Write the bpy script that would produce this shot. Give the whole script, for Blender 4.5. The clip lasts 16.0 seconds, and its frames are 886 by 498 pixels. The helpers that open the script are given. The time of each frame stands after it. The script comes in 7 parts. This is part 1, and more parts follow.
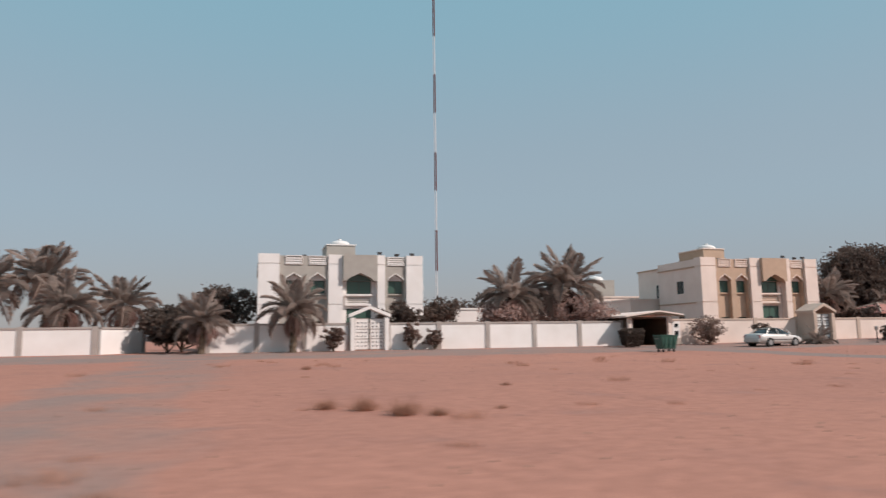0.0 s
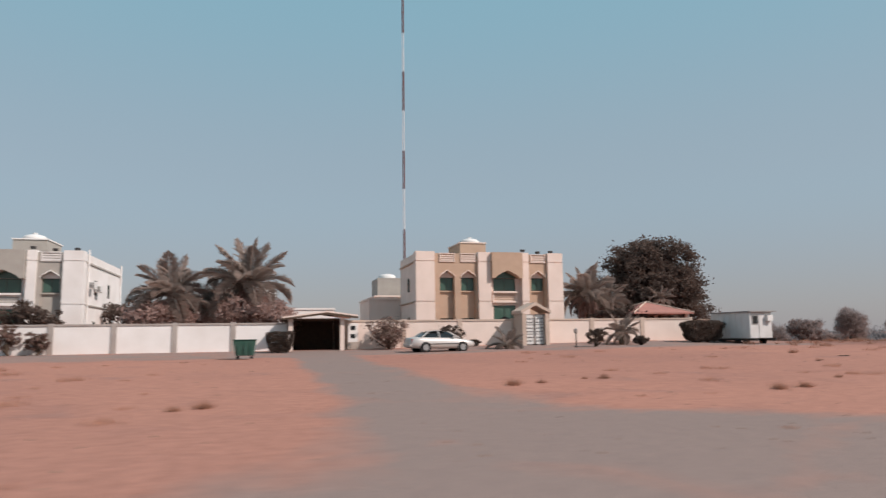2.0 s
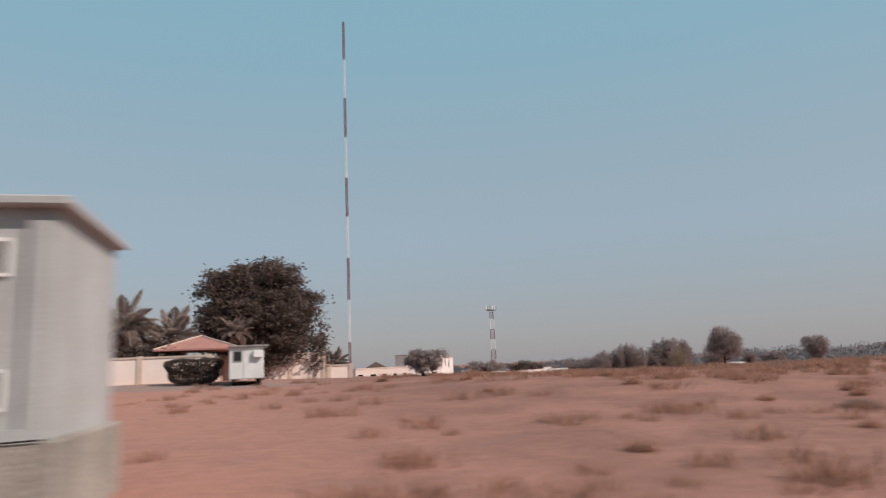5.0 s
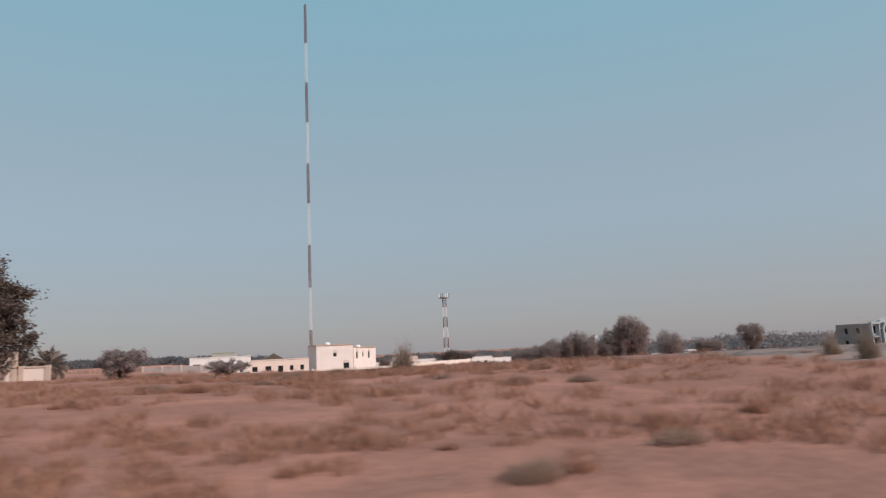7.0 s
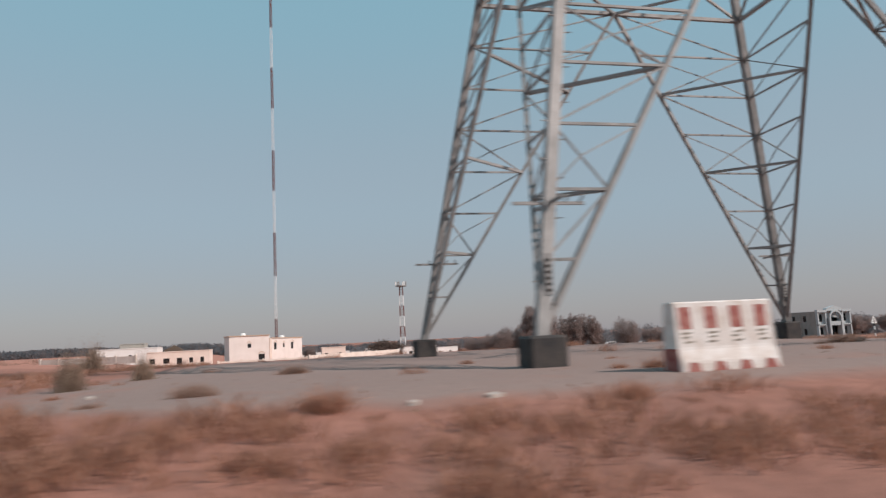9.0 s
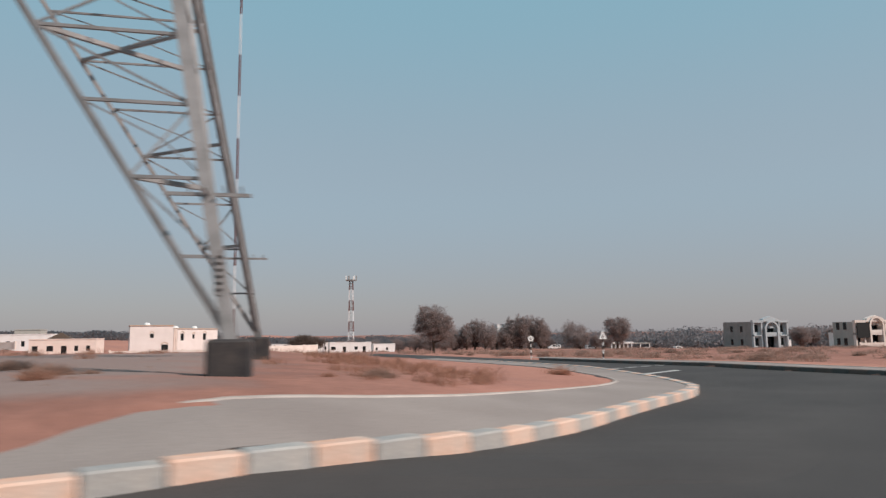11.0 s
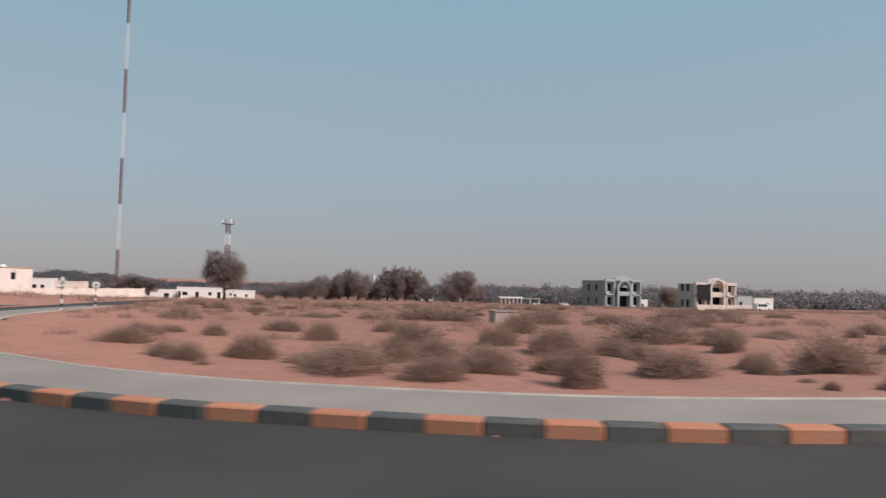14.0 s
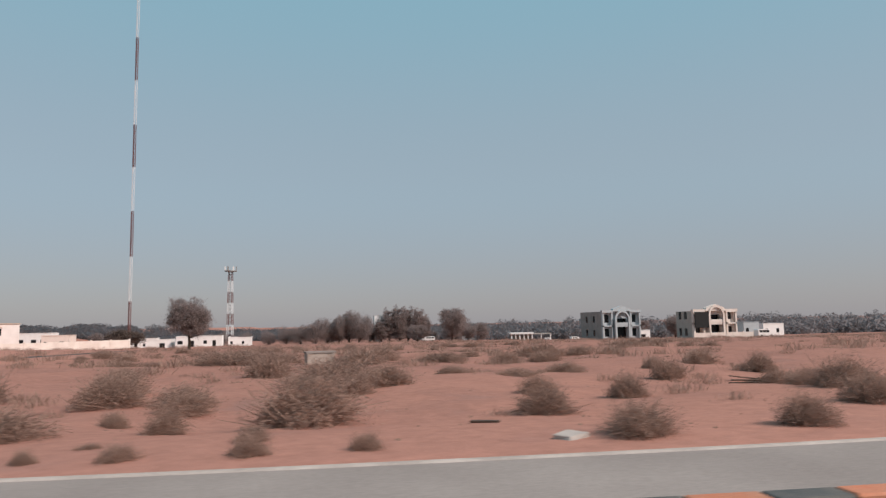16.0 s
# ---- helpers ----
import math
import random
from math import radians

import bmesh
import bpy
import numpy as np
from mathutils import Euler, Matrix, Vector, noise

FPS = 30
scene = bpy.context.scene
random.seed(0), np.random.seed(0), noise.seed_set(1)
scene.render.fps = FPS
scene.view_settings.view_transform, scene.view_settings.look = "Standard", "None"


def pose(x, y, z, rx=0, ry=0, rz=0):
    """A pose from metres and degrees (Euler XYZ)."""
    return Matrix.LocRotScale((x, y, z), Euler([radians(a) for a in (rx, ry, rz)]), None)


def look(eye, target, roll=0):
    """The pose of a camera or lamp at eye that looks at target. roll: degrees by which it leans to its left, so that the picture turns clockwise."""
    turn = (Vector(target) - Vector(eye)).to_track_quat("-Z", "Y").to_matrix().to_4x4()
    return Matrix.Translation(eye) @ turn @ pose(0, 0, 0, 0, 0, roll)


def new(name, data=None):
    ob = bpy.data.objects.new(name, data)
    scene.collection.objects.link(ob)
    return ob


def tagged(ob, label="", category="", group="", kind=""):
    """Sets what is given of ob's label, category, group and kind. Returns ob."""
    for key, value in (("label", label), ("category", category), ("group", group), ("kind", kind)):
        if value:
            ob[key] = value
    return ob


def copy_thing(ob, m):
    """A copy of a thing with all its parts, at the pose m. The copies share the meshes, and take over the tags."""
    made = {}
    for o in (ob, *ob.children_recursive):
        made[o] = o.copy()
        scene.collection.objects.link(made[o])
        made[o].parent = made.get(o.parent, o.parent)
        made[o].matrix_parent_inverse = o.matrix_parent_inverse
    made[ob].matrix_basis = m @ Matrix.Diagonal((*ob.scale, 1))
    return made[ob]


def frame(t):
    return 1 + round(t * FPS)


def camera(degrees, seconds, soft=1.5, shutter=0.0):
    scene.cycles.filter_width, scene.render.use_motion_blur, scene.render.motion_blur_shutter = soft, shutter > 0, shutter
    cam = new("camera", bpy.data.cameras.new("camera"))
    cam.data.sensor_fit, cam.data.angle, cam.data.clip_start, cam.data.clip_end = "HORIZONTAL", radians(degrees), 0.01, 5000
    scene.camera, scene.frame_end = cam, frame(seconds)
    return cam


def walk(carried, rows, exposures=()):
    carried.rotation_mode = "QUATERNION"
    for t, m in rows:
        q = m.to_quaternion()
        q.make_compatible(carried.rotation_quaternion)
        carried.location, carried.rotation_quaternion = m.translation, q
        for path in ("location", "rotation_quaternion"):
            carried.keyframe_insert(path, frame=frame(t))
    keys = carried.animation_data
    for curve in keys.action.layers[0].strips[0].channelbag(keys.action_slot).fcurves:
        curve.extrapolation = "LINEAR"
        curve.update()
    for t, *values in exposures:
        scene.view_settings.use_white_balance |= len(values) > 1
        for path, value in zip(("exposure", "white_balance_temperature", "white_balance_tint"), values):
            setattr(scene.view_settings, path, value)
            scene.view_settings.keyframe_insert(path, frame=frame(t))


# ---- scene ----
# ======== camera and its way ========
cam = camera(65.8, 16.0, soft=1.3, shutter=0.4)
# seconds, x, y, z, yaw, pitch, roll
PATH = [
    (0.0, 4.77, 0.54, 1.71, -15.44, 7.22, 0.76),
    (0.5, 11.26, 0.33, 1.67, -15.07, 7.21, 0.61),
    (1.0, 17.70, 0.14, 1.64, -15.05, 7.21, 0.30),
    (1.5, 24.02, -0.01, 1.62, -14.48, 7.08, 1.12),
    (2.0, 30.15, -0.12, 1.60, -14.32, 7.27, 0.78),
    (2.5, 36.22, -0.19, 1.58, -14.27, 7.21, -0.52),
    (3.0, 42.34, -0.23, 1.55, -13.81, 6.67, -0.35),
    (3.5, 48.58, -0.23, 1.51, -14.02, 6.68, 0.93),
    (4.0, 54.69, -0.17, 1.48, -12.34, 9.70, 3.08),
    (4.2, 57.07, -0.14, 1.47, -13.12, 9.85, 2.58),
    (6.5, 82.81, 0.12, 1.60, -13.20, 8.71, 2.33),
    (7.0, 88.09, 0.08, 1.61, -12.93, 8.42, 2.66),
    (7.5, 93.27, 0.04, 1.63, -13.00, 7.56, 1.61),
    (8.0, 98.39, 0.01, 1.63, -13.41, 7.34, 2.01),
    (8.5, 103.44, -0.01, 1.63, -13.19, 6.90, 1.80),
    (9.0, 108.50, -0.02, 1.61, -12.50, 7.33, 2.79),
    (9.5, 113.74, 0.00, 1.56, -12.48, 7.60, 3.30),
    (9.7, 115.82, 0.01, 1.55, -12.51, 7.68, 3.18),
    (11.8, 136.57, -0.50, 1.66, -12.34, 6.35, -0.57),
    (12.0, 138.53, -0.59, 1.67, -12.14, 6.26, -0.58),
    (12.5, 143.43, -0.82, 1.69, -10.60, 6.33, 1.42),
    (13.0, 148.73, -0.80, 1.68, -7.78, 9.23, -0.42),
    (13.5, 153.32, -0.55, 1.66, -10.48, 6.00, 0.22),
    (14.0, 157.08, -0.20, 1.62, -16.82, 2.95, -1.22),
    (14.3, 159.14, -0.05, 1.59, -17.58, 2.82, -1.30),
    (14.5, 160.56, -0.02, 1.57, -15.05, 4.53, -0.93),
    (14.6, 161.25, 0.00, 1.57, -14.63, 5.11, -1.50),
    (15.0, 163.76, 0.03, 1.55, -13.99, 4.82, -1.55),
    (15.3, 165.42, 0.03, 1.54, -16.18, 4.35, -0.64),
    (15.5, 166.41, 0.02, 1.53, -14.71, 5.11, 1.01),
    (16.0, 168.72, -0.20, 1.54, -14.05, 6.16, 1.16),
    ]
walk(cam, [(r[0], pose(r[1], r[2], r[3], 90 + r[5], r[6], r[4])) for r in PATH], exposures=[(0.0, 0.0), (16.0, 0.0)])

# ======== world, sun ========
SUN_EL, SUN_TO = radians(41), Vector((0.76, -0.64, 0)).normalized()
world = bpy.data.worlds.new("world")
scene.world = world
world.use_nodes = True
wn, wl = world.node_tree.nodes, world.node_tree.links
sky = wn.new("ShaderNodeTexSky")
sky.sky_type, sky.sun_disc = "NISHITA", False
sky.sun_elevation = SUN_EL
sky.sun_rotation = math.atan2(SUN_TO.x, SUN_TO.y)
sky.air_density, sky.dust_density, sky.ozone_density = 1.0, 1.0, 1.0
# dust in the air: a pale veil over the whole sky, thicker and greyer low down
co = wn.new("ShaderNodeTexCoord")
sep = wn.new("ShaderNodeSeparateXYZ")
wl.new(co.outputs["Generated"], sep.inputs[0])
height = wn.new("ShaderNodeValToRGB")
height.color_ramp.interpolation = "EASE"
height.color_ramp.elements[0].position, height.color_ramp.elements[0].color = 0.0, (0.345, 0.332, 0.36, 1)
height.color_ramp.elements[1].position, height.color_ramp.elements[1].color = 0.5, (0.268, 0.480, 0.575, 1)
middle = height.color_ramp.elements.new(0.2)
middle.color = (0.350, 0.440, 0.500, 1)
wl.new(sep.outputs[2], height.inputs[0])
grow = wn.new("ShaderNodeMix")
grow.data_type, grow.blend_type, grow.clamp_result = "RGBA", "MULTIPLY", False
grow.inputs[0].default_value = 1.0
grow.inputs[7].default_value = (10, 10, 10, 1)
wl.new(height.outputs[0], grow.inputs[6])
veil = wn.new("ShaderNodeMix")
veil.data_type, veil.clamp_result = "RGBA", False
veil.inputs[0].default_value = 0.8
wl.new(sky.outputs[0], veil.inputs[6])
wl.new(grow.outputs[2], veil.inputs[7])
wl.new(veil.outputs[2], wn["Background"].inputs[0])
wn["Background"].inputs[1].default_value = 0.10
sun_data = bpy.data.lights.new("sun", "SUN")
sun_data.energy, sun_data.angle, sun_data.color = 4.3, radians(0.6), (1.0, 0.855, 0.785)
sun = new("sun", sun_data)
to_sun = Vector((SUN_TO.x * math.cos(SUN_EL), SUN_TO.y * math.cos(SUN_EL), math.sin(SUN_EL)))
sun.matrix_world = look(to_sun * 200, (0, 0, 0))


# ======== materials ========
def mat(name, color, rough=0.8, vary=0.15, scale=3.0, fine=40.0, bump=0.15, metal=0.0, tint=None, spec=0.3, rand=0.0):
    """A plain surface with stains and grain at two sizes; tint: a second colour that the stains run to."""
    m = bpy.data.materials.new(name)
    m.use_nodes = True
    n, l = m.node_tree.nodes, m.node_tree.links
    b = n["Principled BSDF"]
    co = n.new("ShaderNodeTexCoord")
    big, small = n.new("ShaderNodeTexNoise"), n.new("ShaderNodeTexNoise")
    big.inputs["Scale"].default_value, big.inputs["Detail"].default_value = scale, 6
    small.inputs["Scale"].default_value, small.inputs["Detail"].default_value = fine, 4
    l.new(co.outputs["Object"], big.inputs["Vector"])
    l.new(co.outputs["Object"], small.inputs["Vector"])
    ramp = n.new("ShaderNodeMapRange")
    ramp.inputs[1].default_value, ramp.inputs[2].default_value = 0.3, 0.7
    l.new(big.outputs["Fac"], ramp.inputs[0])
    mix = n.new("ShaderNodeMix")
    mix.data_type = "RGBA"
    second = tint if tint else [c * (1 - 2 * vary) for c in color]
    mix.inputs[6].default_value, mix.inputs[7].default_value = (*color, 1), (*second, 1)
    l.new(ramp.outputs[0], mix.inputs[0])
    mul = n.new("ShaderNodeMix")
    mul.data_type, mul.blend_type = "RGBA", "MULTIPLY"
    mul.inputs[0].default_value = min(1.0, vary * 3)
    grey = n.new("ShaderNodeMapRange")
    grey.inputs[1].default_value, grey.inputs[2].default_value, grey.inputs[3].default_value, grey.inputs[4].default_value = 0.3, 0.7, 0.7, 1.15
    l.new(small.outputs["Fac"], grey.inputs[0])
    l.new(mix.outputs[2], mul.inputs[6])
    l.new(grey.outputs[0], mul.inputs[7])
    out = mul.outputs[2]
    if rand:
        info = n.new("ShaderNodeObjectInfo")
        isl = n.new("ShaderNodeNewGeometry")
        add = n.new("ShaderNodeMath")
        l.new(info.outputs["Random"], add.inputs[0])
        l.new(isl.outputs["Random Per Island"], add.inputs[1])
        rr = n.new("ShaderNodeMapRange")
        rr.inputs[2].default_value, rr.inputs[3].default_value, rr.inputs[4].default_value = 2.0, 1 - rand, 1 + rand
        l.new(add.outputs[0], rr.inputs[0])
        m2 = n.new("ShaderNodeMix")
        m2.data_type, m2.blend_type, m2.clamp_result = "RGBA", "MULTIPLY", False
        m2.inputs[0].default_value = 1
        l.new(out, m2.inputs[6])
        l.new(rr.outputs[0], m2.inputs[7])
        out = m2.outputs[2]
    l.new(out, b.inputs["Base Color"])
    b.inputs["Roughness"].default_value, b.inputs["Metallic"].default_value = rough, metal
    b.inputs["Specular IOR Level"].default_value = spec
    if bump:
        bp = n.new("ShaderNodeBump")
        bp.inputs["Strength"].default_value, bp.inputs["Distance"].default_value = bump, 0.02
        l.new(small.outputs["Fac"], bp.inputs["Height"])
        l.new(bp.outputs[0], b.inputs["Normal"])
    return m


def leaf_mat(name, color, tint, rand=0.25, through_light=0.4, scale=0.6):
    """Leaves: part of the light passes through them."""
    m = mat(name, color, 0.75, 0.2, scale, 30, 0.0, tint=tint, rand=rand)
    n, l = m.node_tree.nodes, m.node_tree.links
    b = n["Principled BSDF"]
    tr, mx = n.new("ShaderNodeBsdfTranslucent"), n.new("ShaderNodeMixShader")
    l.new(b.inputs["Base Color"].links[0].from_socket, tr.inputs["Color"])
    mx.inputs[0].default_value = through_light
    l.new(b.outputs[0], mx.inputs[1])
    l.new(tr.outputs[0], mx.inputs[2])
    l.new(mx.outputs[0], n["Material Output"].inputs["Surface"])
    return m


def sand_material():
    m = bpy.data.materials.new("sand")
    m.use_nodes = True
    n, l = m.node_tree.nodes, m.node_tree.links
    b = n["Principled BSDF"]
    co = n.new("ShaderNodeTexCoord")

    def noise_tex(s, d=6, dist=0.0):
        t = n.new("ShaderNodeTexNoise")
        t.inputs["Scale"].default_value, t.inputs["Detail"].default_value, t.inputs["Distortion"].default_value = s, d, dist
        l.new(co.outputs["Object"], t.inputs["Vector"])
        return t

    def ranged(src, a, c, lo=0.0, hi=1.0):
        r = n.new("ShaderNodeMapRange")
        r.inputs[1].default_value, r.inputs[2].default_value, r.inputs[3].default_value, r.inputs[4].default_value = a, c, lo, hi
        l.new(src, r.inputs[0])
        return r.outputs[0]

    def mixed(f, a, c, blend="MIX"):
        x = n.new("ShaderNodeMix")
        x.data_type, x.blend_type = "RGBA", blend
        for k, v in ((0, f), (6, a), (7, c)):
            if isinstance(v, (float, int)):
                x.inputs[k].default_value = v
            elif isinstance(v, tuple):
                x.inputs[k].default_value = (*v, 1)
            else:
                l.new(v, x.inputs[k])
        return x.outputs[2]
    broad, mid, fine, grain = noise_tex(0.05, 5), noise_tex(0.45, 6, 0.6), noise_tex(4.0, 6), noise_tex(38.0, 3)
    base = mixed(ranged(broad.outputs["Fac"], 0.35, 0.65), (0.425, 0.208, 0.155), (0.37, 0.184, 0.142))
    base = mixed(ranged(mid.outputs["Fac"], 0.52, 0.75, 0, 0.6), base, (0.305, 0.157, 0.128))
    wd = n.new("ShaderNodeAttribute")
    wd.attribute_name = "weeds"
    patch = n.new("ShaderNodeMath")
    patch.operation = "MULTIPLY"
    l.new(wd.outputs["Fac"], patch.inputs[0])
    l.new(ranged(mid.outputs["Fac"], 0.36, 0.58, 0.45, 1.0), patch.inputs[1])
    base = mixed(patch.outputs[0], base, (0.245, 0.125, 0.098))
    att = n.new("ShaderNodeAttribute")
    att.attribute_name = "gravel"
    edge = n.new("ShaderNodeMath")
    edge.operation = "ADD"
    l.new(att.outputs["Fac"], edge.inputs[0])
    l.new(ranged(mid.outputs["Fac"], 0.3, 0.7, -0.3, 0.3), edge.inputs[1])
    gravel = mixed(ranged(fine.outputs["Fac"], 0.3, 0.7), (0.285, 0.212, 0.19), (0.245, 0.182, 0.162))
    base = mixed(ranged(edge.outputs[0], 0.2, 0.9), base, gravel)
    base = mixed(0.8, base, ranged(fine.outputs["Fac"], 0.3, 0.7, 0.84, 1.1), "MULTIPLY")
    base = mixed(0.5, base, ranged(grain.outputs["Fac"], 0.35, 0.65, 0.85, 1.1), "MULTIPLY")
    l.new(base, b.inputs["Base Color"])
    b.inputs["Roughness"].default_value, b.inputs["Specular IOR Level"].default_value = 0.95, 0.1
    b1, b2 = n.new("ShaderNodeBump"), n.new("ShaderNodeBump")
    b1.inputs["Strength"].default_value, b1.inputs["Distance"].default_value = 0.4, 0.06
    b2.inputs["Strength"].default_value, b2.inputs["Distance"].default_value = 0.5, 0.02
    l.new(fine.outputs["Fac"], b1.inputs["Height"])
    l.new(grain.outputs["Fac"], b2.inputs["Height"])
    l.new(b1.outputs[0], b2.inputs["Normal"])
    l.new(b2.outputs[0], b.inputs["Normal"])
    return m


def glass_material(name, color):
    m = bpy.data.materials.new(name)
    m.use_nodes = True
    b = m.node_tree.nodes["Principled BSDF"]
    b.inputs["Base Color"].default_value = (*color, 1)
    b.inputs["Roughness"].default_value = 0.12
    b.inputs["Specular IOR Level"].default_value = 0.5
    return m


SAND = sand_material()
ASPHALT = mat("asphalt", (0.047, 0.043, 0.042), 0.9, 0.3, 0.35, 60, 0.4, tint=(0.070, 0.064, 0.061))
PAVING = mat("paving_concrete", (0.31, 0.265, 0.24), 0.9, 0.14, 0.5, 25, 0.3, tint=(0.25, 0.21, 0.19))
KERB_ORANGE = mat("kerb_orange_paint", (0.52, 0.165, 0.085), 0.8, 0.2, 3, 30, 0.2, tint=(0.45, 0.21, 0.13), rand=0.12)
KERB_WORN = mat("worn_kerb_paint", (0.105, 0.078, 0.066), 0.85, 0.3, 2.5, 40, 0.3, tint=(0.15, 0.115, 0.098))
KERB_BLACK = mat("kerb_black_paint", (0.055, 0.065, 0.068), 0.8, 0.2, 3, 30, 0.2, tint=(0.12, 0.11, 0.1), rand=0.15)
# Left kerb: faded paint, paled further to carry the glare on it.
FADED_GLARE_ORANGE = mat("faded_orange_with_glare", (0.66, 0.36, 0.24), 0.85, 0.2, 3, 30, 0.2, tint=(0.60, 0.46, 0.38), rand=0.12)
FADED_GLARE_GREY = mat("faded_black_with_glare", (0.26, 0.28, 0.28), 0.85, 0.2, 3, 30, 0.2, tint=(0.40, 0.37, 0.34), rand=0.15)
LINE_PAINT = mat("road_line_paint", (0.62, 0.60, 0.57), 0.8, 0.2, 3, 30, 0.1, tint=(0.3, 0.29, 0.28))
WHITE_PAINT = mat("white_wall_paint", (0.82, 0.79, 0.77), 0.85, 0.05, 0.7, 30, 0.1, tint=(0.74, 0.70, 0.67))
CREAM_PAINT = mat("cream_wall_paint", (0.80, 0.67, 0.60), 0.85, 0.06, 0.7, 30, 0.1, tint=(0.72, 0.59, 0.52))
BEIGE_RENDER = mat("beige_render", (0.52, 0.37, 0.275), 0.9, 0.08, 1.2, 40, 0.2, tint=(0.46, 0.325, 0.24))
GREY_RENDER = mat("grey_render", (0.42, 0.39, 0.35), 0.9, 0.08, 1.2, 40, 0.2, tint=(0.36, 0.33, 0.30))
WALL_PINK = mat("boundary_wall_paint", (0.74, 0.66, 0.60), 0.9, 0.08, 0.5, 20, 0.15, tint=(0.62, 0.52, 0.46))
WALL_POST = mat("wall_post_render", (0.42, 0.37, 0.34), 0.9, 0.1, 1.0, 20, 0.2)
EDGE_STONE = mat("edging_concrete", (0.47, 0.41, 0.37), 0.9, 0.15, 2, 30, 0.2)
VILLA_PINK = mat("pinkish_white_paint", (0.76, 0.68, 0.645), 0.9, 0.08, 0.5, 20, 0.15, tint=(0.68, 0.60, 0.56))
BROWN_DARK = mat("brown_louvre_paint", (0.06, 0.045, 0.04), 0.7, 0.1, 4, 30, 0.0)
CREAM_POST = mat("cream_post_render", (0.60, 0.47, 0.39), 0.9, 0.1, 1.0, 20, 0.2)
GREEN_GLASS = glass_material("green_window_glass", (0.06, 0.115, 0.092))
BROWN_GLASS = glass_material("brown_window_glass", (0.075, 0.045, 0.035))
BRONZE = mat("bronze_window_frame", (0.06, 0.075, 0.06), 0.5, 0.05, 3, 30, 0.0)
DARK_GLASS = glass_material("dark_glass", (0.015, 0.018, 0.02))
# Near-black colour that stands for the shade inside closed rooms.
DARK_VOID = mat("unlit_inside_black", (0.03, 0.027, 0.025), 0.9, 0.1)
WOOD_DARK = mat("dark_timber", (0.10, 0.065, 0.045), 0.7, 0.15, 4, 50, 0.2)
ROOF_RED = mat("faded_red_roof_tile", (0.40, 0.185, 0.15), 0.8, 0.15, 1.5, 30, 0.2, tint=(0.33, 0.16, 0.135), rand=0.12)
TANK_WHITE = mat("white_tank_plastic", (0.75, 0.74, 0.72), 0.5, 0.05, 2, 30, 0.03)
STEEL = mat("galvanised_steel", (0.33, 0.32, 0.315), 0.6, 0.12, 2, 40, 0.1, metal=0.25, tint=(0.22, 0.215, 0.21), rand=0.2)
BLACK_PAINT = mat("black_painted_concrete", (0.03, 0.03, 0.032), 0.75, 0.2, 3, 30, 0.2, tint=(0.07, 0.06, 0.055))
MAST_RED = mat("mast_red_paint", (0.16, 0.055, 0.045), 0.7, 0.1, 1, 20, 0.0)
MAST_WHITE = mat("mast_white_paint", (0.72, 0.72, 0.72), 0.7, 0.06, 1, 20, 0.0)
SIGN_RED = mat("barrier_red_paint", (0.24, 0.045, 0.04), 0.7, 0.2, 9, 40, 0.1, tint=(0.42, 0.20, 0.17))
BARRIER_WHITE = mat("barrier_white_paint", (0.74, 0.71, 0.69), 0.75, 0.12, 5, 40, 0.2, tint=(0.58, 0.5, 0.45))
BIN_GREEN = mat("bin_green_paint", (0.03, 0.10, 0.075), 0.5, 0.15, 3, 30, 0.1, tint=(0.05, 0.11, 0.09))
RUBBER = mat("black_rubber", (0.02, 0.02, 0.02), 0.8, 0.1)
CAR_SILVER = mat("silver_car_paint", (0.62, 0.58, 0.55), 0.38, 0.04, 2, 60, 0.0, metal=0.35, spec=0.5)
RIM = mat("alloy_rim", (0.5, 0.5, 0.5), 0.35, 0.05, metal=0.8)
LAMP_RED = mat("tail_lamp_red", (0.35, 0.02, 0.02), 0.3, 0.02)
LAMP_CLEAR = mat("headlamp_clear", (0.7, 0.7, 0.7), 0.2, 0.02)
KIOSK_GREY = mat("kiosk_grey_paint", (0.47, 0.465, 0.455), 0.75, 0.12, 1.2, 30, 0.1, tint=(0.37, 0.355, 0.34))
CABIN_WHITE = mat("cabin_white_sheet", (0.66, 0.655, 0.65), 0.6, 0.08, 1.2, 30, 0.05, tint=(0.55, 0.54, 0.52))
PLINTH = mat("stained_plinth_concrete", (0.40, 0.35, 0.30), 0.95, 0.35, 1.3, 30, 0.4, tint=(0.24, 0.215, 0.185))
CONCRETE = mat("plinth_concrete", (0.45, 0.38, 0.33), 0.95, 0.12, 2.0, 30, 0.3, tint=(0.36, 0.30, 0.26))
BARE_BLOCK = mat("bare_blockwork", (0.32, 0.30, 0.28), 0.95, 0.12, 0.8, 12, 0.3)
PALE_BLUE = mat("pale_blue_render", (0.44, 0.475, 0.49), 0.9, 0.06, 0.8, 20, 0.1)
BARK = mat("bark", (0.13, 0.095, 0.07), 0.95, 0.25, 6, 40, 0.6, rand=0.1)
PALM_BARK = mat("palm_bark", (0.17, 0.125, 0.09), 0.95, 0.25, 8, 40, 0.7)
# Palm colours paler than the leaf itself: the veil of haze is painted in.
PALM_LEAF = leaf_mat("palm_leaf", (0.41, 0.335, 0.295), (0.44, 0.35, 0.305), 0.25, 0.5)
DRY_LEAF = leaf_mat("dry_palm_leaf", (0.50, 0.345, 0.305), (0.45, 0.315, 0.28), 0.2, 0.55)
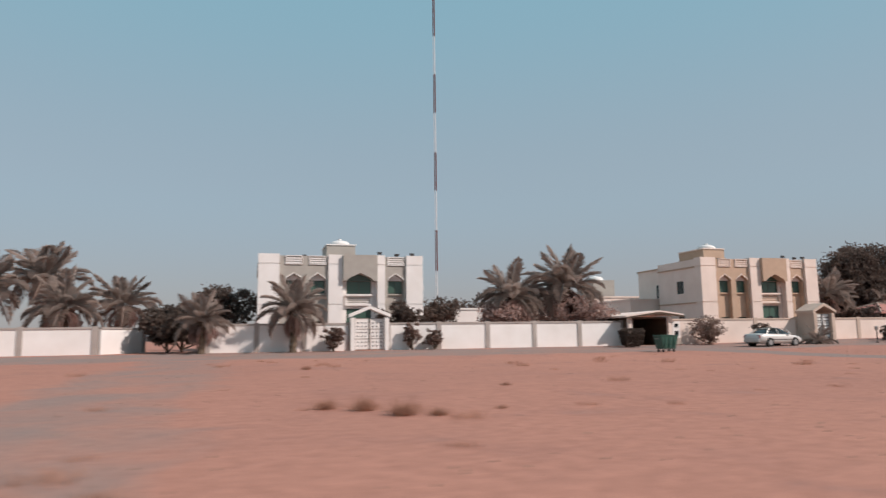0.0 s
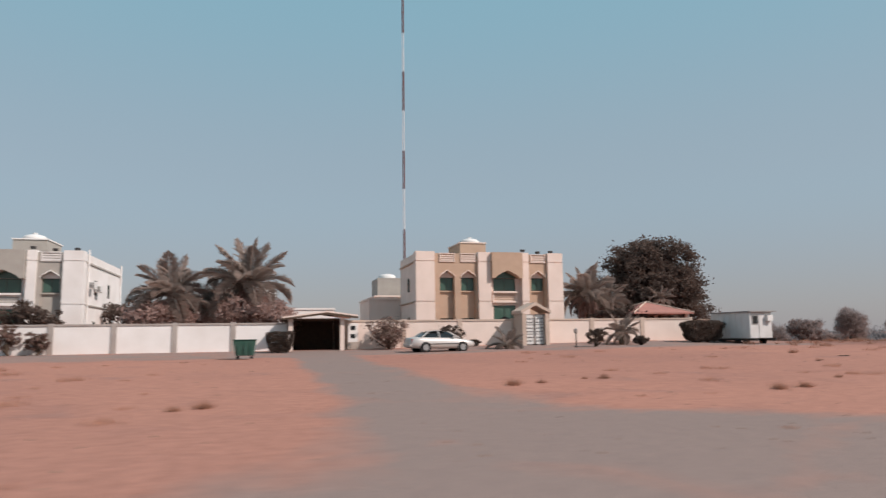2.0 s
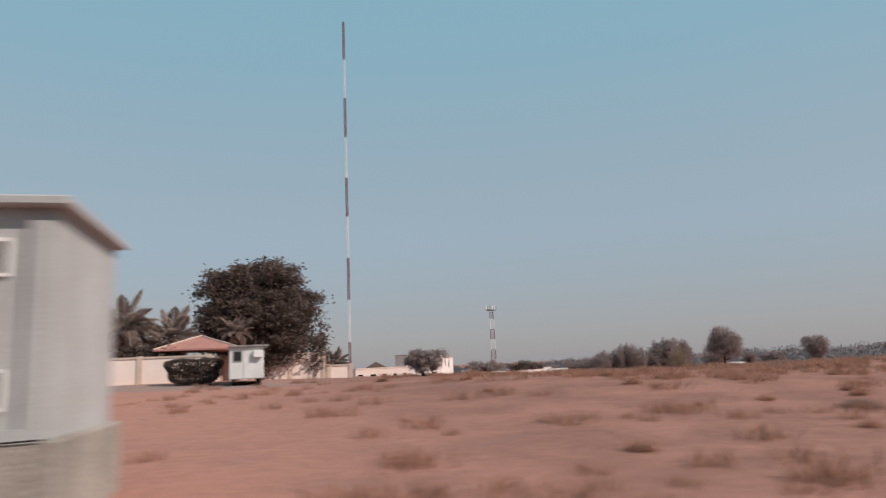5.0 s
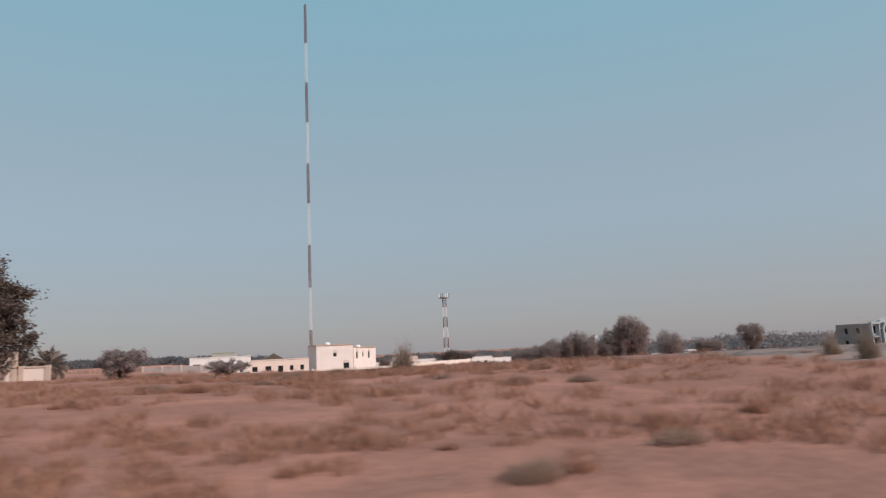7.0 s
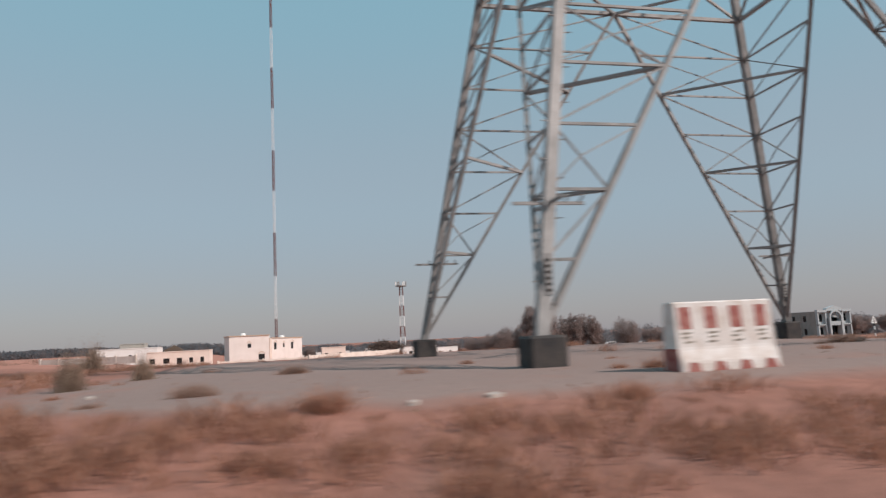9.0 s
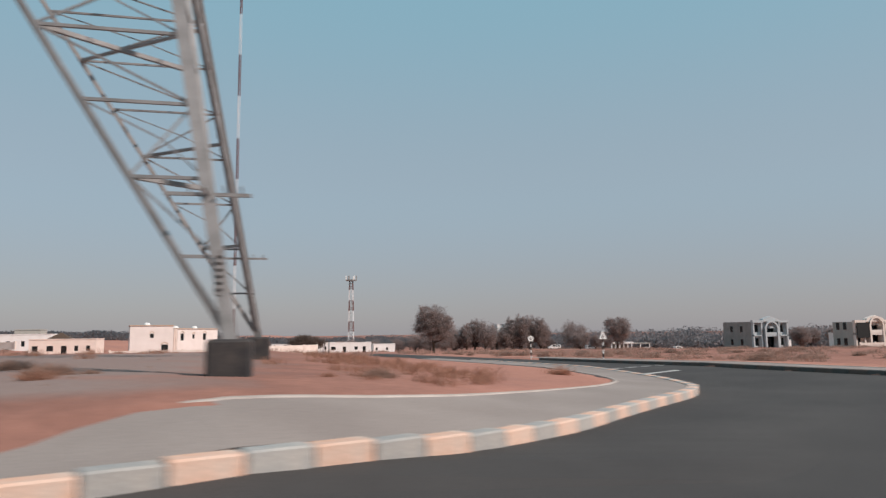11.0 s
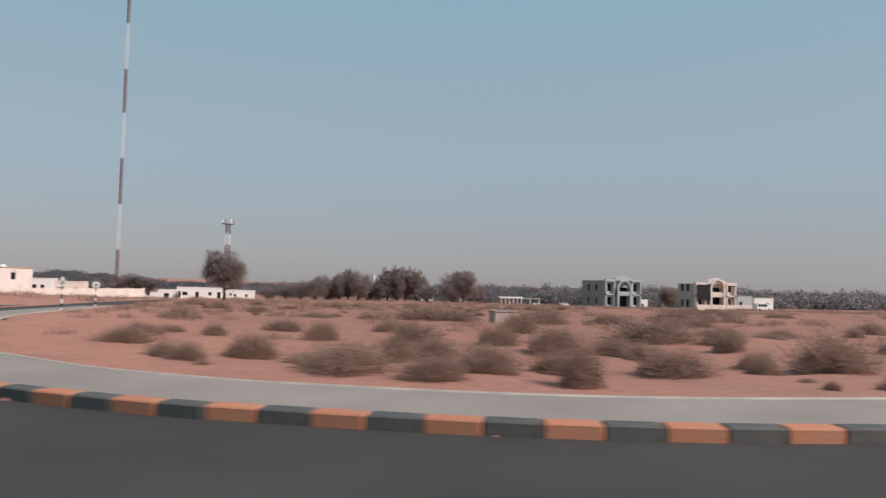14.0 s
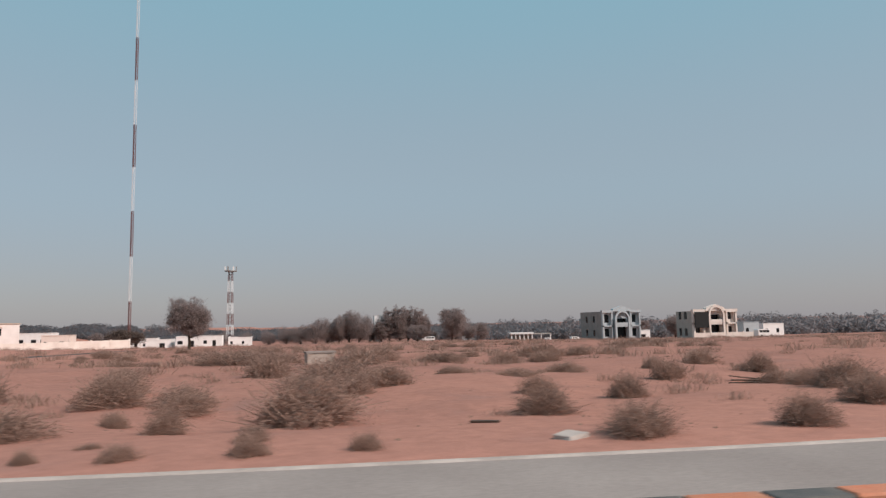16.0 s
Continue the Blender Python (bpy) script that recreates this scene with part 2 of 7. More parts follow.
NEEM_LEAF = leaf_mat("tree_leaf", (0.125, 0.092, 0.078), (0.15, 0.105, 0.085), 0.25, 0.45)
# Raised to a pale mauve: the haze of distance is put into this colour.
GHAF_HAZE_LEAF = leaf_mat("hazy_desert_tree_leaf", (0.33, 0.268, 0.252), (0.36, 0.285, 0.265), 0.1, 0.55)
HEDGE_LEAF = leaf_mat("hedge_leaf", (0.14, 0.10, 0.082), (0.115, 0.085, 0.07), 0.3, 0.45, scale=2)
SHRUB_TWIG = leaf_mat("dry_shrub_twig", (0.36, 0.24, 0.19), (0.40, 0.26, 0.205), 0.18, 0.45, 3)
GREEN_SHRUB = leaf_mat("pale_green_shrub_leaf", (0.36, 0.265, 0.20), (0.31, 0.22, 0.17), 0.25, 0.4, 3)
SHRUB_GRASS = leaf_mat("dry_grass", (0.40, 0.215, 0.15), (0.45, 0.24, 0.165), 0.25, 0.4, 3)
# Greyed leaf: horizon haze is painted into the base colour.
FAR_HAZE_LEAF = leaf_mat("hazy_far_wood_leaf", (0.235, 0.222, 0.228), (0.25, 0.23, 0.232), 0.05, 0.8, 0.05)
FLOWER = leaf_mat("bougainvillea_leaf", (0.24, 0.145, 0.125), (0.19, 0.14, 0.11), 0.3, 0.45, scale=3)
STONE = mat("field_stone", (0.25, 0.165, 0.125), 0.95, 0.2, 4, 40, 0.3, rand=0.3)
TARP = mat("dark_board", (0.10, 0.065, 0.05), 0.9, 0.2, 4, 40, 0.2)


# ======== shaping helpers ========
def box(bm, x0, x1, y0, y1, z0, z1):
    v = [bm.verts.new(p) for p in ((x0, y0, z0), (x1, y0, z0), (x1, y1, z0), (x0, y1, z0), (x0, y0, z1), (x1, y0, z1), (x1, y1, z1), (x0, y1, z1))]
    for f in ((3, 2, 1, 0), (4, 5, 6, 7), (0, 1, 5, 4), (1, 2, 6, 5), (2, 3, 7, 6), (3, 0, 4, 7)):
        bm.faces.new([v[i] for i in f])
    return v


def rounded(bm, width=0.02, seg=2):
    bmesh.ops.bevel(bm, geom=bm.edges[:], offset=width, segments=seg, affect="EDGES", profile=0.6)


def bar(bm, a, b, r, sides=4, r2=None):
    """A bar from a to b."""
    a, b = Vector(a), Vector(b)
    d = (b - a).normalized()
    u = d.cross(Vector((0, 0, 1)) if abs(d.z) < 0.95 else Vector((1, 0, 0))).normalized()
    w = d.cross(u)
    r2 = r if r2 is None else r2
    rings = []
    for p, q in ((a, r), (b, r2)):
        rings.append([bm.verts.new(p + (u * math.cos(k * math.tau / sides + 0.785) + w * math.sin(k * math.tau / sides + 0.785)) * q) for k in range(sides)])
    for k in range(sides):
        bm.faces.new((rings[0][k], rings[0][(k + 1) % sides], rings[1][(k + 1) % sides], rings[1][k]))
    bm.faces.new(rings[0][::-1])
    bm.faces.new(rings[1])


def tube(bm, pts, radii, sides=8):
    rings = []
    for i, p in enumerate(pts):
        p = Vector(p)
        d = (Vector(pts[min(i + 1, len(pts) - 1)]) - Vector(pts[max(i - 1, 0)])).normalized()
        u = d.cross(Vector((0, 1, 0.01)) if abs(d.y) < 0.9 else Vector((1, 0, 0))).normalized()
        w = d.cross(u)
        rings.append([bm.verts.new(p + (u * math.cos(k * math.tau / sides) + w * math.sin(k * math.tau / sides)) * radii[i]) for k in range(sides)])
    for a, b in zip(rings, rings[1:]):
        for k in range(sides):
            bm.faces.new((a[k], a[(k + 1) % sides], b[(k + 1) % sides], b[k]))
    bm.faces.new(rings[0][::-1])
    bm.faces.new(rings[-1])


def prism(bm, poly, y0, y1):
    """A polygon of (x, z), from y0 to y1."""
    a, b = [bm.verts.new((x, y0, z)) for x, z in poly], [bm.verts.new((x, y1, z)) for x, z in poly]
    bm.faces.new(a)
    bm.faces.new(b[::-1])
    for k in range(len(poly)):
        j = (k + 1) % len(poly)
        bm.faces.new((a[j], a[k], b[k], b[j]))


def pierced(bm, x0, x1, z0, z1, y0, y1, holes):
    """A wall slab with real rectangular openings (x0, x1, z0, z1)."""
    xs = sorted({x0, x1, *[h[0] for h in holes], *[h[1] for h in holes]})
    zs = sorted({z0, z1, *[h[2] for h in holes], *[h[3] for h in holes]})
    for a, b in zip(xs, xs[1:]):
        for c, d in zip(zs, zs[1:]):
            cx, cz = (a + b) / 2, (c + d) / 2
            if not any(h[0] < cx < h[1] and h[2] < cz < h[3] for h in holes):
                box(bm, a, b, y0, y1, c, d)
    bmesh.ops.remove_doubles(bm, verts=bm.verts[:], dist=1e-4)


def mesh_of(name, bm, material, smooth=False):
    bmesh.ops.recalc_face_normals(bm, faces=bm.faces[:])
    me = bpy.data.meshes.new(name)
    bm.to_mesh(me)
    bm.free()
    me.materials.append(material)
    if smooth:
        for p in me.polygons:
            p.use_smooth = True
    return me


def part(name, bm, material, parent, label="", smooth=False):
    ob = new(name, mesh_of(name, bm, material, smooth))
    ob.parent = parent
    return tagged(ob, label)


def place(name, m, label, category, group="", kind=""):
    ob = new(name)
    ob.matrix_world = m
    return tagged(ob, label, category, group, kind)


def quads(name, corners, material):
    """A mesh of loose quads from an array (n, 4, 3)."""
    corners = np.asarray(corners, dtype=float)
    me = bpy.data.meshes.new(name)
    n = len(corners)
    me.from_pydata(corners.reshape(-1, 3).tolist(), [], np.arange(4 * n).reshape(n, 4).tolist())
    me.materials.append(material)
    return me


def leaf_quads(centres, size, rng, flat=0.0):
    """Small leaf quads at the centres, turned at random."""
    n = len(centres)
    a = rng.normal(size=(n, 3))
    a[:, 2] *= 1 - flat
    a /= np.linalg.norm(a, axis=1)[:, None]
    b = np.cross(a, rng.normal(size=(n, 3)))
    b /= np.linalg.norm(b, axis=1)[:, None]
    s = (size * rng.uniform(0.6, 1.4, n))[:, None]
    a, b = a * s, b * s * 0.5
    return np.stack([centres - a, centres + b, centres + a, centres - b], axis=1)


# ======== ground ========
def smooth(a, b, x):
    u = np.clip((x - a) / (b - a), 0, 1)
    return u * u * (3 - 2 * u)


KNOT_X = [-400, 35, 58, 75, 90, 108, 126, 140, 146, 154, 163, 600]
KNOT_Z = [0.8, 0.8, 1.1, 0.9, 0.65, 0.97, 0.95, -0.1, -0.02, -0.05, -0.3, -0.3]


RISE_Y, RISE_Z = [4, 6.5, 8.5, 14, 22, 36, 43, 46.5], [0.0, 0.17, 0.24, 0.38, 0.56, 0.67, 0.80, 1.0]


def lie(x, y):
    """The height of the ground."""
    x, y = np.asarray(x, float), np.asarray(y, float)
    a = np.interp(x, KNOT_X, KNOT_Z)
    near = smooth(98, 106, x) * (1 - smooth(128, 138, x))
    lo, hi = 4 - 1.5 * near, 24 - 14.5 * near
    u = np.clip((y - lo) / (hi - lo), 0, 1)
    # before the villas the ground climbs slowly, with a lower lane at the foot of their walls
    slow = np.interp(y, RISE_Y, RISE_Z)
    by_villas = 1 - smooth(64, 78, x)
    rise = by_villas * slow + (1 - by_villas) * u * u * (3 - 2 * u)
    return a * rise - 0.021 * smooth(52, 112, x) * (1 + 0.3 * smooth(220, 262, x)) * np.clip(y - 28, 0, 270) - 0.014 * np.clip(y - 85, 0, 110) * smooth(25, 60, x) * (1 - smooth(105, 150, x))


LEFT_Y, LEFT_X = [3.2, 3.8, 4.5, 5.4, 7, 9, 11.2, 13.2, 14.6, 16.2, 18.0, 21, 25, 30, 40, 60, 110, 140], [119, 121, 123.5, 126, 130.2, 132.6, 134.6, 136.6, 138.0, 139.2, 140.1, 140.9, 141.4, 141.7, 141.9, 141.8, 141.3, 141]
RIGHT_Y, RIGHT_X = [3.2, 3.7, 4.2, 4.9, 5.4, 5.8, 6.2, 6.8, 7.5, 8.2, 8.8, 9.9, 11.0, 11.9, 12.9, 14.0, 15.0, 16.2, 18, 20, 24, 27, 32, 40, 52, 120, 140], [200, 184, 175, 169, 165.6, 163.4, 161.8, 160.1, 158.6, 157.3, 156.2, 154.7, 153.4, 152.6, 151.8, 150.9, 150.3, 149.8, 149.3, 148.8, 147.8, 147.2, 146.7, 146.6, 146.8, 146.7, 146.6]


def on_road(x, y):
    side = (y > 3.2) & (y < 140) & (x > np.interp(y, LEFT_Y, LEFT_X)) & (x < np.interp(y, RIGHT_Y, RIGHT_X))
    return side | ((y > -9.5) & (y <= 3.2))


def spaced(stops):
    out = []
    for (a, b, n) in stops:
        out += list(np.linspace(a, b, n, endpoint=False))
    return np.array(out + [stops[-1][1]])



def strip(name, left, right, material, lift, label, category):
    """A band between two lines of (x, y), lying on the ground."""
    bm = bmesh.new()
    rows = []
    for (ax, ay), (bx, by) in zip(left, right):
        row = []
        for k in range(7):
            x, y = ax + (bx - ax) * k / 6, ay + (by - ay) * k / 6
            row.append(bm.verts.new((x, y, float(lie(x, y)) + (lift(x, y, k / 6) if callable(lift) else lift))))
        rows.append(row)
    for a, b in zip(rows, rows[1:]):
        for k in range(6):
            bm.faces.new((a[k], a[k + 1], b[k + 1], b[k]))
    ob = new(name, mesh_of(name, bm, material))
    return tagged(ob, label, category, kind="structure")


xs_main = list(np.linspace(-1500, 1500, 120))
strip("road", [(x, -9.5) for x in xs_main], [(x, 3.21) for x in xs_main], ASPHALT, 0.0, "dark grey asphalt main road", "road")
ys_side = [3.2 + 0.5 * k for k in range(80)] + list(np.linspace(43.5, 140, 30))
strip("road", [(float(np.interp(y, LEFT_Y, LEFT_X)), y) for y in ys_side], [(float(np.interp(y, RIGHT_Y, RIGHT_X)), y) for y in ys_side], ASPHALT, 0.004, "dark grey asphalt side road at the junction", "road")


def evenly(line, step):
    """Points at even steps along a line of (x, y), with the direction."""
    pts, out, rest = [Vector((*p, 0)) for p in line], [], 0.0
    for a, b in zip(pts, pts[1:]):
        d, length = (b - a).normalized(), (b - a).length
        s = rest
        while s < length:
            out.append((a + d * s, d))
            s += step
        rest = s - length
    return out


left_line = [(x, y) for x, y in zip(LEFT_X, LEFT_Y)][1:16]
right_line = [(x, y) for x, y in zip(RIGHT_X, RIGHT_Y)][::-1][2:]
right_line = right_line + [(262, 3.1)]


def soften(line, rounds=2):
    for _ in range(rounds):
        new_line = [line[0]]
        for (ax, ay), (bx, by) in zip(line, line[1:]):
            new_line += [(0.75 * ax + 0.25 * bx, 0.75 * ay + 0.25 * by), (0.25 * ax + 0.75 * bx, 0.25 * ay + 0.75 * by)]
        line = new_line + [line[-1]]
    return line


left_line, right_line = soften(left_line), soften(right_line)


def build_ground():
    xs = spaced([(-4000, -400, 14), (-400, -40, 40), (-40, 200, 300), (200, 320, 60), (320, 4500, 22)])
    ys = spaced([(-3000, -60, 10), (-60, -10, 10), (-10, 50, 110), (50, 140, 60), (140, 330, 48), (330, 4500, 26)])
    X, Y = np.meshgrid(xs, ys)
    Z = lie(X, Y)
    rough = np.zeros_like(Z)
    for j in range(X.shape[0]):
        if not -5 < ys[j] < 330:
            continue
        for i in range(X.shape[1]):
            if -60 < xs[i] < 330:
                p = Vector((xs[i], ys[j], 0))
                rough[j, i] = noise.noise(p * 0.13) * 0.16 + noise.noise(p * 0.42 + Vector((7, 3, 1))) * 0.07 + noise.noise(p * 1.1) * 0.025
    wild = 0.35 + 1.5 * smooth(152, 164, X) + 0.5 * smooth(68, 80, X) * (1 - smooth(104, 110, X))
    keep = smooth(7.5, 13, Y) * (1 - smooth(36, 42, Y) * (1 - smooth(68, 76, X)))
    edge = np.minimum(np.abs(X - np.interp(Y, LEFT_Y, LEFT_X)), np.abs(X - np.interp(Y, RIGHT_Y, RIGHT_X)))
    keep *= smooth(3.5, 7, edge)
    Z = Z + rough * wild * keep
    # sunk under the roads and the pavements
    covered = on_road(X, Y)
    near = (X > 90) & (X < 262) & (Y > 0) & (Y < 62)
    pts = np.array([(p.x - d.y * 1.0, p.y + d.x * 1.0) for line in (left_line, right_line) for p, d in evenly(line, 0.5)])
    nx_, ny_ = X[near], Y[near]
    dist = np.full(len(nx_), 1e9)
    for px, py in pts:
        dist = np.minimum(dist, (nx_ - px) ** 2 + (ny_ - py) ** 2)
    covered[near] |= dist < 0.7 ** 2
    # sand banked up against the back of the pavements
    kerb = np.array([(p.x, p.y) for line in (left_line, right_line) for p, d in evenly(line, 0.5)])
    away = np.full(len(nx_), 1e9)
    for px, py in kerb:
        away = np.minimum(away, (nx_ - px) ** 2 + (ny_ - py) ** 2)
    away = np.sqrt(away)
    Z[near] += np.where(on_road(nx_, ny_), 0.0, 0.135 * (1 - smooth(3.5, 9, away)) * smooth(124, 128.5, nx_))
    # the pavement of the near corner rises out of the sand
    Z = np.where(covered, Z - 0.38 * np.where(on_road(X, Y) | (X > 150), 1.0, smooth(124.0, 128.5, X)), Z)
    nx, ny = len(xs), len(ys)
    verts = np.stack([X, Y, Z], -1).reshape(-1, 3)
    idx = np.arange(nx * ny).reshape(ny, nx)
    faces = np.stack([idx[:-1, :-1], idx[:-1, 1:], idx[1:, 1:], idx[1:, :-1]], -1).reshape(-1, 4)
    me = bpy.data.meshes.new("ground")
    me.from_pydata(verts.tolist(), [], faces.tolist())
    me.materials.append(SAND)
    for p in me.polygons:
        p.use_smooth = True
    # trodden gravel: the tracks to the villas, the lane before their walls, the platform of the pylon
    cx = np.interp(Y, [8, 12, 21, 46], [36.5, 33.6, 33.0, 33.4])
    half = np.interp(Y, [7, 10, 13, 21, 46], [7, 3.6, 1.9, 1.5, 1.6])
    g = 1 - smooth(half * 0.7, half * 1.3, np.abs(X - cx))
    g2 = 1 - smooth(1.6, 3.2, np.abs(X - 1.5))
    g3 = smooth(37, 40, Y) * (1 - smooth(46, 47, Y)) * (1 - smooth(64, 72, X)) * 0.8
    rim = np.interp(X, [98, 101, 103, 106, 109, 120, 130], [16, 12.2, 10.9, 8.9, 8.0, 8.0, 9.0])
    g4 = smooth(rim - 0.7, rim + 0.7, Y) * (1 - smooth(34, 46, Y)) * smooth(100.5, 105, X - 0.12 * (Y - 12)) * (1 - smooth(125, 130, X))
    mask = np.clip(np.maximum.reduce([g * (Y < 46), g2 * 0.55 * (Y < 47), g3, g4]) * (Y > 4), 0, 1)
    # dry weeds over the open field
    weeds = smooth(64, 72, X) * (1 - smooth(128, 134, X)) * (1 - smooth(70, 110, Y)) * smooth(2, 5, Y)
    weeds = np.maximum(weeds, smooth(151, 157, X) * (0.3 + 0.3 * smooth(16, 50, Y)) * smooth(8, 13, Y))
    wa = me.attributes.new("weeds", "FLOAT", "POINT")
    wa.data.foreach_set("value", weeds.reshape(-1).astype(np.float32))
    at = me.attributes.new("gravel", "FLOAT", "POINT")
    at.data.foreach_set("value", mask.reshape(-1).astype(np.float32))
    tagged(new("ground", me), "red-brown desert sand with scattered stones and tracks", "ground", kind="structure")
    return xs, ys, Z


GRID = build_ground()
for line in (left_line, right_line):
    inner, outer, edging = [], [], []
    for p, d in evenly(line, 0.6):
        side = Vector((-d.y, d.x, 0))
        inner.append((p.x + side.x * 0.14, p.y + side.y * 0.14))
        outer.append((p.x + side.x * 1.95, p.y + side.y * 1.95))
        edging.append((p.x + side.x * 2.06, p.y + side.y * 2.06))
    strip("pavement", inner, outer, PAVING, lambda x, y, f: -0.32 + 0.47 * float(smooth(124.0, 128.5, x)), "pale concrete pavement beside the kerb", "pavement")
    strip("edging", outer, edging, EDGE_STONE, lambda x, y, f: -0.32 + (0.47 if f < 0.1 else 0.42 if f > 0.9 else 0.49) * float(smooth(124.0, 128.5, x)), "pale concrete edging behind the pavement", "edging")


# ======== villas ========
def hood(bm, x0, x1, z1, z2, y0, y1, t):
    """A raised moulding round a pointed head."""
    c, h = (x0 + x1) / 2, z2 - z1
    low = [(x0, z1), (x0 + (c - x0) * 0.35, z1 + h * 0.42), (c, z2), (x1 - (x1 - c) * 0.35, z1 + h * 0.42), (x1, z1)]
    for (ax, az), (bx, bz) in zip(low, low[1:]):
        prism(bm, [(ax, az), (bx, bz), (bx, bz + t), (ax, az + t)], y0, y1)


def add_window(house, x0, x1, z0, z1, y, framed, glass=None):
    """A sliding window of two panes in a frame, set back in its opening."""
    bm = bmesh.new()
    t = 0.05
    for a, b, c, d in ((x0, x1, z0, z0 + t), (x0, x1, z1 - t, z1), (x0, x0 + t, z0 + t, z1 - t), (x1 - t, x1, z0 + t, z1 - t), ((x0 + x1) / 2 - t / 2, (x0 + x1) / 2 + t / 2, z0 + t, z1 - t)):
        box(bm, a, b, y - 0.03, y + 0.03, c, d)
    win = part("window", bm, framed, house, "window with green-tinted glass")
    for a, b in ((x0 + t, (x0 + x1) / 2 - t / 2), ((x0 + x1) / 2 + t / 2, x1 - t)):
        bm = bmesh.new()
        box(bm, a, b, y - 0.004, y + 0.004, z0 + t, z1 - t)
        part("pane", bm, glass or GREEN_GLASS, win)


def villa(x, y, z, pale, panel, label, deep=13.0, wide=1.0, rear=0.0):
    """A two-storey villa, its front along x from 0 to 12.25 m; wide: a stretch along the front; rear: the depth of a narrower block behind."""
    tall = 0.96
    house = place("villa", pose(x, y, z) @ Matrix.Diagonal((wide, 1, tall, 1)), label, "house", "villas behind the wall")
    W, H, mid = 12.25, 7.45, 3.55
    one, two, three, big = (1.95, 3.15), (3.67, 4.87), (9.55, 10.77), (6.45, 8.33)
    c0 = (big[0] + big[1]) / 2
    bays = ((1.5, 5.05, (one, two)), (9.3, 10.95, (three,)))
    # the block behind the front
    bm = bmesh.new()
    pierced(bm, 0.05, W - 0.05, 0, H - 0.1, 0.9, 1.1, [(a, b, lo, hi) for a, b in (one, two, three) for lo, hi in ((4.2, 5.42), (0.7, 2.2))] + [(*big, 0.3, 3.2), (*big, 4.36, 5.4)])
    for a in (0.05, W - 0.25):
        holes = [(yy, yy + 1.0, zz, zz + 1.15) for yy in ((2.6,) if deep < 9 else (3.5, 8.0)) for zz in (1.2, 4.4)]
        side = bmesh.new()
        pierced(side, 1.1, deep, 0, H - 0.1, 0.0, 0.2, holes)
        bmesh.ops.transform(side, matrix=Matrix(((0, 1, 0, a), (1, 0, 0, 0), (0, 0, 1, 0), (0, 0, 0, 1))), verts=side.verts[:])
        part("side_wall", side, pale, house)
        for y0, y1, z0, z1 in holes:
            fr = bmesh.new()
            for p, q, r, t in ((y0, y1, z0, z0 + 0.06), (y0, y1, z1 - 0.06, z1), (y0, y0 + 0.06, z0 + 0.06, z1 - 0.06), (y1 - 0.06, y1, z0 + 0.06, z1 - 0.06), ((y0 + y1) / 2 - 0.03, (y0 + y1) / 2 + 0.03, z0 + 0.06, z1 - 0.06)):
                box(fr, a + 0.06, a + 0.14, p, q, r, t)
            win = part("side_window", fr, BRONZE, house)
            fr = bmesh.new()
            box(fr, a + 0.09, a + 0.11, y0 + 0.06, y1 - 0.06, z0 + 0.06, z1 - 0.06)
            part("pane", fr, DARK_GLASS, win)
    part("front_wall", bm, pale, house)
    bm = bmesh.new()
    box(bm, 0.25, W - 0.25, deep - 0.2, deep, 0, H - 0.1)
    part("back_wall", bm, pale, house)
    if rear:
        bm = bmesh.new()
        box(bm, 1.3, W - 1.0, deep + 0.004, deep + rear, 0, H - 0.35)
        part("rear_block", bm, pale, house)
        bm = bmesh.new()
        box(bm, 1.22, W - 0.92, deep + 0.1, deep + rear + 0.08, H - 0.35, H - 0.2)
        part("rear_coping", bm, panel, house)
        for zz in (1.2, 4.3):
            bm = bmesh.new()
            box(bm, 1.27, 1.33, deep + 1.2, deep + 2.2, zz, zz + 1.3)
            part("side_window", bm, DARK_GLASS, house)
    bm = bmesh.new()
    box(bm, 0.25, W - 0.25, 1.1, deep - 0.2, H - 0.75, H - 0.6)
    box(bm, 0.25, W - 0.25, 1.1, deep - 0.2, 3.2, 3.35)
    part("roof", bm, GREY_RENDER, house, "flat grey roof behind a parapet")
    # Solid blocks in place of rooms, their shade given by the near-black colour.
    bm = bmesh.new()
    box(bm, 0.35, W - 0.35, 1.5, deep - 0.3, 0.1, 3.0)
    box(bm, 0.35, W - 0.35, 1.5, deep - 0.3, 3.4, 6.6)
    part("interior", bm, DARK_VOID, house, "near-black block painted as the unlit rooms behind the glass")
    # piers with grooves
    for a, b in ((0.0, 1.5), (5.05, 6.1), (8.72, 9.3), (10.95, W)):
        bm = bmesh.new()
        for c, d in ((0, mid - 0.07), (mid, H - 0.80), (H - 0.73, H)):
            box(bm, a, b, 0.0, 0.9, c, d)
        box(bm, a + 0.05, b - 0.05, 0.05, 0.86, 0.02, H - 0.02)
        part("pier", bm, pale, house)
    # bays with tall pointed niches, each with a window above and one below
    for a, b, wins in bays:
        bm = bmesh.new()
        pierced(bm, a, b, 0, H - 0.12, 0.22, 0.6, [(c, d, 0.5, 5.92) for c, d in wins])
        for c, d in wins:
            m = (c + d) / 2
            for e, g in ((c, 1), (d, -1)):
                w = abs(m - e) * g
                prism(bm, [(e, 5.42), (e + 0.22 * w, 5.58), (e + 0.62 * w, 5.74), (m, 5.92), (e, 5.92)][::g], 0.22, 0.6)
        part("front_panel", bm, panel, house)
        bm = bmesh.new()
        pierced(bm, a, b, 0, H - 0.2, 0.602, 0.9, [(c + 0.03, d - 0.03, zz, zz + hh) for c, d in wins for zz, hh in ((4.38, 1.04), (0.7, 1.5))])
        part("niche_back", bm, panel, house)
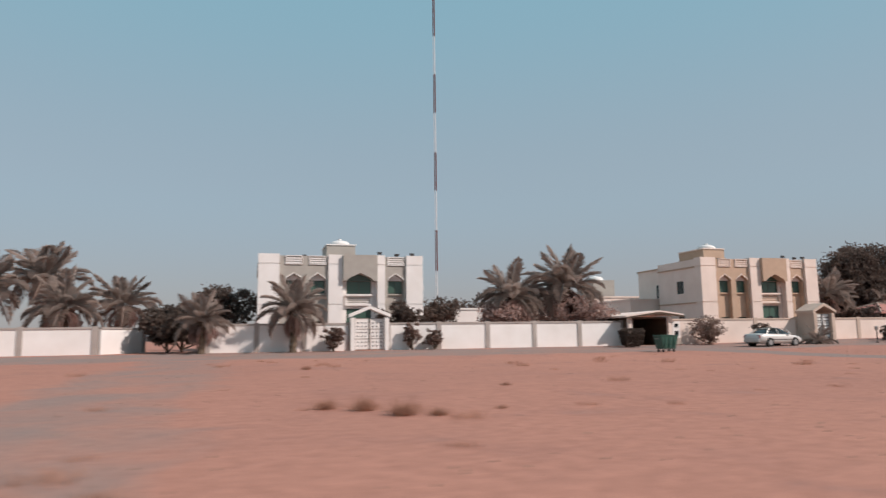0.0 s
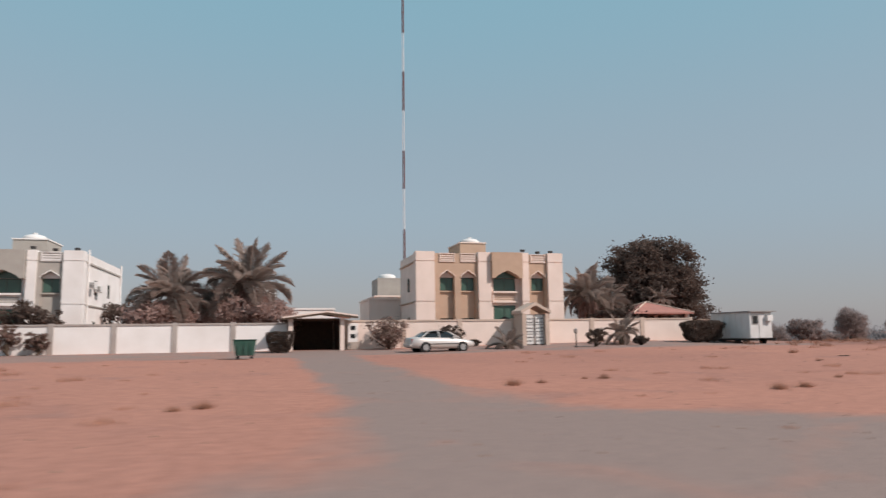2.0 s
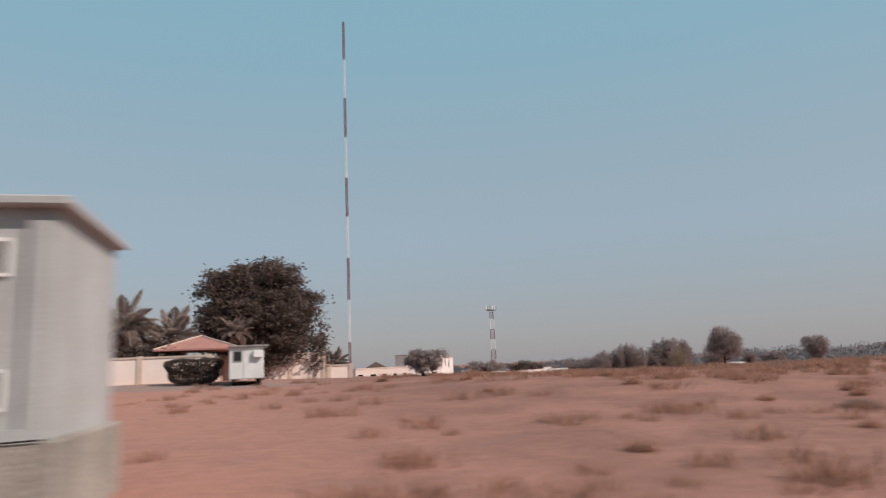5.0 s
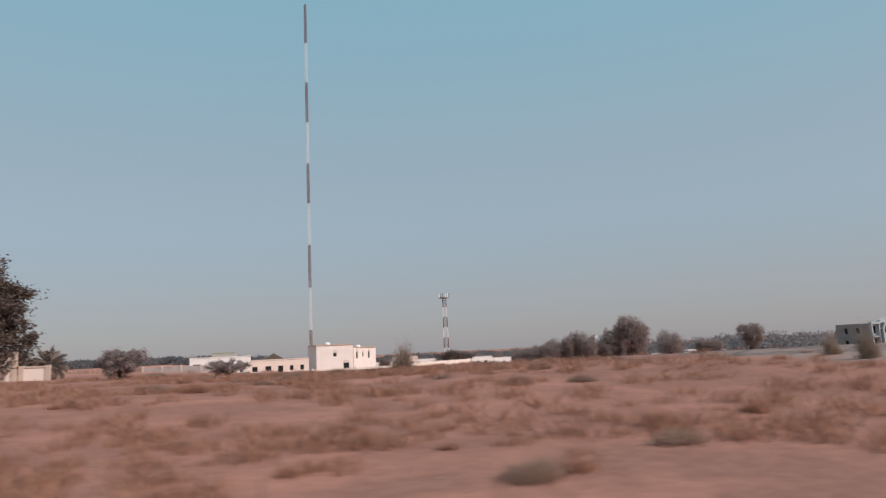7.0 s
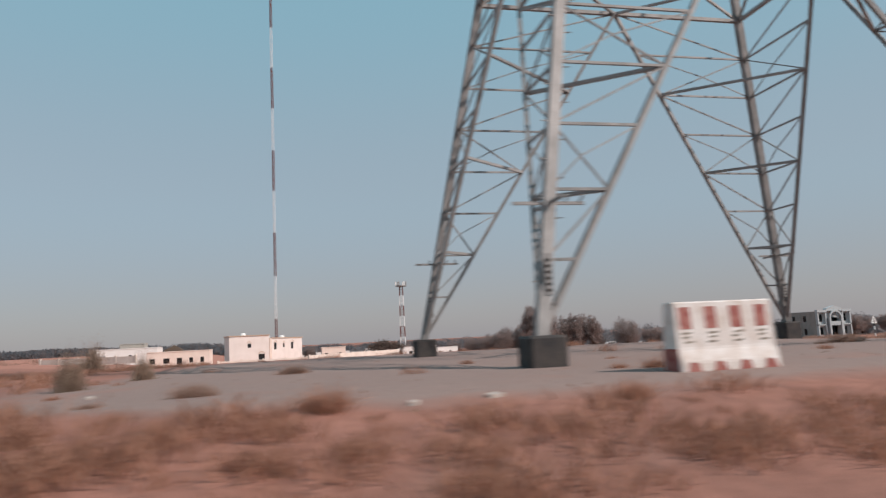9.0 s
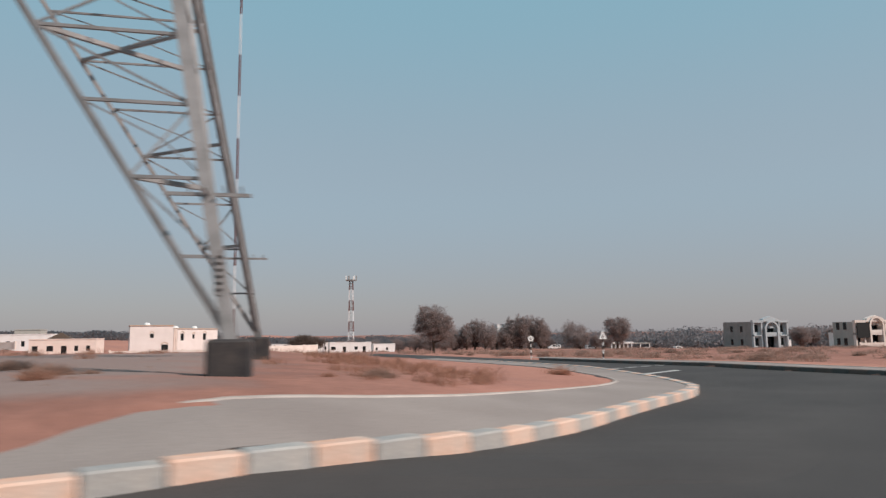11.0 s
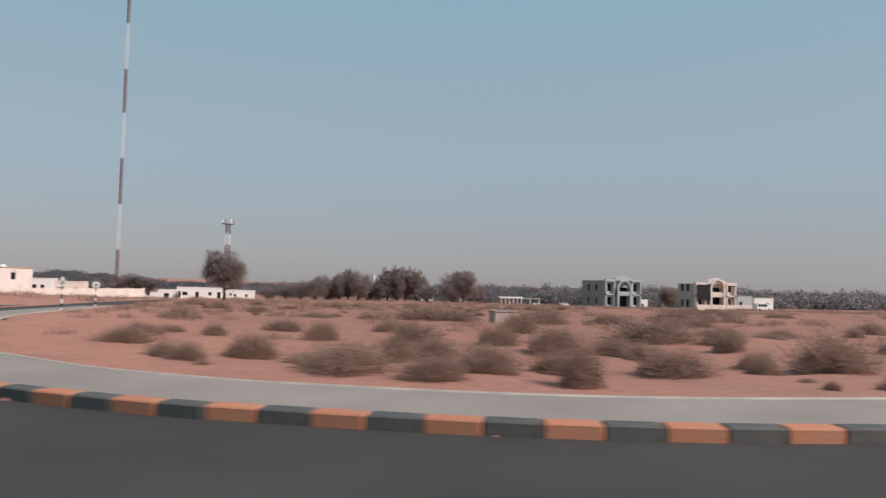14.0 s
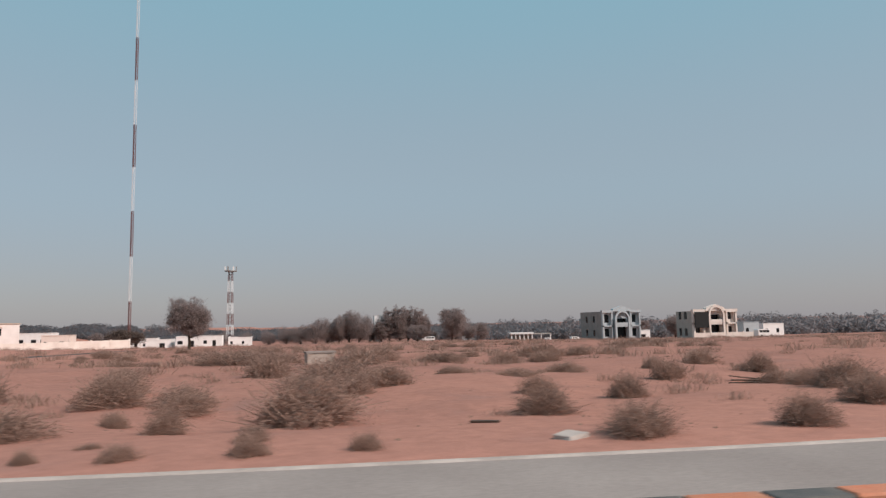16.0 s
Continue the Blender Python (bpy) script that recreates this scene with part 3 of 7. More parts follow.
        for c, d in wins:
            m = (c + d) / 2
            add_window(house, c + 0.03, d - 0.03, 4.38, 5.42, 0.68, BRONZE)
            add_window(house, c + 0.03, d - 0.03, 0.7, 2.2, 0.68, BRONZE, BROWN_GLASS)
            bm = bmesh.new()
            prism(bm, [(c + 0.004, 5.42), (d - 0.004, 5.42), (d - 0.004, 5.44), (d - 0.14, 5.6), (d - 0.4, 5.76), (m, 5.9), (c + 0.4, 5.76), (c + 0.14, 5.6), (c + 0.004, 5.44)], 0.52, 0.598)
            part("tympanum", bm, pale, house)
            bm = bmesh.new()
            for p, q in (((c - 0.04, 5.42), (c + 0.1, 5.62)), ((c + 0.1, 5.62), (c + 0.36, 5.78)), ((c + 0.36, 5.78), (m, 5.96)), ((m, 5.96), (d - 0.36, 5.78)), ((d - 0.36, 5.78), (d - 0.1, 5.62)), ((d - 0.1, 5.62), (d + 0.04, 5.42))):
                prism(bm, [p, q, (q[0], q[1] + 0.07), (p[0], p[1] + 0.07)], 0.15, 0.22)
            part("arch_moulding", bm, pale, house)
            bm = bmesh.new()
            box(bm, c + 0.002, d - 0.002, 0.46, 0.6, 4.26, 4.36)
            part("window_sill", bm, panel, house)
            bm = bmesh.new()
            box(bm, c - 0.02, d + 0.02, 0.14, 0.218, H - 0.80, H - 0.74)
            for q in range(3):
                box(bm, c + 0.06, d - 0.06, 0.17, 0.218, H - 0.70 + q * 0.17, H - 0.60 + q * 0.17)
            for p in (c - 0.02, d - 0.04):
                box(bm, p, p + 0.06, 0.14, 0.218, H - 0.74, H - 0.16)
            box(bm, c - 0.02, d + 0.02, 0.14, 0.218, H - 0.16, H - 0.10)
            part("parapet_grille", bm, pale, house)
    # the middle bay: a hanging fascia over a pointed window, a framed panel, a green window below
    bm = bmesh.new()
    for g in (-1, 1):
        pts = [(c0 + g * 1.28, 5.36), (c0 + g * 0.98, 5.36), (c0 + g * 0.98, 5.44), (c0 + g * 0.7, 5.64), (c0 + g * 0.3, 5.84), (c0, 5.98), (c0, H - 0.02), (c0 + g * 1.28, H - 0.02)]
        prism(bm, pts[::g], -0.3, 0.6)
    part("fascia", bm, panel, house)
    bm = bmesh.new()
    pierced(bm, 6.1, 8.72, 0, H - 0.2, 0.602, 0.9, [(*big, 4.36, 5.4), (*big, 0.3, 3.2)])
    part("front_panel", bm, pale, house)
    bm = bmesh.new()
    prism(bm, [(c0 - 0.97, 5.4), (c0 + 0.97, 5.4), (c0 + 0.97, 5.46), (c0 + 0.7, 5.64), (c0 + 0.3, 5.84), (c0, 5.96), (c0 - 0.3, 5.84), (c0 - 0.7, 5.64), (c0 - 0.97, 5.46)], 0.5, 0.53)
    part("arch_glass", bm, GREEN_GLASS, house, "pointed green glass arch")
    add_window(house, *big, 4.36, 5.4, 0.68, BRONZE)
    add_window(house, *big, 0.3, 3.2, 0.68, BRONZE)
    bm = bmesh.new()
    prism(bm, [(c0 - 0.48, 1.9), (c0 + 0.48, 1.9), (c0 + 0.32, 2.2), (c0, 2.32), (c0 - 0.32, 2.2)], 0.6, 0.64)
    part("fan_light", bm, DARK_GLASS, house, "dark arched light in the green glass")
    bm = bmesh.new()
    box(bm, c0 - 1.05, c0 + 1.05, 0.3, 0.6, 4.2, 4.34)
    box(bm, c0 - 1.05, c0 + 1.05, 0.36, 0.6, 3.42, 3.56)
    for a in (c0 - 1.05, c0 + 0.93):
        box(bm, a, a + 0.12, 0.42, 0.6, 3.56, 4.2)
    part("panel_frame", bm, pale, house, "pale moulded frame under the window")
    bm = bmesh.new()
    box(bm, c0 - 0.93, c0 + 0.93, 0.54, 0.6, 3.56, 4.2)
    part("framed_panel", bm, pale, house)
    bm = bmesh.new()
    for q in range(3):
        box(bm, c0 - 0.85, c0 + 0.85, 0.5, 0.538, 3.66 + q * 0.17, 3.74 + q * 0.17)
    part("panel_moulding", bm, panel, house)
    # cornice lines on the sides, air conditioners and a downpipe
    for a in (W - 0.06, -0.03):
        for z0, z1 in ((H - 0.85, H - 0.72), (mid - 0.1, mid)):
            bm = bmesh.new()
            box(bm, a, a + 0.09, 0.9, deep, z0, z1)
            part("cornice", bm, panel, house)
    for yy, zz in ((1.6, 4.75), (3.6, 4.6), (3.6, 1.6)):
        bm = bmesh.new()
        box(bm, W, W + 0.42, yy, yy + 0.75, zz, zz + 0.55)
        rounded(bm, 0.02, 1)
        ac = part("air_conditioner", bm, TANK_WHITE, house, "wall air conditioner")
        bm = bmesh.new()
        for q in range(5):
            box(bm, W + 0.05, W + 0.38, yy - 0.012, yy - 0.002, zz + 0.08 + q * 0.085, zz + 0.12 + q * 0.085)
        part("grille", bm, RUBBER, ac)
    for yy in (1.25, deep - 0.4):
        bm = bmesh.new()
        bar(bm, (W + 0.05, yy, 0.2), (W + 0.05, yy, H + 0.2), 0.06, 8)
        part("downpipe", bm, pale, house)
    # the stair house on the roof
    bm = bmesh.new()
    box(bm, 5.6, 8.0, 6.9, 10.8, H - 0.6, H + 1.7)
    box(bm, 5.55, 8.05, 6.85, 10.85, H + 0.78, H + 0.92)
    part("stair_house", bm, panel, house, "stair house on the flat roof")
    bm = bmesh.new()
    box(bm, 5.53, 8.07, 6.83, 10.87, H + 1.7, H + 1.8)
    part("stair_coping", bm, pale, house)
    t = place("water_tank", pose(x + 6.8 * wide, y + 8.0, z + (H + 1.8) * tall), "low domed white plastic water tank on the roof", "water tank", "roof tanks")
    bm = bmesh.new()
    tube(bm, [(0, 0, 0), (0, 0, 0.2), (0, 0, 0.36), (0, 0, 0.46), (0, 0, 0.5)], [0.85, 0.88, 0.66, 0.3, 0.12], 18)
    part("tank_body", bm, TANK_WHITE, t, smooth=True)
    bm = bmesh.new()
    tube(bm, [(0, 0, 0.5), (0, 0, 0.58)], [0.2, 0.2], 12)
    part("lid", bm, TANK_WHITE, t)
    for k, (dx, dy) in enumerate(((3.4, 2.0), (11.6, 0.9), (8.95, 0.4), (10.3, 0.5))):
        f = place("floodlight", pose(x + dx * wide, y + dy, z + (H - (0.12 if k in (0, 3) else 0.0)) * tall), "small dark floodlight on the parapet", "floodlight", "roof floodlights")
        bm = bmesh.new()
        bar(bm, (0, 0, -0.5 if k == 0 else 0), (0, 0, 0.16), 0.03, 6)
        part("bracket", bm, STEEL, f)
        bm = bmesh.new()
        box(bm, -0.17, 0.17, -0.1, 0.1, 0.12, 0.3)
        rounded(bm, 0.02, 1)
        part("lamp_head", bm, BLACK_PAINT, f)
    return house


villa(5.08, 52.6, 0.8, WHITE_PAINT, GREY_RENDER, "white two-storey villa with grey bays and green arched windows", wide=1.02)
villa(40.88, 49.85, 0.85, CREAM_PAINT, BEIGE_RENDER, "cream two-storey villa with beige bays and green arched windows", deep=6.4, wide=0.97, rear=5.4)

# low buildings behind the villas
def plain_building(x0, x1, y0, y1, z0, z1, material, label, openings=(), parapet=True, trim=None):
    b = place("building", pose(x0, y0, z0), label, "building", "distant buildings")
    w, d, h = x1 - x0, y1 - y0, z1 - z0
    bm = bmesh.new()
    pierced(bm, 0, w, 0, h, 0, 0.25, list(openings))
    box(bm, 0, 0.25, 0.25, d, 0, h)
    box(bm, w - 0.25, w, 0.25, d, 0, h)
    box(bm, 0.25, w - 0.25, d - 0.25, d, 0, h)
    part("wall", bm, material, b)
    bm = bmesh.new()
    box(bm, 0.2, w - 0.2, 0.2, d - 0.2, h - 0.55, h - 0.35)
    part("roof", bm, GREY_RENDER, b)
    if parapet:
        bm = bmesh.new()
        box(bm, -0.08, w + 0.08, -0.08, 0.25, h, h + 0.16)
        box(bm, -0.08, 0.25, 0.25, d, h, h + 0.16)
        box(bm, w - 0.25, w + 0.08, 0.25, d, h, h + 0.16)
        part("coping", bm, trim or material, b)
    for o in openings:
        win = None
        bm = bmesh.new()
        box(bm, o[0], o[1], 0.12, 0.16, o[2], o[3])
        win = part("window", bm, DARK_GLASS, b)
    return b


plain_building(38.4, 41.6, 57.0, 63, 0.9, 4.7, CREAM_PAINT, "low cream building with a flat roof")
plain_building(40.6, 46.0, 68, 78, 0.9, 5.6, CREAM_PAINT, "low cream outbuilding with a flat roof", [(1.2, 2.2, 1.8, 3.0)])
tower_box = plain_building(41.0, 43.6, 69.0, 73, 5.4, 7.6, GREY_RENDER, "small grey rooftop room", parapet=False)
t = place("water_tank", pose(42.3, 71, 7.6), "low domed white plastic water tank on the roof", "water tank", "roof tanks")
bm = bmesh.new()
tube(bm, [(0, 0, -0.4), (0, 0, 0.3), (0, 0, 0.5), (0, 0, 0.62)], [0.9, 0.92, 0.7, 0.1], 16)
part("tank_body", bm, TANK_WHITE, t, smooth=True)
d = place("satellite_dish", pose(30.3, 63.6, 4.1), "white satellite dish on a roof mast", "satellite dish")
bm = bmesh.new()
bar(bm, (0, 0, -2.9), (0, 0, 1.0), 0.05, 8)
part("pole", bm, STEEL, d)
bm = bmesh.new()
tube(bm, [(0, -0.25, 1.3), (0, -0.2, 1.3), (0, -0.1, 1.3), (0, 0.0, 1.3)], [0.62, 0.5, 0.3, 0.06], 18)
part("dish", bm, TANK_WHITE, d, smooth=True)
plain_building(22, 36, 62, 70, 0.9, 4.1, WHITE_PAINT, "long low white outbuilding")
plain_building(29.2, 30.6, 64.2, 66.5, 3.7, 5.6, WHITE_PAINT, "small white stair turret on a roof", parapet=False)


# ======== boundary walls ========
def wall_run(name, x0, x1, y, z0, height, material, label, bays, gate=None, trim=None):
    """A rendered wall with posts; gate: an opening (x0, x1) with its own portal."""
    w = place(name, pose(0, 0, 0), label, "wall", kind="structure")
    spans = [(x0, x1)] if gate is None else [(x0, gate[0]), (gate[1], x1)]
    for a, b in spans:
        n = max(1, round((b - a) / bays))
        step = (b - a) / n
        for k in range(n):
            bm = bmesh.new()
            p, q = a + k * step, a + (k + 1) * step
            box(bm, p + 0.16, q - 0.16, y, y + 0.2, z0 - 0.3, z0 + height - 0.12)
            part("panel", bm, material, w)
            bm = bmesh.new()
            box(bm, p + 0.16, q - 0.16, y - 0.05, y + 0.25, z0 + height - 0.12, z0 + height)
            part("coping", bm, trim or WALL_POST, w)
        for k in range(n + 1):
            bm = bmesh.new()
            p = a + k * step
            box(bm, p - 0.16, p + 0.16, y - 0.06, y + 0.26, z0 - 0.3, z0 + height + 0.05)
            part("post", bm, trim or WALL_POST, w)
    return w


wall_run("wall_a", 2.0, 31.6, 46.9, 0.8, 1.85, WHITE_PAINT, "white rendered boundary wall with grey posts", 3.3, gate=(11.1, 13.7))
wall_run("wall_b", 35.3, 61.9, 46.8, 0.95, 1.82, CREAM_PAINT, "cream rendered boundary wall with posts", 3.8, gate=(47.4, 49.4), trim=CREAM_POST)
wall_run("wall_c", -60, -4.9, 48.8, 0.8, 1.75, WHITE_PAINT, "white rendered boundary wall of the next plot", 4.3)
wall_run("wall_g", 62.1, 69.6, 54.4, 0.95, 1.9, CREAM_PAINT, "cream rendered boundary wall set back beside the big tree", 2.2, trim=CREAM_POST)
wall_run("wall_h", 70.0, 71.7, 54.6, 0.95, 0.9, CREAM_PAINT, "low cream garden wall beside a low bush", 1.7, trim=CREAM_POST)
for name, x, y0, y1, z, m in (("wall_d", 61.9, 47.2, 54.3, 0.95, CREAM_PAINT), ("wall_f", 2.0, 47.2, 70, 0.8, WHITE_PAINT)):
    w = place(name, pose(0, 0, 0), "rendered side wall of a plot", "wall", kind="structure")
    bm = bmesh.new()
    box(bm, x - 0.1, x + 0.1, y0, y1, z - 0.6, z + 1.75)
    part("panel", bm, m, w)

w = place("wall_e", pose(-4.75, 48.95, 0, 0, 0, 60), "white splayed end of a boundary wall", "wall", kind="structure")
for name, x0, x1, y0, y1, z0, z1, m in (("panel", 0.16, 4.1, -0.1, 0.1, 0.3, 2.42, WHITE_PAINT), ("coping", 0.16, 4.1, -0.15, 0.15, 2.42, 2.54, WALL_POST), ("post", 4.1, 4.4, -0.16, 0.16, 0.3, 2.75, WALL_POST)):
    bm = bmesh.new()
    box(bm, x0, x1, y0, y1, z0, z1)
    part(name, bm, m, w)


def portal(x0, x1, y, z, material, gate_material, label, leaf_material, depth=0.3):
    """A gate portal: two piers, a gabled head and a pair of worked metal leaves."""
    g = place("gate", pose((x0 + x1) / 2, y, z), label, "gate")
    h, s = (x1 - x0) / 2, 0.28
    for a, b in ((-h, -h + s), (h - s, h)):
        bm = bmesh.new()
        box(bm, a, b, -0.3, depth, -0.2, 2.2)
        part("pier", bm, material, g)
    bm = bmesh.new()
    for sg in (-1, 1):
        prism(bm, [(sg * (h + 0.12), 2.2), (0, 2.78), (0, 3.0), (sg * (h + 0.12), 2.42)], -0.38, depth + 0.08)
    part("gabled_head", bm, material, g)
    for sg in (-1, 1):
        bm = bmesh.new()
        a, b = sorted((sg * 0.03, sg * (h - s - 0.02)))
        for c in (a, b - 0.05):
            box(bm, c, c + 0.05, -0.03, 0.03, 0.05, 2.15)
        for c in (0.05, 0.75, 1.4, 2.1):
            box(bm, a, b, -0.03, 0.03, c, c + 0.05)
        leaf = part("gate_leaf", bm, leaf_material, g)
        bm = bmesh.new()
        box(bm, a + 0.05, b - 0.05, -0.012, 0.012, 0.1, 2.1)
        part("infill_sheet", bm, gate_material, leaf)
        n = 3
        for k in range(n):
            c = a + 0.08 + (b - a - 0.16) * (k + 0.5) / n
            for zz in (0.3, 0.55, 0.95, 1.2, 1.6, 1.85):
                bm = bmesh.new()
                tube(bm, [(c, -0.05, zz), (c, -0.02, zz)], [0.05, 0.05], 8)
                part("rosette", bm, BLACK_PAINT, leaf)
    return g


portal(11.1, 13.7, 46.9, 0.8, WHITE_PAINT, WHITE_PAINT, "white gate portal with a gabled head and white leaves", WALL_POST)
portal(47.4, 49.4, 45.3, 0.9, CREAM_POST, TANK_WHITE, "deep gabled gate with white sheet and dark metal leaves", STEEL, depth=1.45)

# carport
cp = place("carport", pose(33.4, 46.0, float(lie(33.4, 46.0))), "carport with dark timber roof beside the wall", "carport")
for x in (-1.75, 1.6):
    for yy in (0.0, 5.0):
        bm = bmesh.new()
        box(bm, x - 0.14, x + 0.14, yy - 0.14, yy + 0.14, -0.2, 2.12)
        part("post", bm, CREAM_PAINT, cp)
for k, (sx, w) in enumerate(((0, 1), (1, 1))):
    bm = bmesh.new()
    if k == 0:
        prism(bm, [(-2.3, 2.12), (0.55, 2.5), (0.55, 2.6), (-2.3, 2.22)], -0.5, 5.5)
    else:
        prism(bm, [(0.55, 2.5), (2.6, 2.22), (2.6, 2.32), (0.55, 2.6)], -0.5, 5.5)
    part("roof_sheet", bm, CREAM_PAINT, cp)
bm = bmesh.new()
prism(bm, [(-2.3, 2.0), (0.55, 2.36), (2.6, 2.08), (2.6, 2.22), (0.55, 2.5), (-2.3, 2.12)], -0.52, -0.44)
part("fascia_board", bm, WOOD_DARK, cp)
for k in range(6):
    bm = bmesh.new()
    box(bm, -1.75, 1.6, 0.3 + k * 0.85, 0.38 + k * 0.85, 2.0, 2.12)
    part("rafter", bm, WOOD_DARK, cp)
for x in (-1.72, 1.55):
    bm = bmesh.new()
    box(bm, x - 0.04, x + 0.04, 0.2, 5.0, 0, 2.05)
    part("side_screen", bm, WOOD_DARK, cp)
bm = bmesh.new()
box(bm, -1.7, 1.55, 5.0, 5.1, 0, 2.05)
part("back_screen", bm, WOOD_DARK, cp)

# meter cabinet beside the carport
mc = place("meter_cabinet", pose(35.75, 46.4, float(lie(35.75, 46.4))), "white meter cabinet on a concrete base", "cabinet")
bm = bmesh.new()
box(bm, -0.38, 0.38, -0.2, 0.2, 0, 0.5)
rounded(bm, 0.02, 1)
part("base", bm, CONCRETE, mc)
bm = bmesh.new()
box(bm, -0.34, 0.34, -0.17, 0.17, 0.5, 1.75)
rounded(bm, 0.02, 1)
part("cabinet_body", bm, WHITE_PAINT, mc)
for zz in (0.75, 1.3):
    bm = bmesh.new()
    box(bm, -0.16, 0.16, -0.19, -0.16, zz, zz + 0.28)
    part("meter_window", bm, DARK_GLASS, mc)

# red pavilion roof behind the wall
pv = place("pavilion", pose(60.9, 51.4, 0.95), "open garden pavilion with a faded red pyramid roof", "pavilion")
bm = bmesh.new()
ap = bm.verts.new((0, 0, 3.25))
low = [bm.verts.new(p) for p in ((-2.7, -2.7, 2.3), (2.7, -2.7, 2.3), (2.7, 2.7, 2.3), (-2.7, 2.7, 2.3))]
und = [bm.verts.new(p) for p in ((-2.7, -2.7, 2.2), (2.7, -2.7, 2.2), (2.7, 2.7, 2.2), (-2.7, 2.7, 2.2))]
for k in range(4):
    bm.faces.new((low[k], low[(k + 1) % 4], ap))
    bm.faces.new((und[k], und[(k + 1) % 4], low[(k + 1) % 4], low[k]))
bm.faces.new(und[::-1])
part("roof", bm, ROOF_RED, pv, "faded red pyramid roof")
for k in range(4):
    bm = bmesh.new()
    c = ((-2.7, -2.7), (2.7, -2.7), (2.7, 2.7), (-2.7, 2.7))[k]
    bar(bm, (*c, 2.33), (0, 0, 3.29), 0.06, 6)
    part("hip_ridge", bm, CREAM_POST, pv, "pale mortar ridge")
    bm = bmesh.new()
    box(bm, c[0] * 0.85 - 0.12, c[0] * 0.85 + 0.12, c[1] * 0.85 - 0.12, c[1] * 0.85 + 0.12, -0.3, 2.22)
    part("post", bm, CREAM_PAINT, pv)


# ======== street things ========
def dumpster(x, y, z):
    b = place("waste_bin", pose(x, y, z) @ Matrix.Diagonal((0.88, 0.88, 0.93, 1)), "dark green wheeled metal waste bin on the sand", "bin")
    bm = bmesh.new()
    lo, hi = 0.2, 1.05
    v = [bm.verts.new(p) for p in ((-0.52, -0.4, lo), (0.52, -0.4, lo), (0.52, 0.4, lo), (-0.52, 0.4, lo), (-0.66, -0.52, hi), (0.66, -0.52, hi), (0.66, 0.52, hi), (-0.66, 0.52, hi))]
    for f in ((3, 2, 1, 0), (4, 5, 6, 7), (0, 1, 5, 4), (1, 2, 6, 5), (2, 3, 7, 6), (3, 0, 4, 7)):
        bm.faces.new([v[i] for i in f])
    rounded(bm, 0.03, 1)
    part("bin_body", bm, BIN_GREEN, b)
    for k in range(3):
        bm = bmesh.new()
        c = -0.35 + 0.35 * k
        box(bm, c - 0.03, c + 0.03, -0.53, -0.43, 0.35, 1.0)
        part("rib", bm, BIN_GREEN, b)
    bm = bmesh.new()
    box(bm, -0.7, 0.7, -0.56, 0.56, 1.05, 1.1)
    rounded(bm, 0.015, 1)
    part("lid", bm, BIN_GREEN, b)
    for sx in (-0.4, 0.4):
        for sy in (-0.28, 0.28):
            bm = bmesh.new()
            tube(bm, [(sx, sy - 0.03, 0.09), (sx, sy + 0.03, 0.09)], [0.09, 0.09], 12)
            bar(bm, (sx, sy, 0.09), (sx, sy, 0.22), 0.02, 6)
            part("castor", bm, RUBBER, b)
    for sx in (-0.72, 0.72):
        bm = bmesh.new()
        bar(bm, (sx, -0.2, 0.85), (sx, 0.2, 0.85), 0.025, 6)
        part("handle", bm, STEEL, b)


dumpster(29.05, 37.5, float(lie(29.05, 37.5)))


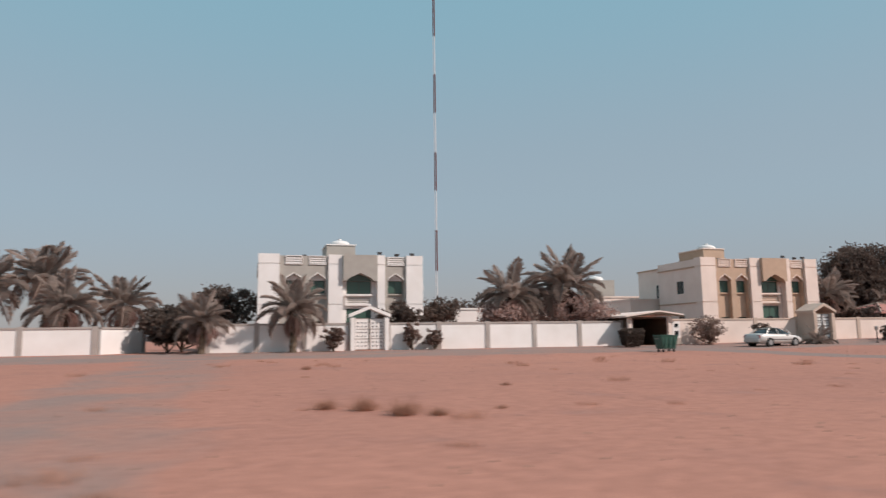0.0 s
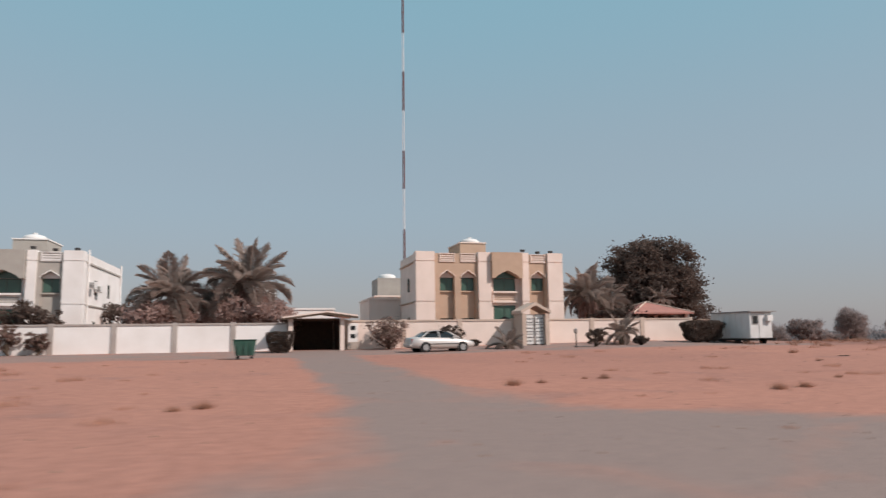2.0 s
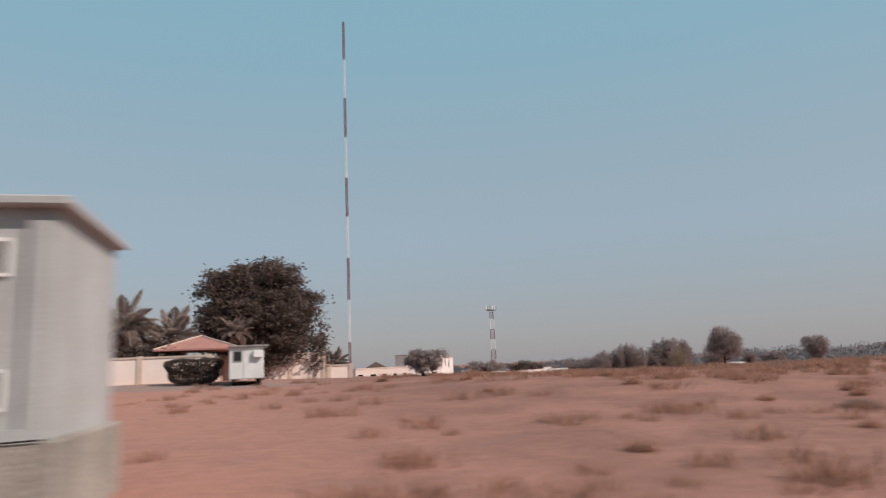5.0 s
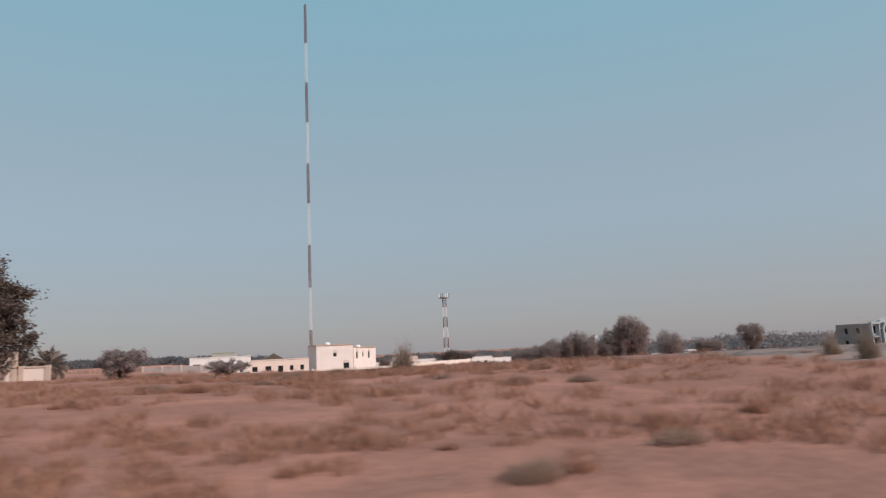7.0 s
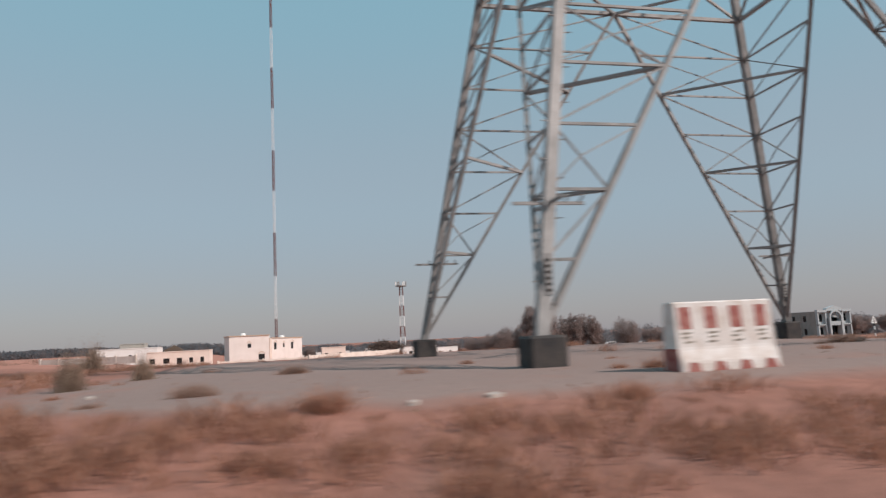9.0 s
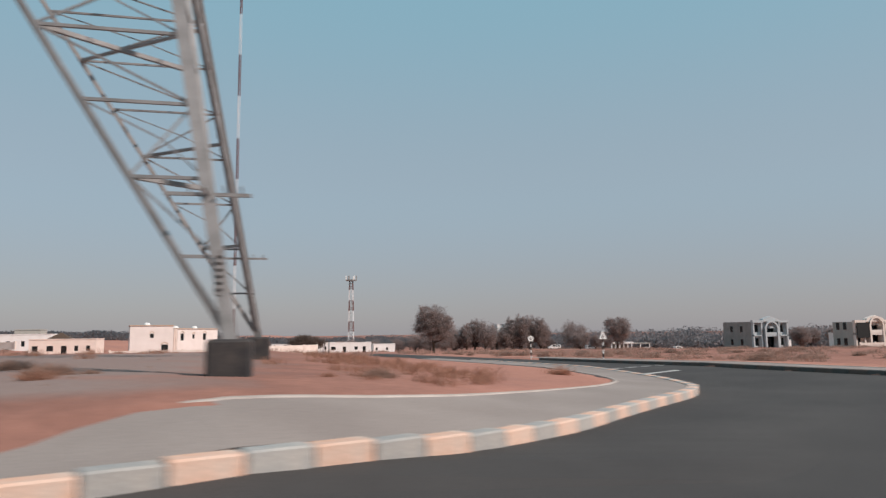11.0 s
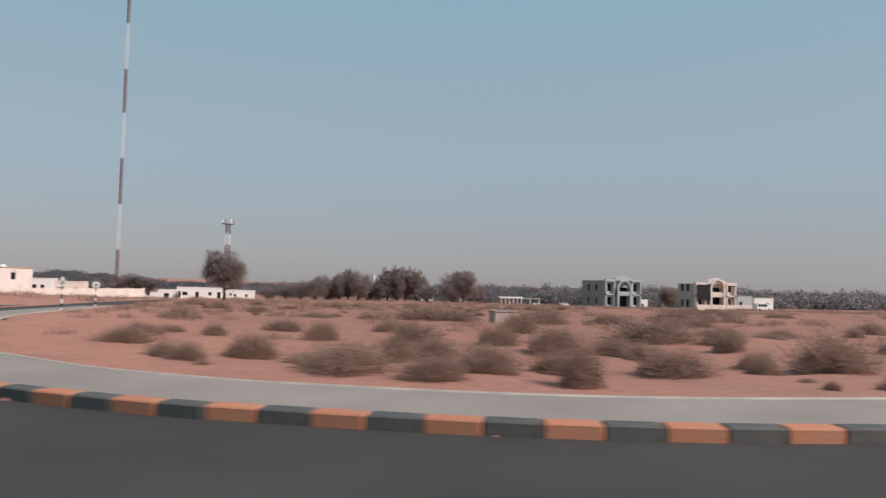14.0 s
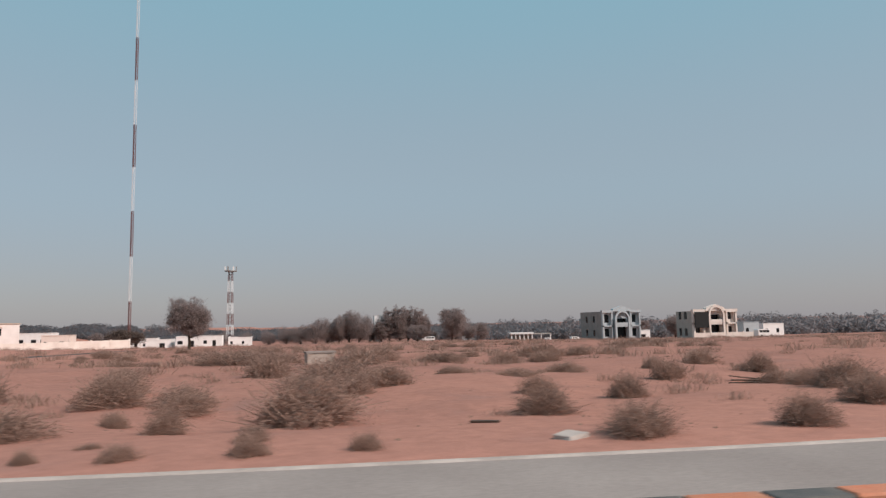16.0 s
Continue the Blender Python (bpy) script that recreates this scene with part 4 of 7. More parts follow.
def sedan(m):
    """A saloon car, its nose towards +x, on its four wheels."""
    car = place("car", m, "silver saloon car parked on the sand before the wall", "car")
    # lower body from cross-sections along x: x, half width, sill, belt
    secs = [(-2.25, 0.70, 0.42, 0.80), (-2.15, 0.80, 0.30, 0.93), (-1.6, 0.87, 0.24, 0.97), (-0.9, 0.88, 0.22, 0.95), (0.0, 0.88, 0.22, 0.93), (0.9, 0.88, 0.22, 0.90), (1.6, 0.86, 0.24, 0.80), (2.1, 0.78, 0.30, 0.68), (2.25, 0.66, 0.40, 0.60)]
    bm = bmesh.new()
    rings = []
    for x, hw, lo, hi in secs:
        ring = []
        for yy, zz in ((-hw * 0.92, lo), (-hw, lo + (hi - lo) * 0.35), (-hw * 0.98, lo + (hi - lo) * 0.75), (-hw * 0.88, hi), (0, hi + 0.03), (hw * 0.88, hi), (hw * 0.98, lo + (hi - lo) * 0.75), (hw, lo + (hi - lo) * 0.35), (hw * 0.92, lo)):
            ring.append(bm.verts.new((x, yy, zz)))
        rings.append(ring)
    for a, b in zip(rings, rings[1:]):
        for k in range(9):
            bm.faces.new((a[k], a[(k + 1) % 9], b[(k + 1) % 9], b[k]))
    bm.faces.new(rings[0])
    bm.faces.new(rings[-1][::-1])
    part("body", bm, CAR_SILVER, car, smooth=True)
    # cabin: a domed glass house and the painted roof over it
    stations = [(-1.75, 0.93, 0.02), (-1.45, 0.93, 0.17), (-1.1, 0.93, 0.37), (-0.7, 0.92, 0.47), (-0.2, 0.92, 0.50), (0.25, 0.91, 0.46), (0.65, 0.90, 0.30), (1.0, 0.89, 0.14), (1.25, 0.88, 0.02)]
    for name, m, f0, f1, grow in (("cabin_glass", DARK_GLASS, 0.0, 0.86, 0.0), ("roof", CAR_SILVER, 0.84, 1.0, 0.012)):
        bm = bmesh.new()
        rings = []
        for x, belt, rise in stations:
            if name == "roof" and not -1.2 < x < 0.5:
                continue
            ring = []
            for q in range(9):
                u = -1 + q / 4
                up = 1 - abs(u) ** 2.6
                if name == "roof":
                    ring.append(bm.verts.new((x, u * 0.56, belt + rise * (0.9 + 0.1 * (1 - u * u)) + grow)))
                else:
                    ring.append(bm.verts.new((x, 0.78 * (abs(u) ** 0.6) * (1 if u > 0 else -1) * (1 - 0.28 * rise / 0.5 * min(1, up * 1.6)), belt - 0.05 + (rise + 0.03) * min(1, up * 1.25))))
            rings.append(ring)
        for a, b in zip(rings, rings[1:]):
            for q in range(8):
                bm.faces.new((a[q], a[q + 1], b[q + 1], b[q]))
        if name == "roof":
            bmesh.ops.solidify(bm, geom=bm.faces[:], thickness=0.03)
        part(name, bm, m, car, "dark tinted windows" if name == "cabin_glass" else "", smooth=True)
    for s in (-1, 1):
        for a, b in (((-1.6, s * 0.79, 0.93), (-0.98, s * 0.57, 1.36)), ((0.32, s * 0.57, 1.36), (1.15, s * 0.79, 0.90)), ((-0.35, s * 0.58, 1.40), (-0.3, s * 0.79, 0.94))):
            bm = bmesh.new()
            bar(bm, a, b, 0.04, 6)
            part("pillar", bm, CAR_SILVER, car)
        bm = bmesh.new()
        box(bm, 0.62, 0.78, s * 0.92 - 0.08, s * 0.92 + 0.08, 0.9, 1.03)
        rounded(bm, 0.02, 1)
        part("mirror", bm, CAR_SILVER, car)
        bm = bmesh.new()
        box(bm, -2.24, -2.1, s * 0.6 - 0.14, s * 0.6 + 0.14, 0.66, 0.84)
        part("tail_lamp", bm, LAMP_RED, car)
        bm = bmesh.new()
        box(bm, 2.05, 2.2, s * 0.55 - 0.16, s * 0.55 + 0.16, 0.52, 0.64)
        part("headlight", bm, LAMP_CLEAR, car)
        bm = bmesh.new()
        box(bm, -1.5, 1.3, s * 0.885 - 0.012, s * 0.885 + 0.012, 0.5, 0.55)
        part("side_moulding", bm, RUBBER, car)
        for x in (-1.32, 1.35):
            bm = bmesh.new()
            tube(bm, [(x, s * 0.90, 0.31), (x, s * 0.70, 0.31)], [0.36, 0.36], 18)
            part("wheel_arch", bm, RUBBER, car)
            bm = bmesh.new()
            tube(bm, [(x, s * 0.91, 0.31), (x, s * 0.89, 0.31), (x, s * 0.72, 0.31), (x, s * 0.70, 0.31)], [0.26, 0.31, 0.31, 0.27], 20)
            wheel = part("wheel", bm, RUBBER, car)
            bm = bmesh.new()
            tube(bm, [(x, s * 0.925, 0.31), (x, s * 0.90, 0.31)], [0.2, 0.21], 14)
            part("rim", bm, RIM, wheel, "light alloy rim")
    for x in (-2.28, 2.24):
        bm = bmesh.new()
        box(bm, x - 0.05, x + 0.05, -0.72, 0.72, 0.36, 0.54)
        rounded(bm, 0.03, 2)
        part("bumper", bm, CAR_SILVER, car)
    return car


sedan(pose(40.6, 41.8, float(lie(40.6, 41.8)) - 0.02, 0, 0, 9) @ Matrix.Diagonal((0.93, 0.93, 0.93, 1)))

# site cabin on wheels
sc = place("site_cabin", pose(63.45, 42.0, float(lie(64.4, 43)), 0, 0, 3) @ Matrix.Diagonal((1, 1, 1.06, 1)), "small white sheet-metal cabin on wheels by the hedge", "cabin")
CW, CL = 1.95, 4.1
bm = bmesh.new()
box(bm, 0, CW, 0, CL, 0.35, 2.12)
rounded(bm, 0.03, 1)
part("cabin_body", bm, CABIN_WHITE, sc)
bm = bmesh.new()
box(bm, -0.08, CW + 0.3, -0.2, CL + 0.08, 2.12, 2.19)
part("roof_sheet", bm, STEEL, sc)
for k in range(7):
    bm = bmesh.new()
    box(bm, -0.022, 0.0, 0.2 + k * 0.6, 0.24 + k * 0.6, 0.37, 2.1)
    part("rib", bm, CABIN_WHITE, sc)
bm = bmesh.new()
box(bm, 0.22, 0.72, -0.04, 0.0, 1.3, 1.9)
win = part("window", bm, STEEL, sc)
bm = bmesh.new()
box(bm, 0.27, 0.67, -0.05, -0.038, 1.35, 1.85)
part("pane", bm, DARK_GLASS, win)
bm = bmesh.new()
box(bm, 1.35, 1.85, -0.28, 0.0, 1.5, 1.9)
rounded(bm, 0.02, 1)
part("air_conditioner", bm, TANK_WHITE, sc)
bm = bmesh.new()
box(bm, 0.8, 1.3, -0.03, 0.0, 0.38, 1.9)
part("door", bm, CABIN_WHITE, sc)
for yy in (0.7, 3.3):
    for xx in (0.25, CW - 0.25):
        bm = bmesh.new()
        tube(bm, [(xx - 0.1, yy, 0.2), (xx + 0.1, yy, 0.2)], [0.28, 0.28], 16)
        part("wheel", bm, RUBBER, sc)
for a in (0.12, CW - 0.22):
    bm = bmesh.new()
    box(bm, a, a + 0.1, -0.5, CL, 0.2, 0.35)
    part("chassis_rail", bm, BLACK_PAINT, sc)

# garden lamp at the wall
gl = place("garden_lamp", pose(49.85, 41.7, float(lie(49.85, 41.7))), "short garden lamp post before the cream wall", "lamp")
bm = bmesh.new()
tube(bm, [(0, 0, -0.1), (0, 0, 0.05), (0, 0, 0.1), (0, 0, 0.9)], [0.12, 0.12, 0.04, 0.04], 8)
part("post", bm, BLACK_PAINT, gl)
bm = bmesh.new()
tube(bm, [(0, 0, 0.9), (0, 0, 0.98), (0, 0, 1.18), (0, 0, 1.25)], [0.05, 0.12, 0.14, 0.03], 10)
part("lantern", bm, WALL_POST, gl)

# service kiosk near the road
kk = place("substation_kiosk", pose(61.08, 6.5, 0.0), "grey electricity kiosk with dark framed openings on a concrete plinth", "kiosk")
KW, KD, KB, KT = 3.35, 2.2, 1.02, 3.02
bm = bmesh.new()
box(bm, -0.12, KW + 0.1, -0.08, KD + 0.12, -0.3, KB)
rounded(bm, 0.02, 1)
part("plinth", bm, PLINTH, kk, "rough stained concrete plinth")
bm = bmesh.new()
holes = []
for a in (0.30, 1.37, 2.44):
    holes += [(a, a + 0.5, 2.44, 2.72), (a, a + 0.5, 1.3, 1.59)]
pierced(bm, 0.0, KW, KB, KT, 0.05, 0.12, holes)
part("front_wall", bm, KIOSK_GREY, kk)
side_holes = [(0.42, 0.78, 2.35, 2.66), (1.2, 1.52, 2.35, 2.66), (0.48, 0.84, 1.41, 1.71), (1.28, 1.64, 1.41, 1.71)]
bm = bmesh.new()
pierced(bm, 0.12, KD, KB, KT, 0.0, 0.06, side_holes)
bmesh.ops.transform(bm, matrix=Matrix(((0, 1, 0, 0), (1, 0, 0, 0), (0, 0, 1, 0), (0, 0, 0, 1))), verts=bm.verts[:])
part("side_wall", bm, KIOSK_GREY, kk)
bm = bmesh.new()
box(bm, KW - 0.06, KW, 0.12, KD, KB, KT)
part("end_wall", bm, KIOSK_GREY, kk)
bm = bmesh.new()
box(bm, 0.06, KW - 0.06, KD - 0.06, KD, KB, KT)
part("back_wall", bm, KIOSK_GREY, kk)
# Added block: near-black colour gives the shade behind the openings.
bm = bmesh.new()
box(bm, 0.2, KW - 0.15, 0.3, KD - 0.1, KB + 0.02, KT - 0.05)
part("dark_core", bm, DARK_VOID, kk, "near-black block painted as the unlit inside of the kiosk")
bm = bmesh.new()
box(bm, -0.06, KW + 0.12, -0.10, KD + 0.08, KT, KT + 0.09)
rounded(bm, 0.015, 1)
part("roof_slab", bm, KIOSK_GREY, kk)
for a in (0.0, 1.0, 2.07, 3.14):
    bm = bmesh.new()
    box(bm, a, a + 0.2, 0.0, 0.05, KB, KT - 0.12)
    part("pilaster", bm, KIOSK_GREY, kk)
bm = bmesh.new()
box(bm, 0.2, KW, -0.004, 0.046, KB, KB + 0.1)
part("base_rail", bm, KIOSK_GREY, kk)
for h in holes:
    bm = bmesh.new()
    t = 0.03
    for a, b, c, e in ((h[0] - t, h[1] + t, h[2] - t, h[2]), (h[0] - t, h[1] + t, h[3], h[3] + t), (h[0] - t, h[0], h[2], h[3]), (h[1], h[1] + t, h[2], h[3])):
        box(bm, a, b, 0.02, 0.07, c, e)
    fr = part("vent_frame", bm, WHITE_PAINT, kk, "white frame of a louvred opening")
    bm = bmesh.new()
    box(bm, h[0], h[1], 0.075, 0.085, h[2], h[3])
    part("pane", bm, BROWN_GLASS, fr, "dark brown glazing")
    for k in range(4):
        bm = bmesh.new()
        zz = h[2] + 0.05 + k * (h[3] - h[2]) / 4
        prism(bm, [(h[0], zz), (h[1], zz), (h[1], zz + 0.008), (h[0], zz + 0.008)], 0.062, 0.074)
        part("louvre", bm, BROWN_DARK, fr)
bm = bmesh.new()
tube(bm, [(-0.012, 1.28, 2.1), (0.002, 1.28, 2.1)], [0.1, 0.1], 12)
part("round_patch", bm, WHITE_PAINT, kk, "pale round patch on the side wall")
# a thin cable along the plinth
bm = bmesh.new()
tube(bm, [(0.0, -0.095, 0.93), (1.0, -0.1, 0.95), (2.2, -0.1, 1.0), (KW, -0.095, 1.03)], [0.009] * 4, 5)
part("cable", bm, RUBBER, kk, "thin black cable along the plinth")

# white and red barrier block by the pylon
bb = place("concrete_barrier", pose(113.95, 9.17, 0.97), "chipped concrete barrier painted white with red dashes", "barrier")
bm = bmesh.new()
a = [bm.verts.new((x, yy, zz)) for x in (0.0, 1.64) for yy, zz in ((-0.26, -0.15), (-0.25, 0.1), (-0.18, 0.3), (-0.13, 0.98), (0.13, 0.98), (0.18, 0.3), (0.25, 0.1), (0.26, -0.15))]
for k in range(8):
    bm.faces.new((a[k], a[(k + 1) % 8], a[8 + (k + 1) % 8], a[8 + k]))
bm.faces.new(a[:8][::-1])
bm.faces.new(a[8:])
rounded(bm, 0.02, 1)
part("barrier_block", bm, BARRIER_WHITE, bb)
for k in range(4):
    bm = bmesh.new()
    c = 0.08 + k * 0.42
    v = [bm.verts.new(p) for p in ((c, -0.163, 0.58), (c + 0.19, -0.163, 0.58), (c + 0.19, -0.139, 0.9), (c, -0.139, 0.9))]
    bm.faces.new(v)
    part("painted_dash", bm, SIGN_RED, bb, "red painted dash")
    for q, (lo, run) in enumerate(((0.50, 0.17), (0.44, 0.12), (0.37, 0.16))):
        bm = bmesh.new()
        y0, y1 = -0.18 + (lo - 0.3) * 0.0735 - 0.003, -0.18 + (lo - 0.27) * 0.0735 - 0.003
        a = c + 0.02 * ((k + q) % 3)
        bm.faces.new([bm.verts.new(p) for p in ((a, y0, lo), (a + run, y0, lo + 0.01), (a + run, y1, lo + 0.04), (a, y1, lo + 0.03))])
        part("painted_bar", bm, PLINTH, bb, "faded grey painted bar")
    # rust-red splashes at the foot
    bm = bmesh.new()
    bm.faces.new([bm.verts.new(p) for p in ((c + 0.02, -0.263, -0.03), (c + 0.24, -0.263, -0.03), (c + 0.2, -0.2555, 0.09), (c + 0.06, -0.2545, 0.11))])
    part("foot_stain", bm, SIGN_RED, bb, "faded red stain at the foot")
bm = bmesh.new()
box(bm, 1.642, 1.646, -0.12, 0.12, 0.36, 0.95)
part("red_end", bm, SIGN_RED, bb)
bm = bmesh.new()
box(bm, -0.006, -0.002, -0.2, 0.2, -0.05, 0.3)
part("red_end", bm, SIGN_RED, bb)


# ======== the pylon ========
def pylon(cx, cy, z0):
    p = place("transmission_tower", pose(cx, cy, z0), "grey galvanised steel lattice transmission tower on four legs", "pylon")
    HX, HY, TX, TY, ZA, TOP = 7.35, 5.78, 0.185, 0.156, 11.6, 0.62

    def post(sx, sy, z):
        return Vector((sx * (HX - TX * z), sy * (HY - TY * z), z + TOP))
    for sx in (-1, 1):
        for sy in (-1, 1):
            foot = post(sx, sy, 0)
            bm = bmesh.new()
            box(bm, foot.x - 0.37, foot.x + 0.37, foot.y - 0.37, foot.y + 0.37, -0.5, TOP)
            rounded(bm, 0.05, 1)
            part("footing", bm, BLACK_PAINT, p, "black painted concrete footing")
            bm = bmesh.new()
            bar(bm, post(sx, sy, -0.1), post(sx, sy, 17.0), 0.17)
            part("corner_post", bm, STEEL, p)
            ends = (Vector((0, sy * (HY - TY * ZA), ZA + TOP)), Vector((sx * (HX - TX * ZA), 0, ZA + TOP)))
            n = 8
            lines = []
            for e in ends:
                bm = bmesh.new()
                bar(bm, foot, e, 0.08)
                part("main_brace", bm, STEEL, p)
                lines.append([foot.lerp(e, k / n) for k in range(n + 1)])
            posts = [post(sx, sy, ZA * k / n) for k in range(n + 1)]
            def lace(a, b, t):
                bm = bmesh.new()
                bar(bm, a, b, t)
                part("lacing_bar", bm, STEEL, p)
            for k in range(1, n + 1):
                for ln in lines:
                    if k < n:
                        lace(posts[k], ln[k], 0.042)
                    if k % 2:
                        if k > 1:
                            lace(ln[k - 1], posts[k], 0.03)
                        lace(posts[k], ln[k + 1], 0.03)
                        if k > 2:
                            lace(ln[k], ln[k - 1].lerp(posts[k], 0.5), 0.022)
                    elif k < n:
                        lace(posts[k], ln[k].lerp(posts[k + 1], 0.5), 0.022)
                if k % 2 == 0 and k < n:
                    lace(lines[0][k], lines[1][k], 0.06)
    for sx, sy in ((0, -1), (0, 1), (-1, 0), (1, 0)):
        bm = bmesh.new()
        if sx == 0:
            bar(bm, post(-1, sy, ZA), post(1, sy, ZA), 0.09)
        else:
            bar(bm, post(sx, -1, ZA), post(sx, 1, ZA), 0.09)
        part("waist_beam", bm, STEEL, p)
    mids = [Vector((0, -(HY - TY * ZA), ZA + TOP)), Vector((HX - TX * ZA, 0, ZA + TOP)), Vector((0, HY - TY * ZA, ZA + TOP)), Vector((-(HX - TX * ZA), 0, ZA + TOP))]
    pairs = [(mids[k], mids[(k + 1) % 4]) for k in range(4)]
    for sx in (-1, 1):
        for sy in (-1, 1):
            pairs += [(post(sx, sy, ZA), post(-sx, sy, 17)), (post(sx, sy, ZA), post(sx, -sy, 17))]
    for a, b in pairs:
        bm = bmesh.new()
        bar(bm, a, b, 0.06)
        part("body_brace", bm, STEEL, p)
    # the shaft above
    low = [post(sx, sy, 17) for sx, sy in ((-1, -1), (1, -1), (1, 1), (-1, 1))]
    top = [Vector((sx * 0.8, sy * 0.8, 40)) for sx, sy in ((-1, -1), (1, -1), (1, 1), (-1, 1))]
    bm = bmesh.new()
    for k in range(4):
        bar(bm, low[k], top[k], 0.1)
        for j in range(8):
            a, b = low[k].lerp(top[k], j / 8), low[(k + 1) % 4].lerp(top[(k + 1) % 4], (j + 1) / 8)
            c, d = low[(k + 1) % 4].lerp(top[(k + 1) % 4], j / 8), low[k].lerp(top[k], (j + 1) / 8)
            bar(bm, a, b, 0.04)
            bar(bm, c, d, 0.04)
            bar(bm, a, c, 0.04)
    part("shaft", bm, STEEL, p)
    for zz in (27, 32, 37):
        for s in (-1, 1):
            bm = bmesh.new()
            tip = Vector((0, s * 6.5, zz + 0.3))
            for q in (-1, 1):
                bar(bm, (q * 1.0, s * 0.9, zz), tip, 0.06)
                bar(bm, (q * 1.0, s * 0.9, zz + 1.6), tip, 0.06)
                for j in (0.3, 0.6):
                    bar(bm, Vector((q * 1.0, s * 0.9, zz)).lerp(tip, j), Vector((q * 1.0, s * 0.9, zz + 1.6)).lerp(tip, j), 0.03)
            part("cross_arm", bm, STEEL, p)
    # climbing guards and warning plates on the legs
    for sx in (-1, 1):
        for sy in (-1, 1):
            c = post(sx, sy, 2.6)
            bm = bmesh.new()
            for dx, dy in ((1, 0), (0, 1)):
                bar(bm, c - Vector((0.75 * dx, 0.75 * dy, 0)), c + Vector((0.75 * dx, 0.75 * dy, 0)), 0.045)
            for q in (-0.3, 0.3, 0.6):
                bar(bm, c + Vector((q, -0.1, 0)), c + Vector((q, -0.35, 0.1)), 0.02)
            part("climbing_guard", bm, STEEL, p)
            c = post(sx, sy, 1.15)
            bm = bmesh.new()
            box(bm, c.x - 0.08, c.x + 0.08, c.y - 0.2, c.y - 0.18, c.z - 0.4, c.z + 0.4)
            plate = part("warning_plate", bm, STEEL, p, "pale plate with dark bars")
            for q in range(6):
                bm = bmesh.new()
                box(bm, c.x - 0.055, c.x + 0.055, c.y - 0.206, c.y - 0.201, c.z - 0.33 + q * 0.115, c.z - 0.28 + q * 0.115)
                part("plate_bar", bm, BLACK_PAINT, plate)
    for k in range(22):
        bm = bmesh.new()
        c = post(-1, -1, 0.6 + k * 0.42)
        bar(bm, c, c + Vector((0.28 * (-1) ** k, -0.1, 0)), 0.014)
        part("climbing_step", bm, STEEL, p)


pylon(120.45, 17.98, 0.93)


# ======== masts ========
def lattice(bm, h0, h1, r0, r1, n, sides, rc, rb):
    def at(k, z):
        r = r0 + (r1 - r0) * (z - h0) / (h1 - h0)
        return Vector((r * math.cos(k * math.tau / sides + 0.5), r * math.sin(k * math.tau / sides + 0.5), z))
    for k in range(sides):
        bar(bm, at(k, h0), at(k, h1), rc)
        for j in range(n):
            a, b = h0 + (h1 - h0) * j / n, h0 + (h1 - h0) * (j + 1) / n
            bar(bm, at(k, a), at((k + 1) % sides, b), rb)
            bar(bm, at(k, b), at((k + 1) % sides, b), rb)


mast = place("radio_mast", pose(101.8, 362.9, -4.0), "tall slender lattice radio mast in dark red and white bands", "mast")
edges = [0, 19, 41.1, 63.7, 86.1, 107.8, 130.9, 153.5, 176.3, 199.0]
for k in range(9):
    bm = bmesh.new()
    lattice(bm, edges[k], edges[k + 1], 0.72, 0.72, 12, 3, 0.10 if k % 2 else 0.15, 0.035 if k % 2 else 0.08)
    part("mast_section", bm, MAST_WHITE if k % 2 else MAST_RED, mast, "white lattice section" if k % 2 else "dark red lattice section")
bm = bmesh.new()
box(bm, -1.5, 1.5, -1.5, 1.5, -1.5, 0.0)
part("footing", bm, CONCRETE, mast)

ct = place("telecom_tower", pose(153.5, 278.3, -5.9), "red and white lattice telecom tower with a platform", "telecom tower")
for k in range(7):
    bm = bmesh.new()
    lattice(bm, k * 4.2, k * 4.2 + 4.2, 1.5 - 0.08 * k, 1.42 - 0.08 * k, 3, 4, 0.13, 0.06)
    part("tower_section", bm, MAST_RED if k % 2 == 0 else MAST_WHITE, ct)
bm = bmesh.new()
tube(bm, [(0, 0, 29.0), (0, 0, 29.4)], [2.3, 2.3], 12)
part("platform", bm, STEEL, ct)
for k in range(6):
    bm = bmesh.new()
    a = k * math.tau / 6
    box(bm, 2.1 * math.cos(a) - 0.2, 2.1 * math.cos(a) + 0.2, 2.1 * math.sin(a) - 0.15, 2.1 * math.sin(a) + 0.15, 29.2, 31.0)
    part("antenna", bm, TANK_WHITE if k % 2 else STEEL, ct)


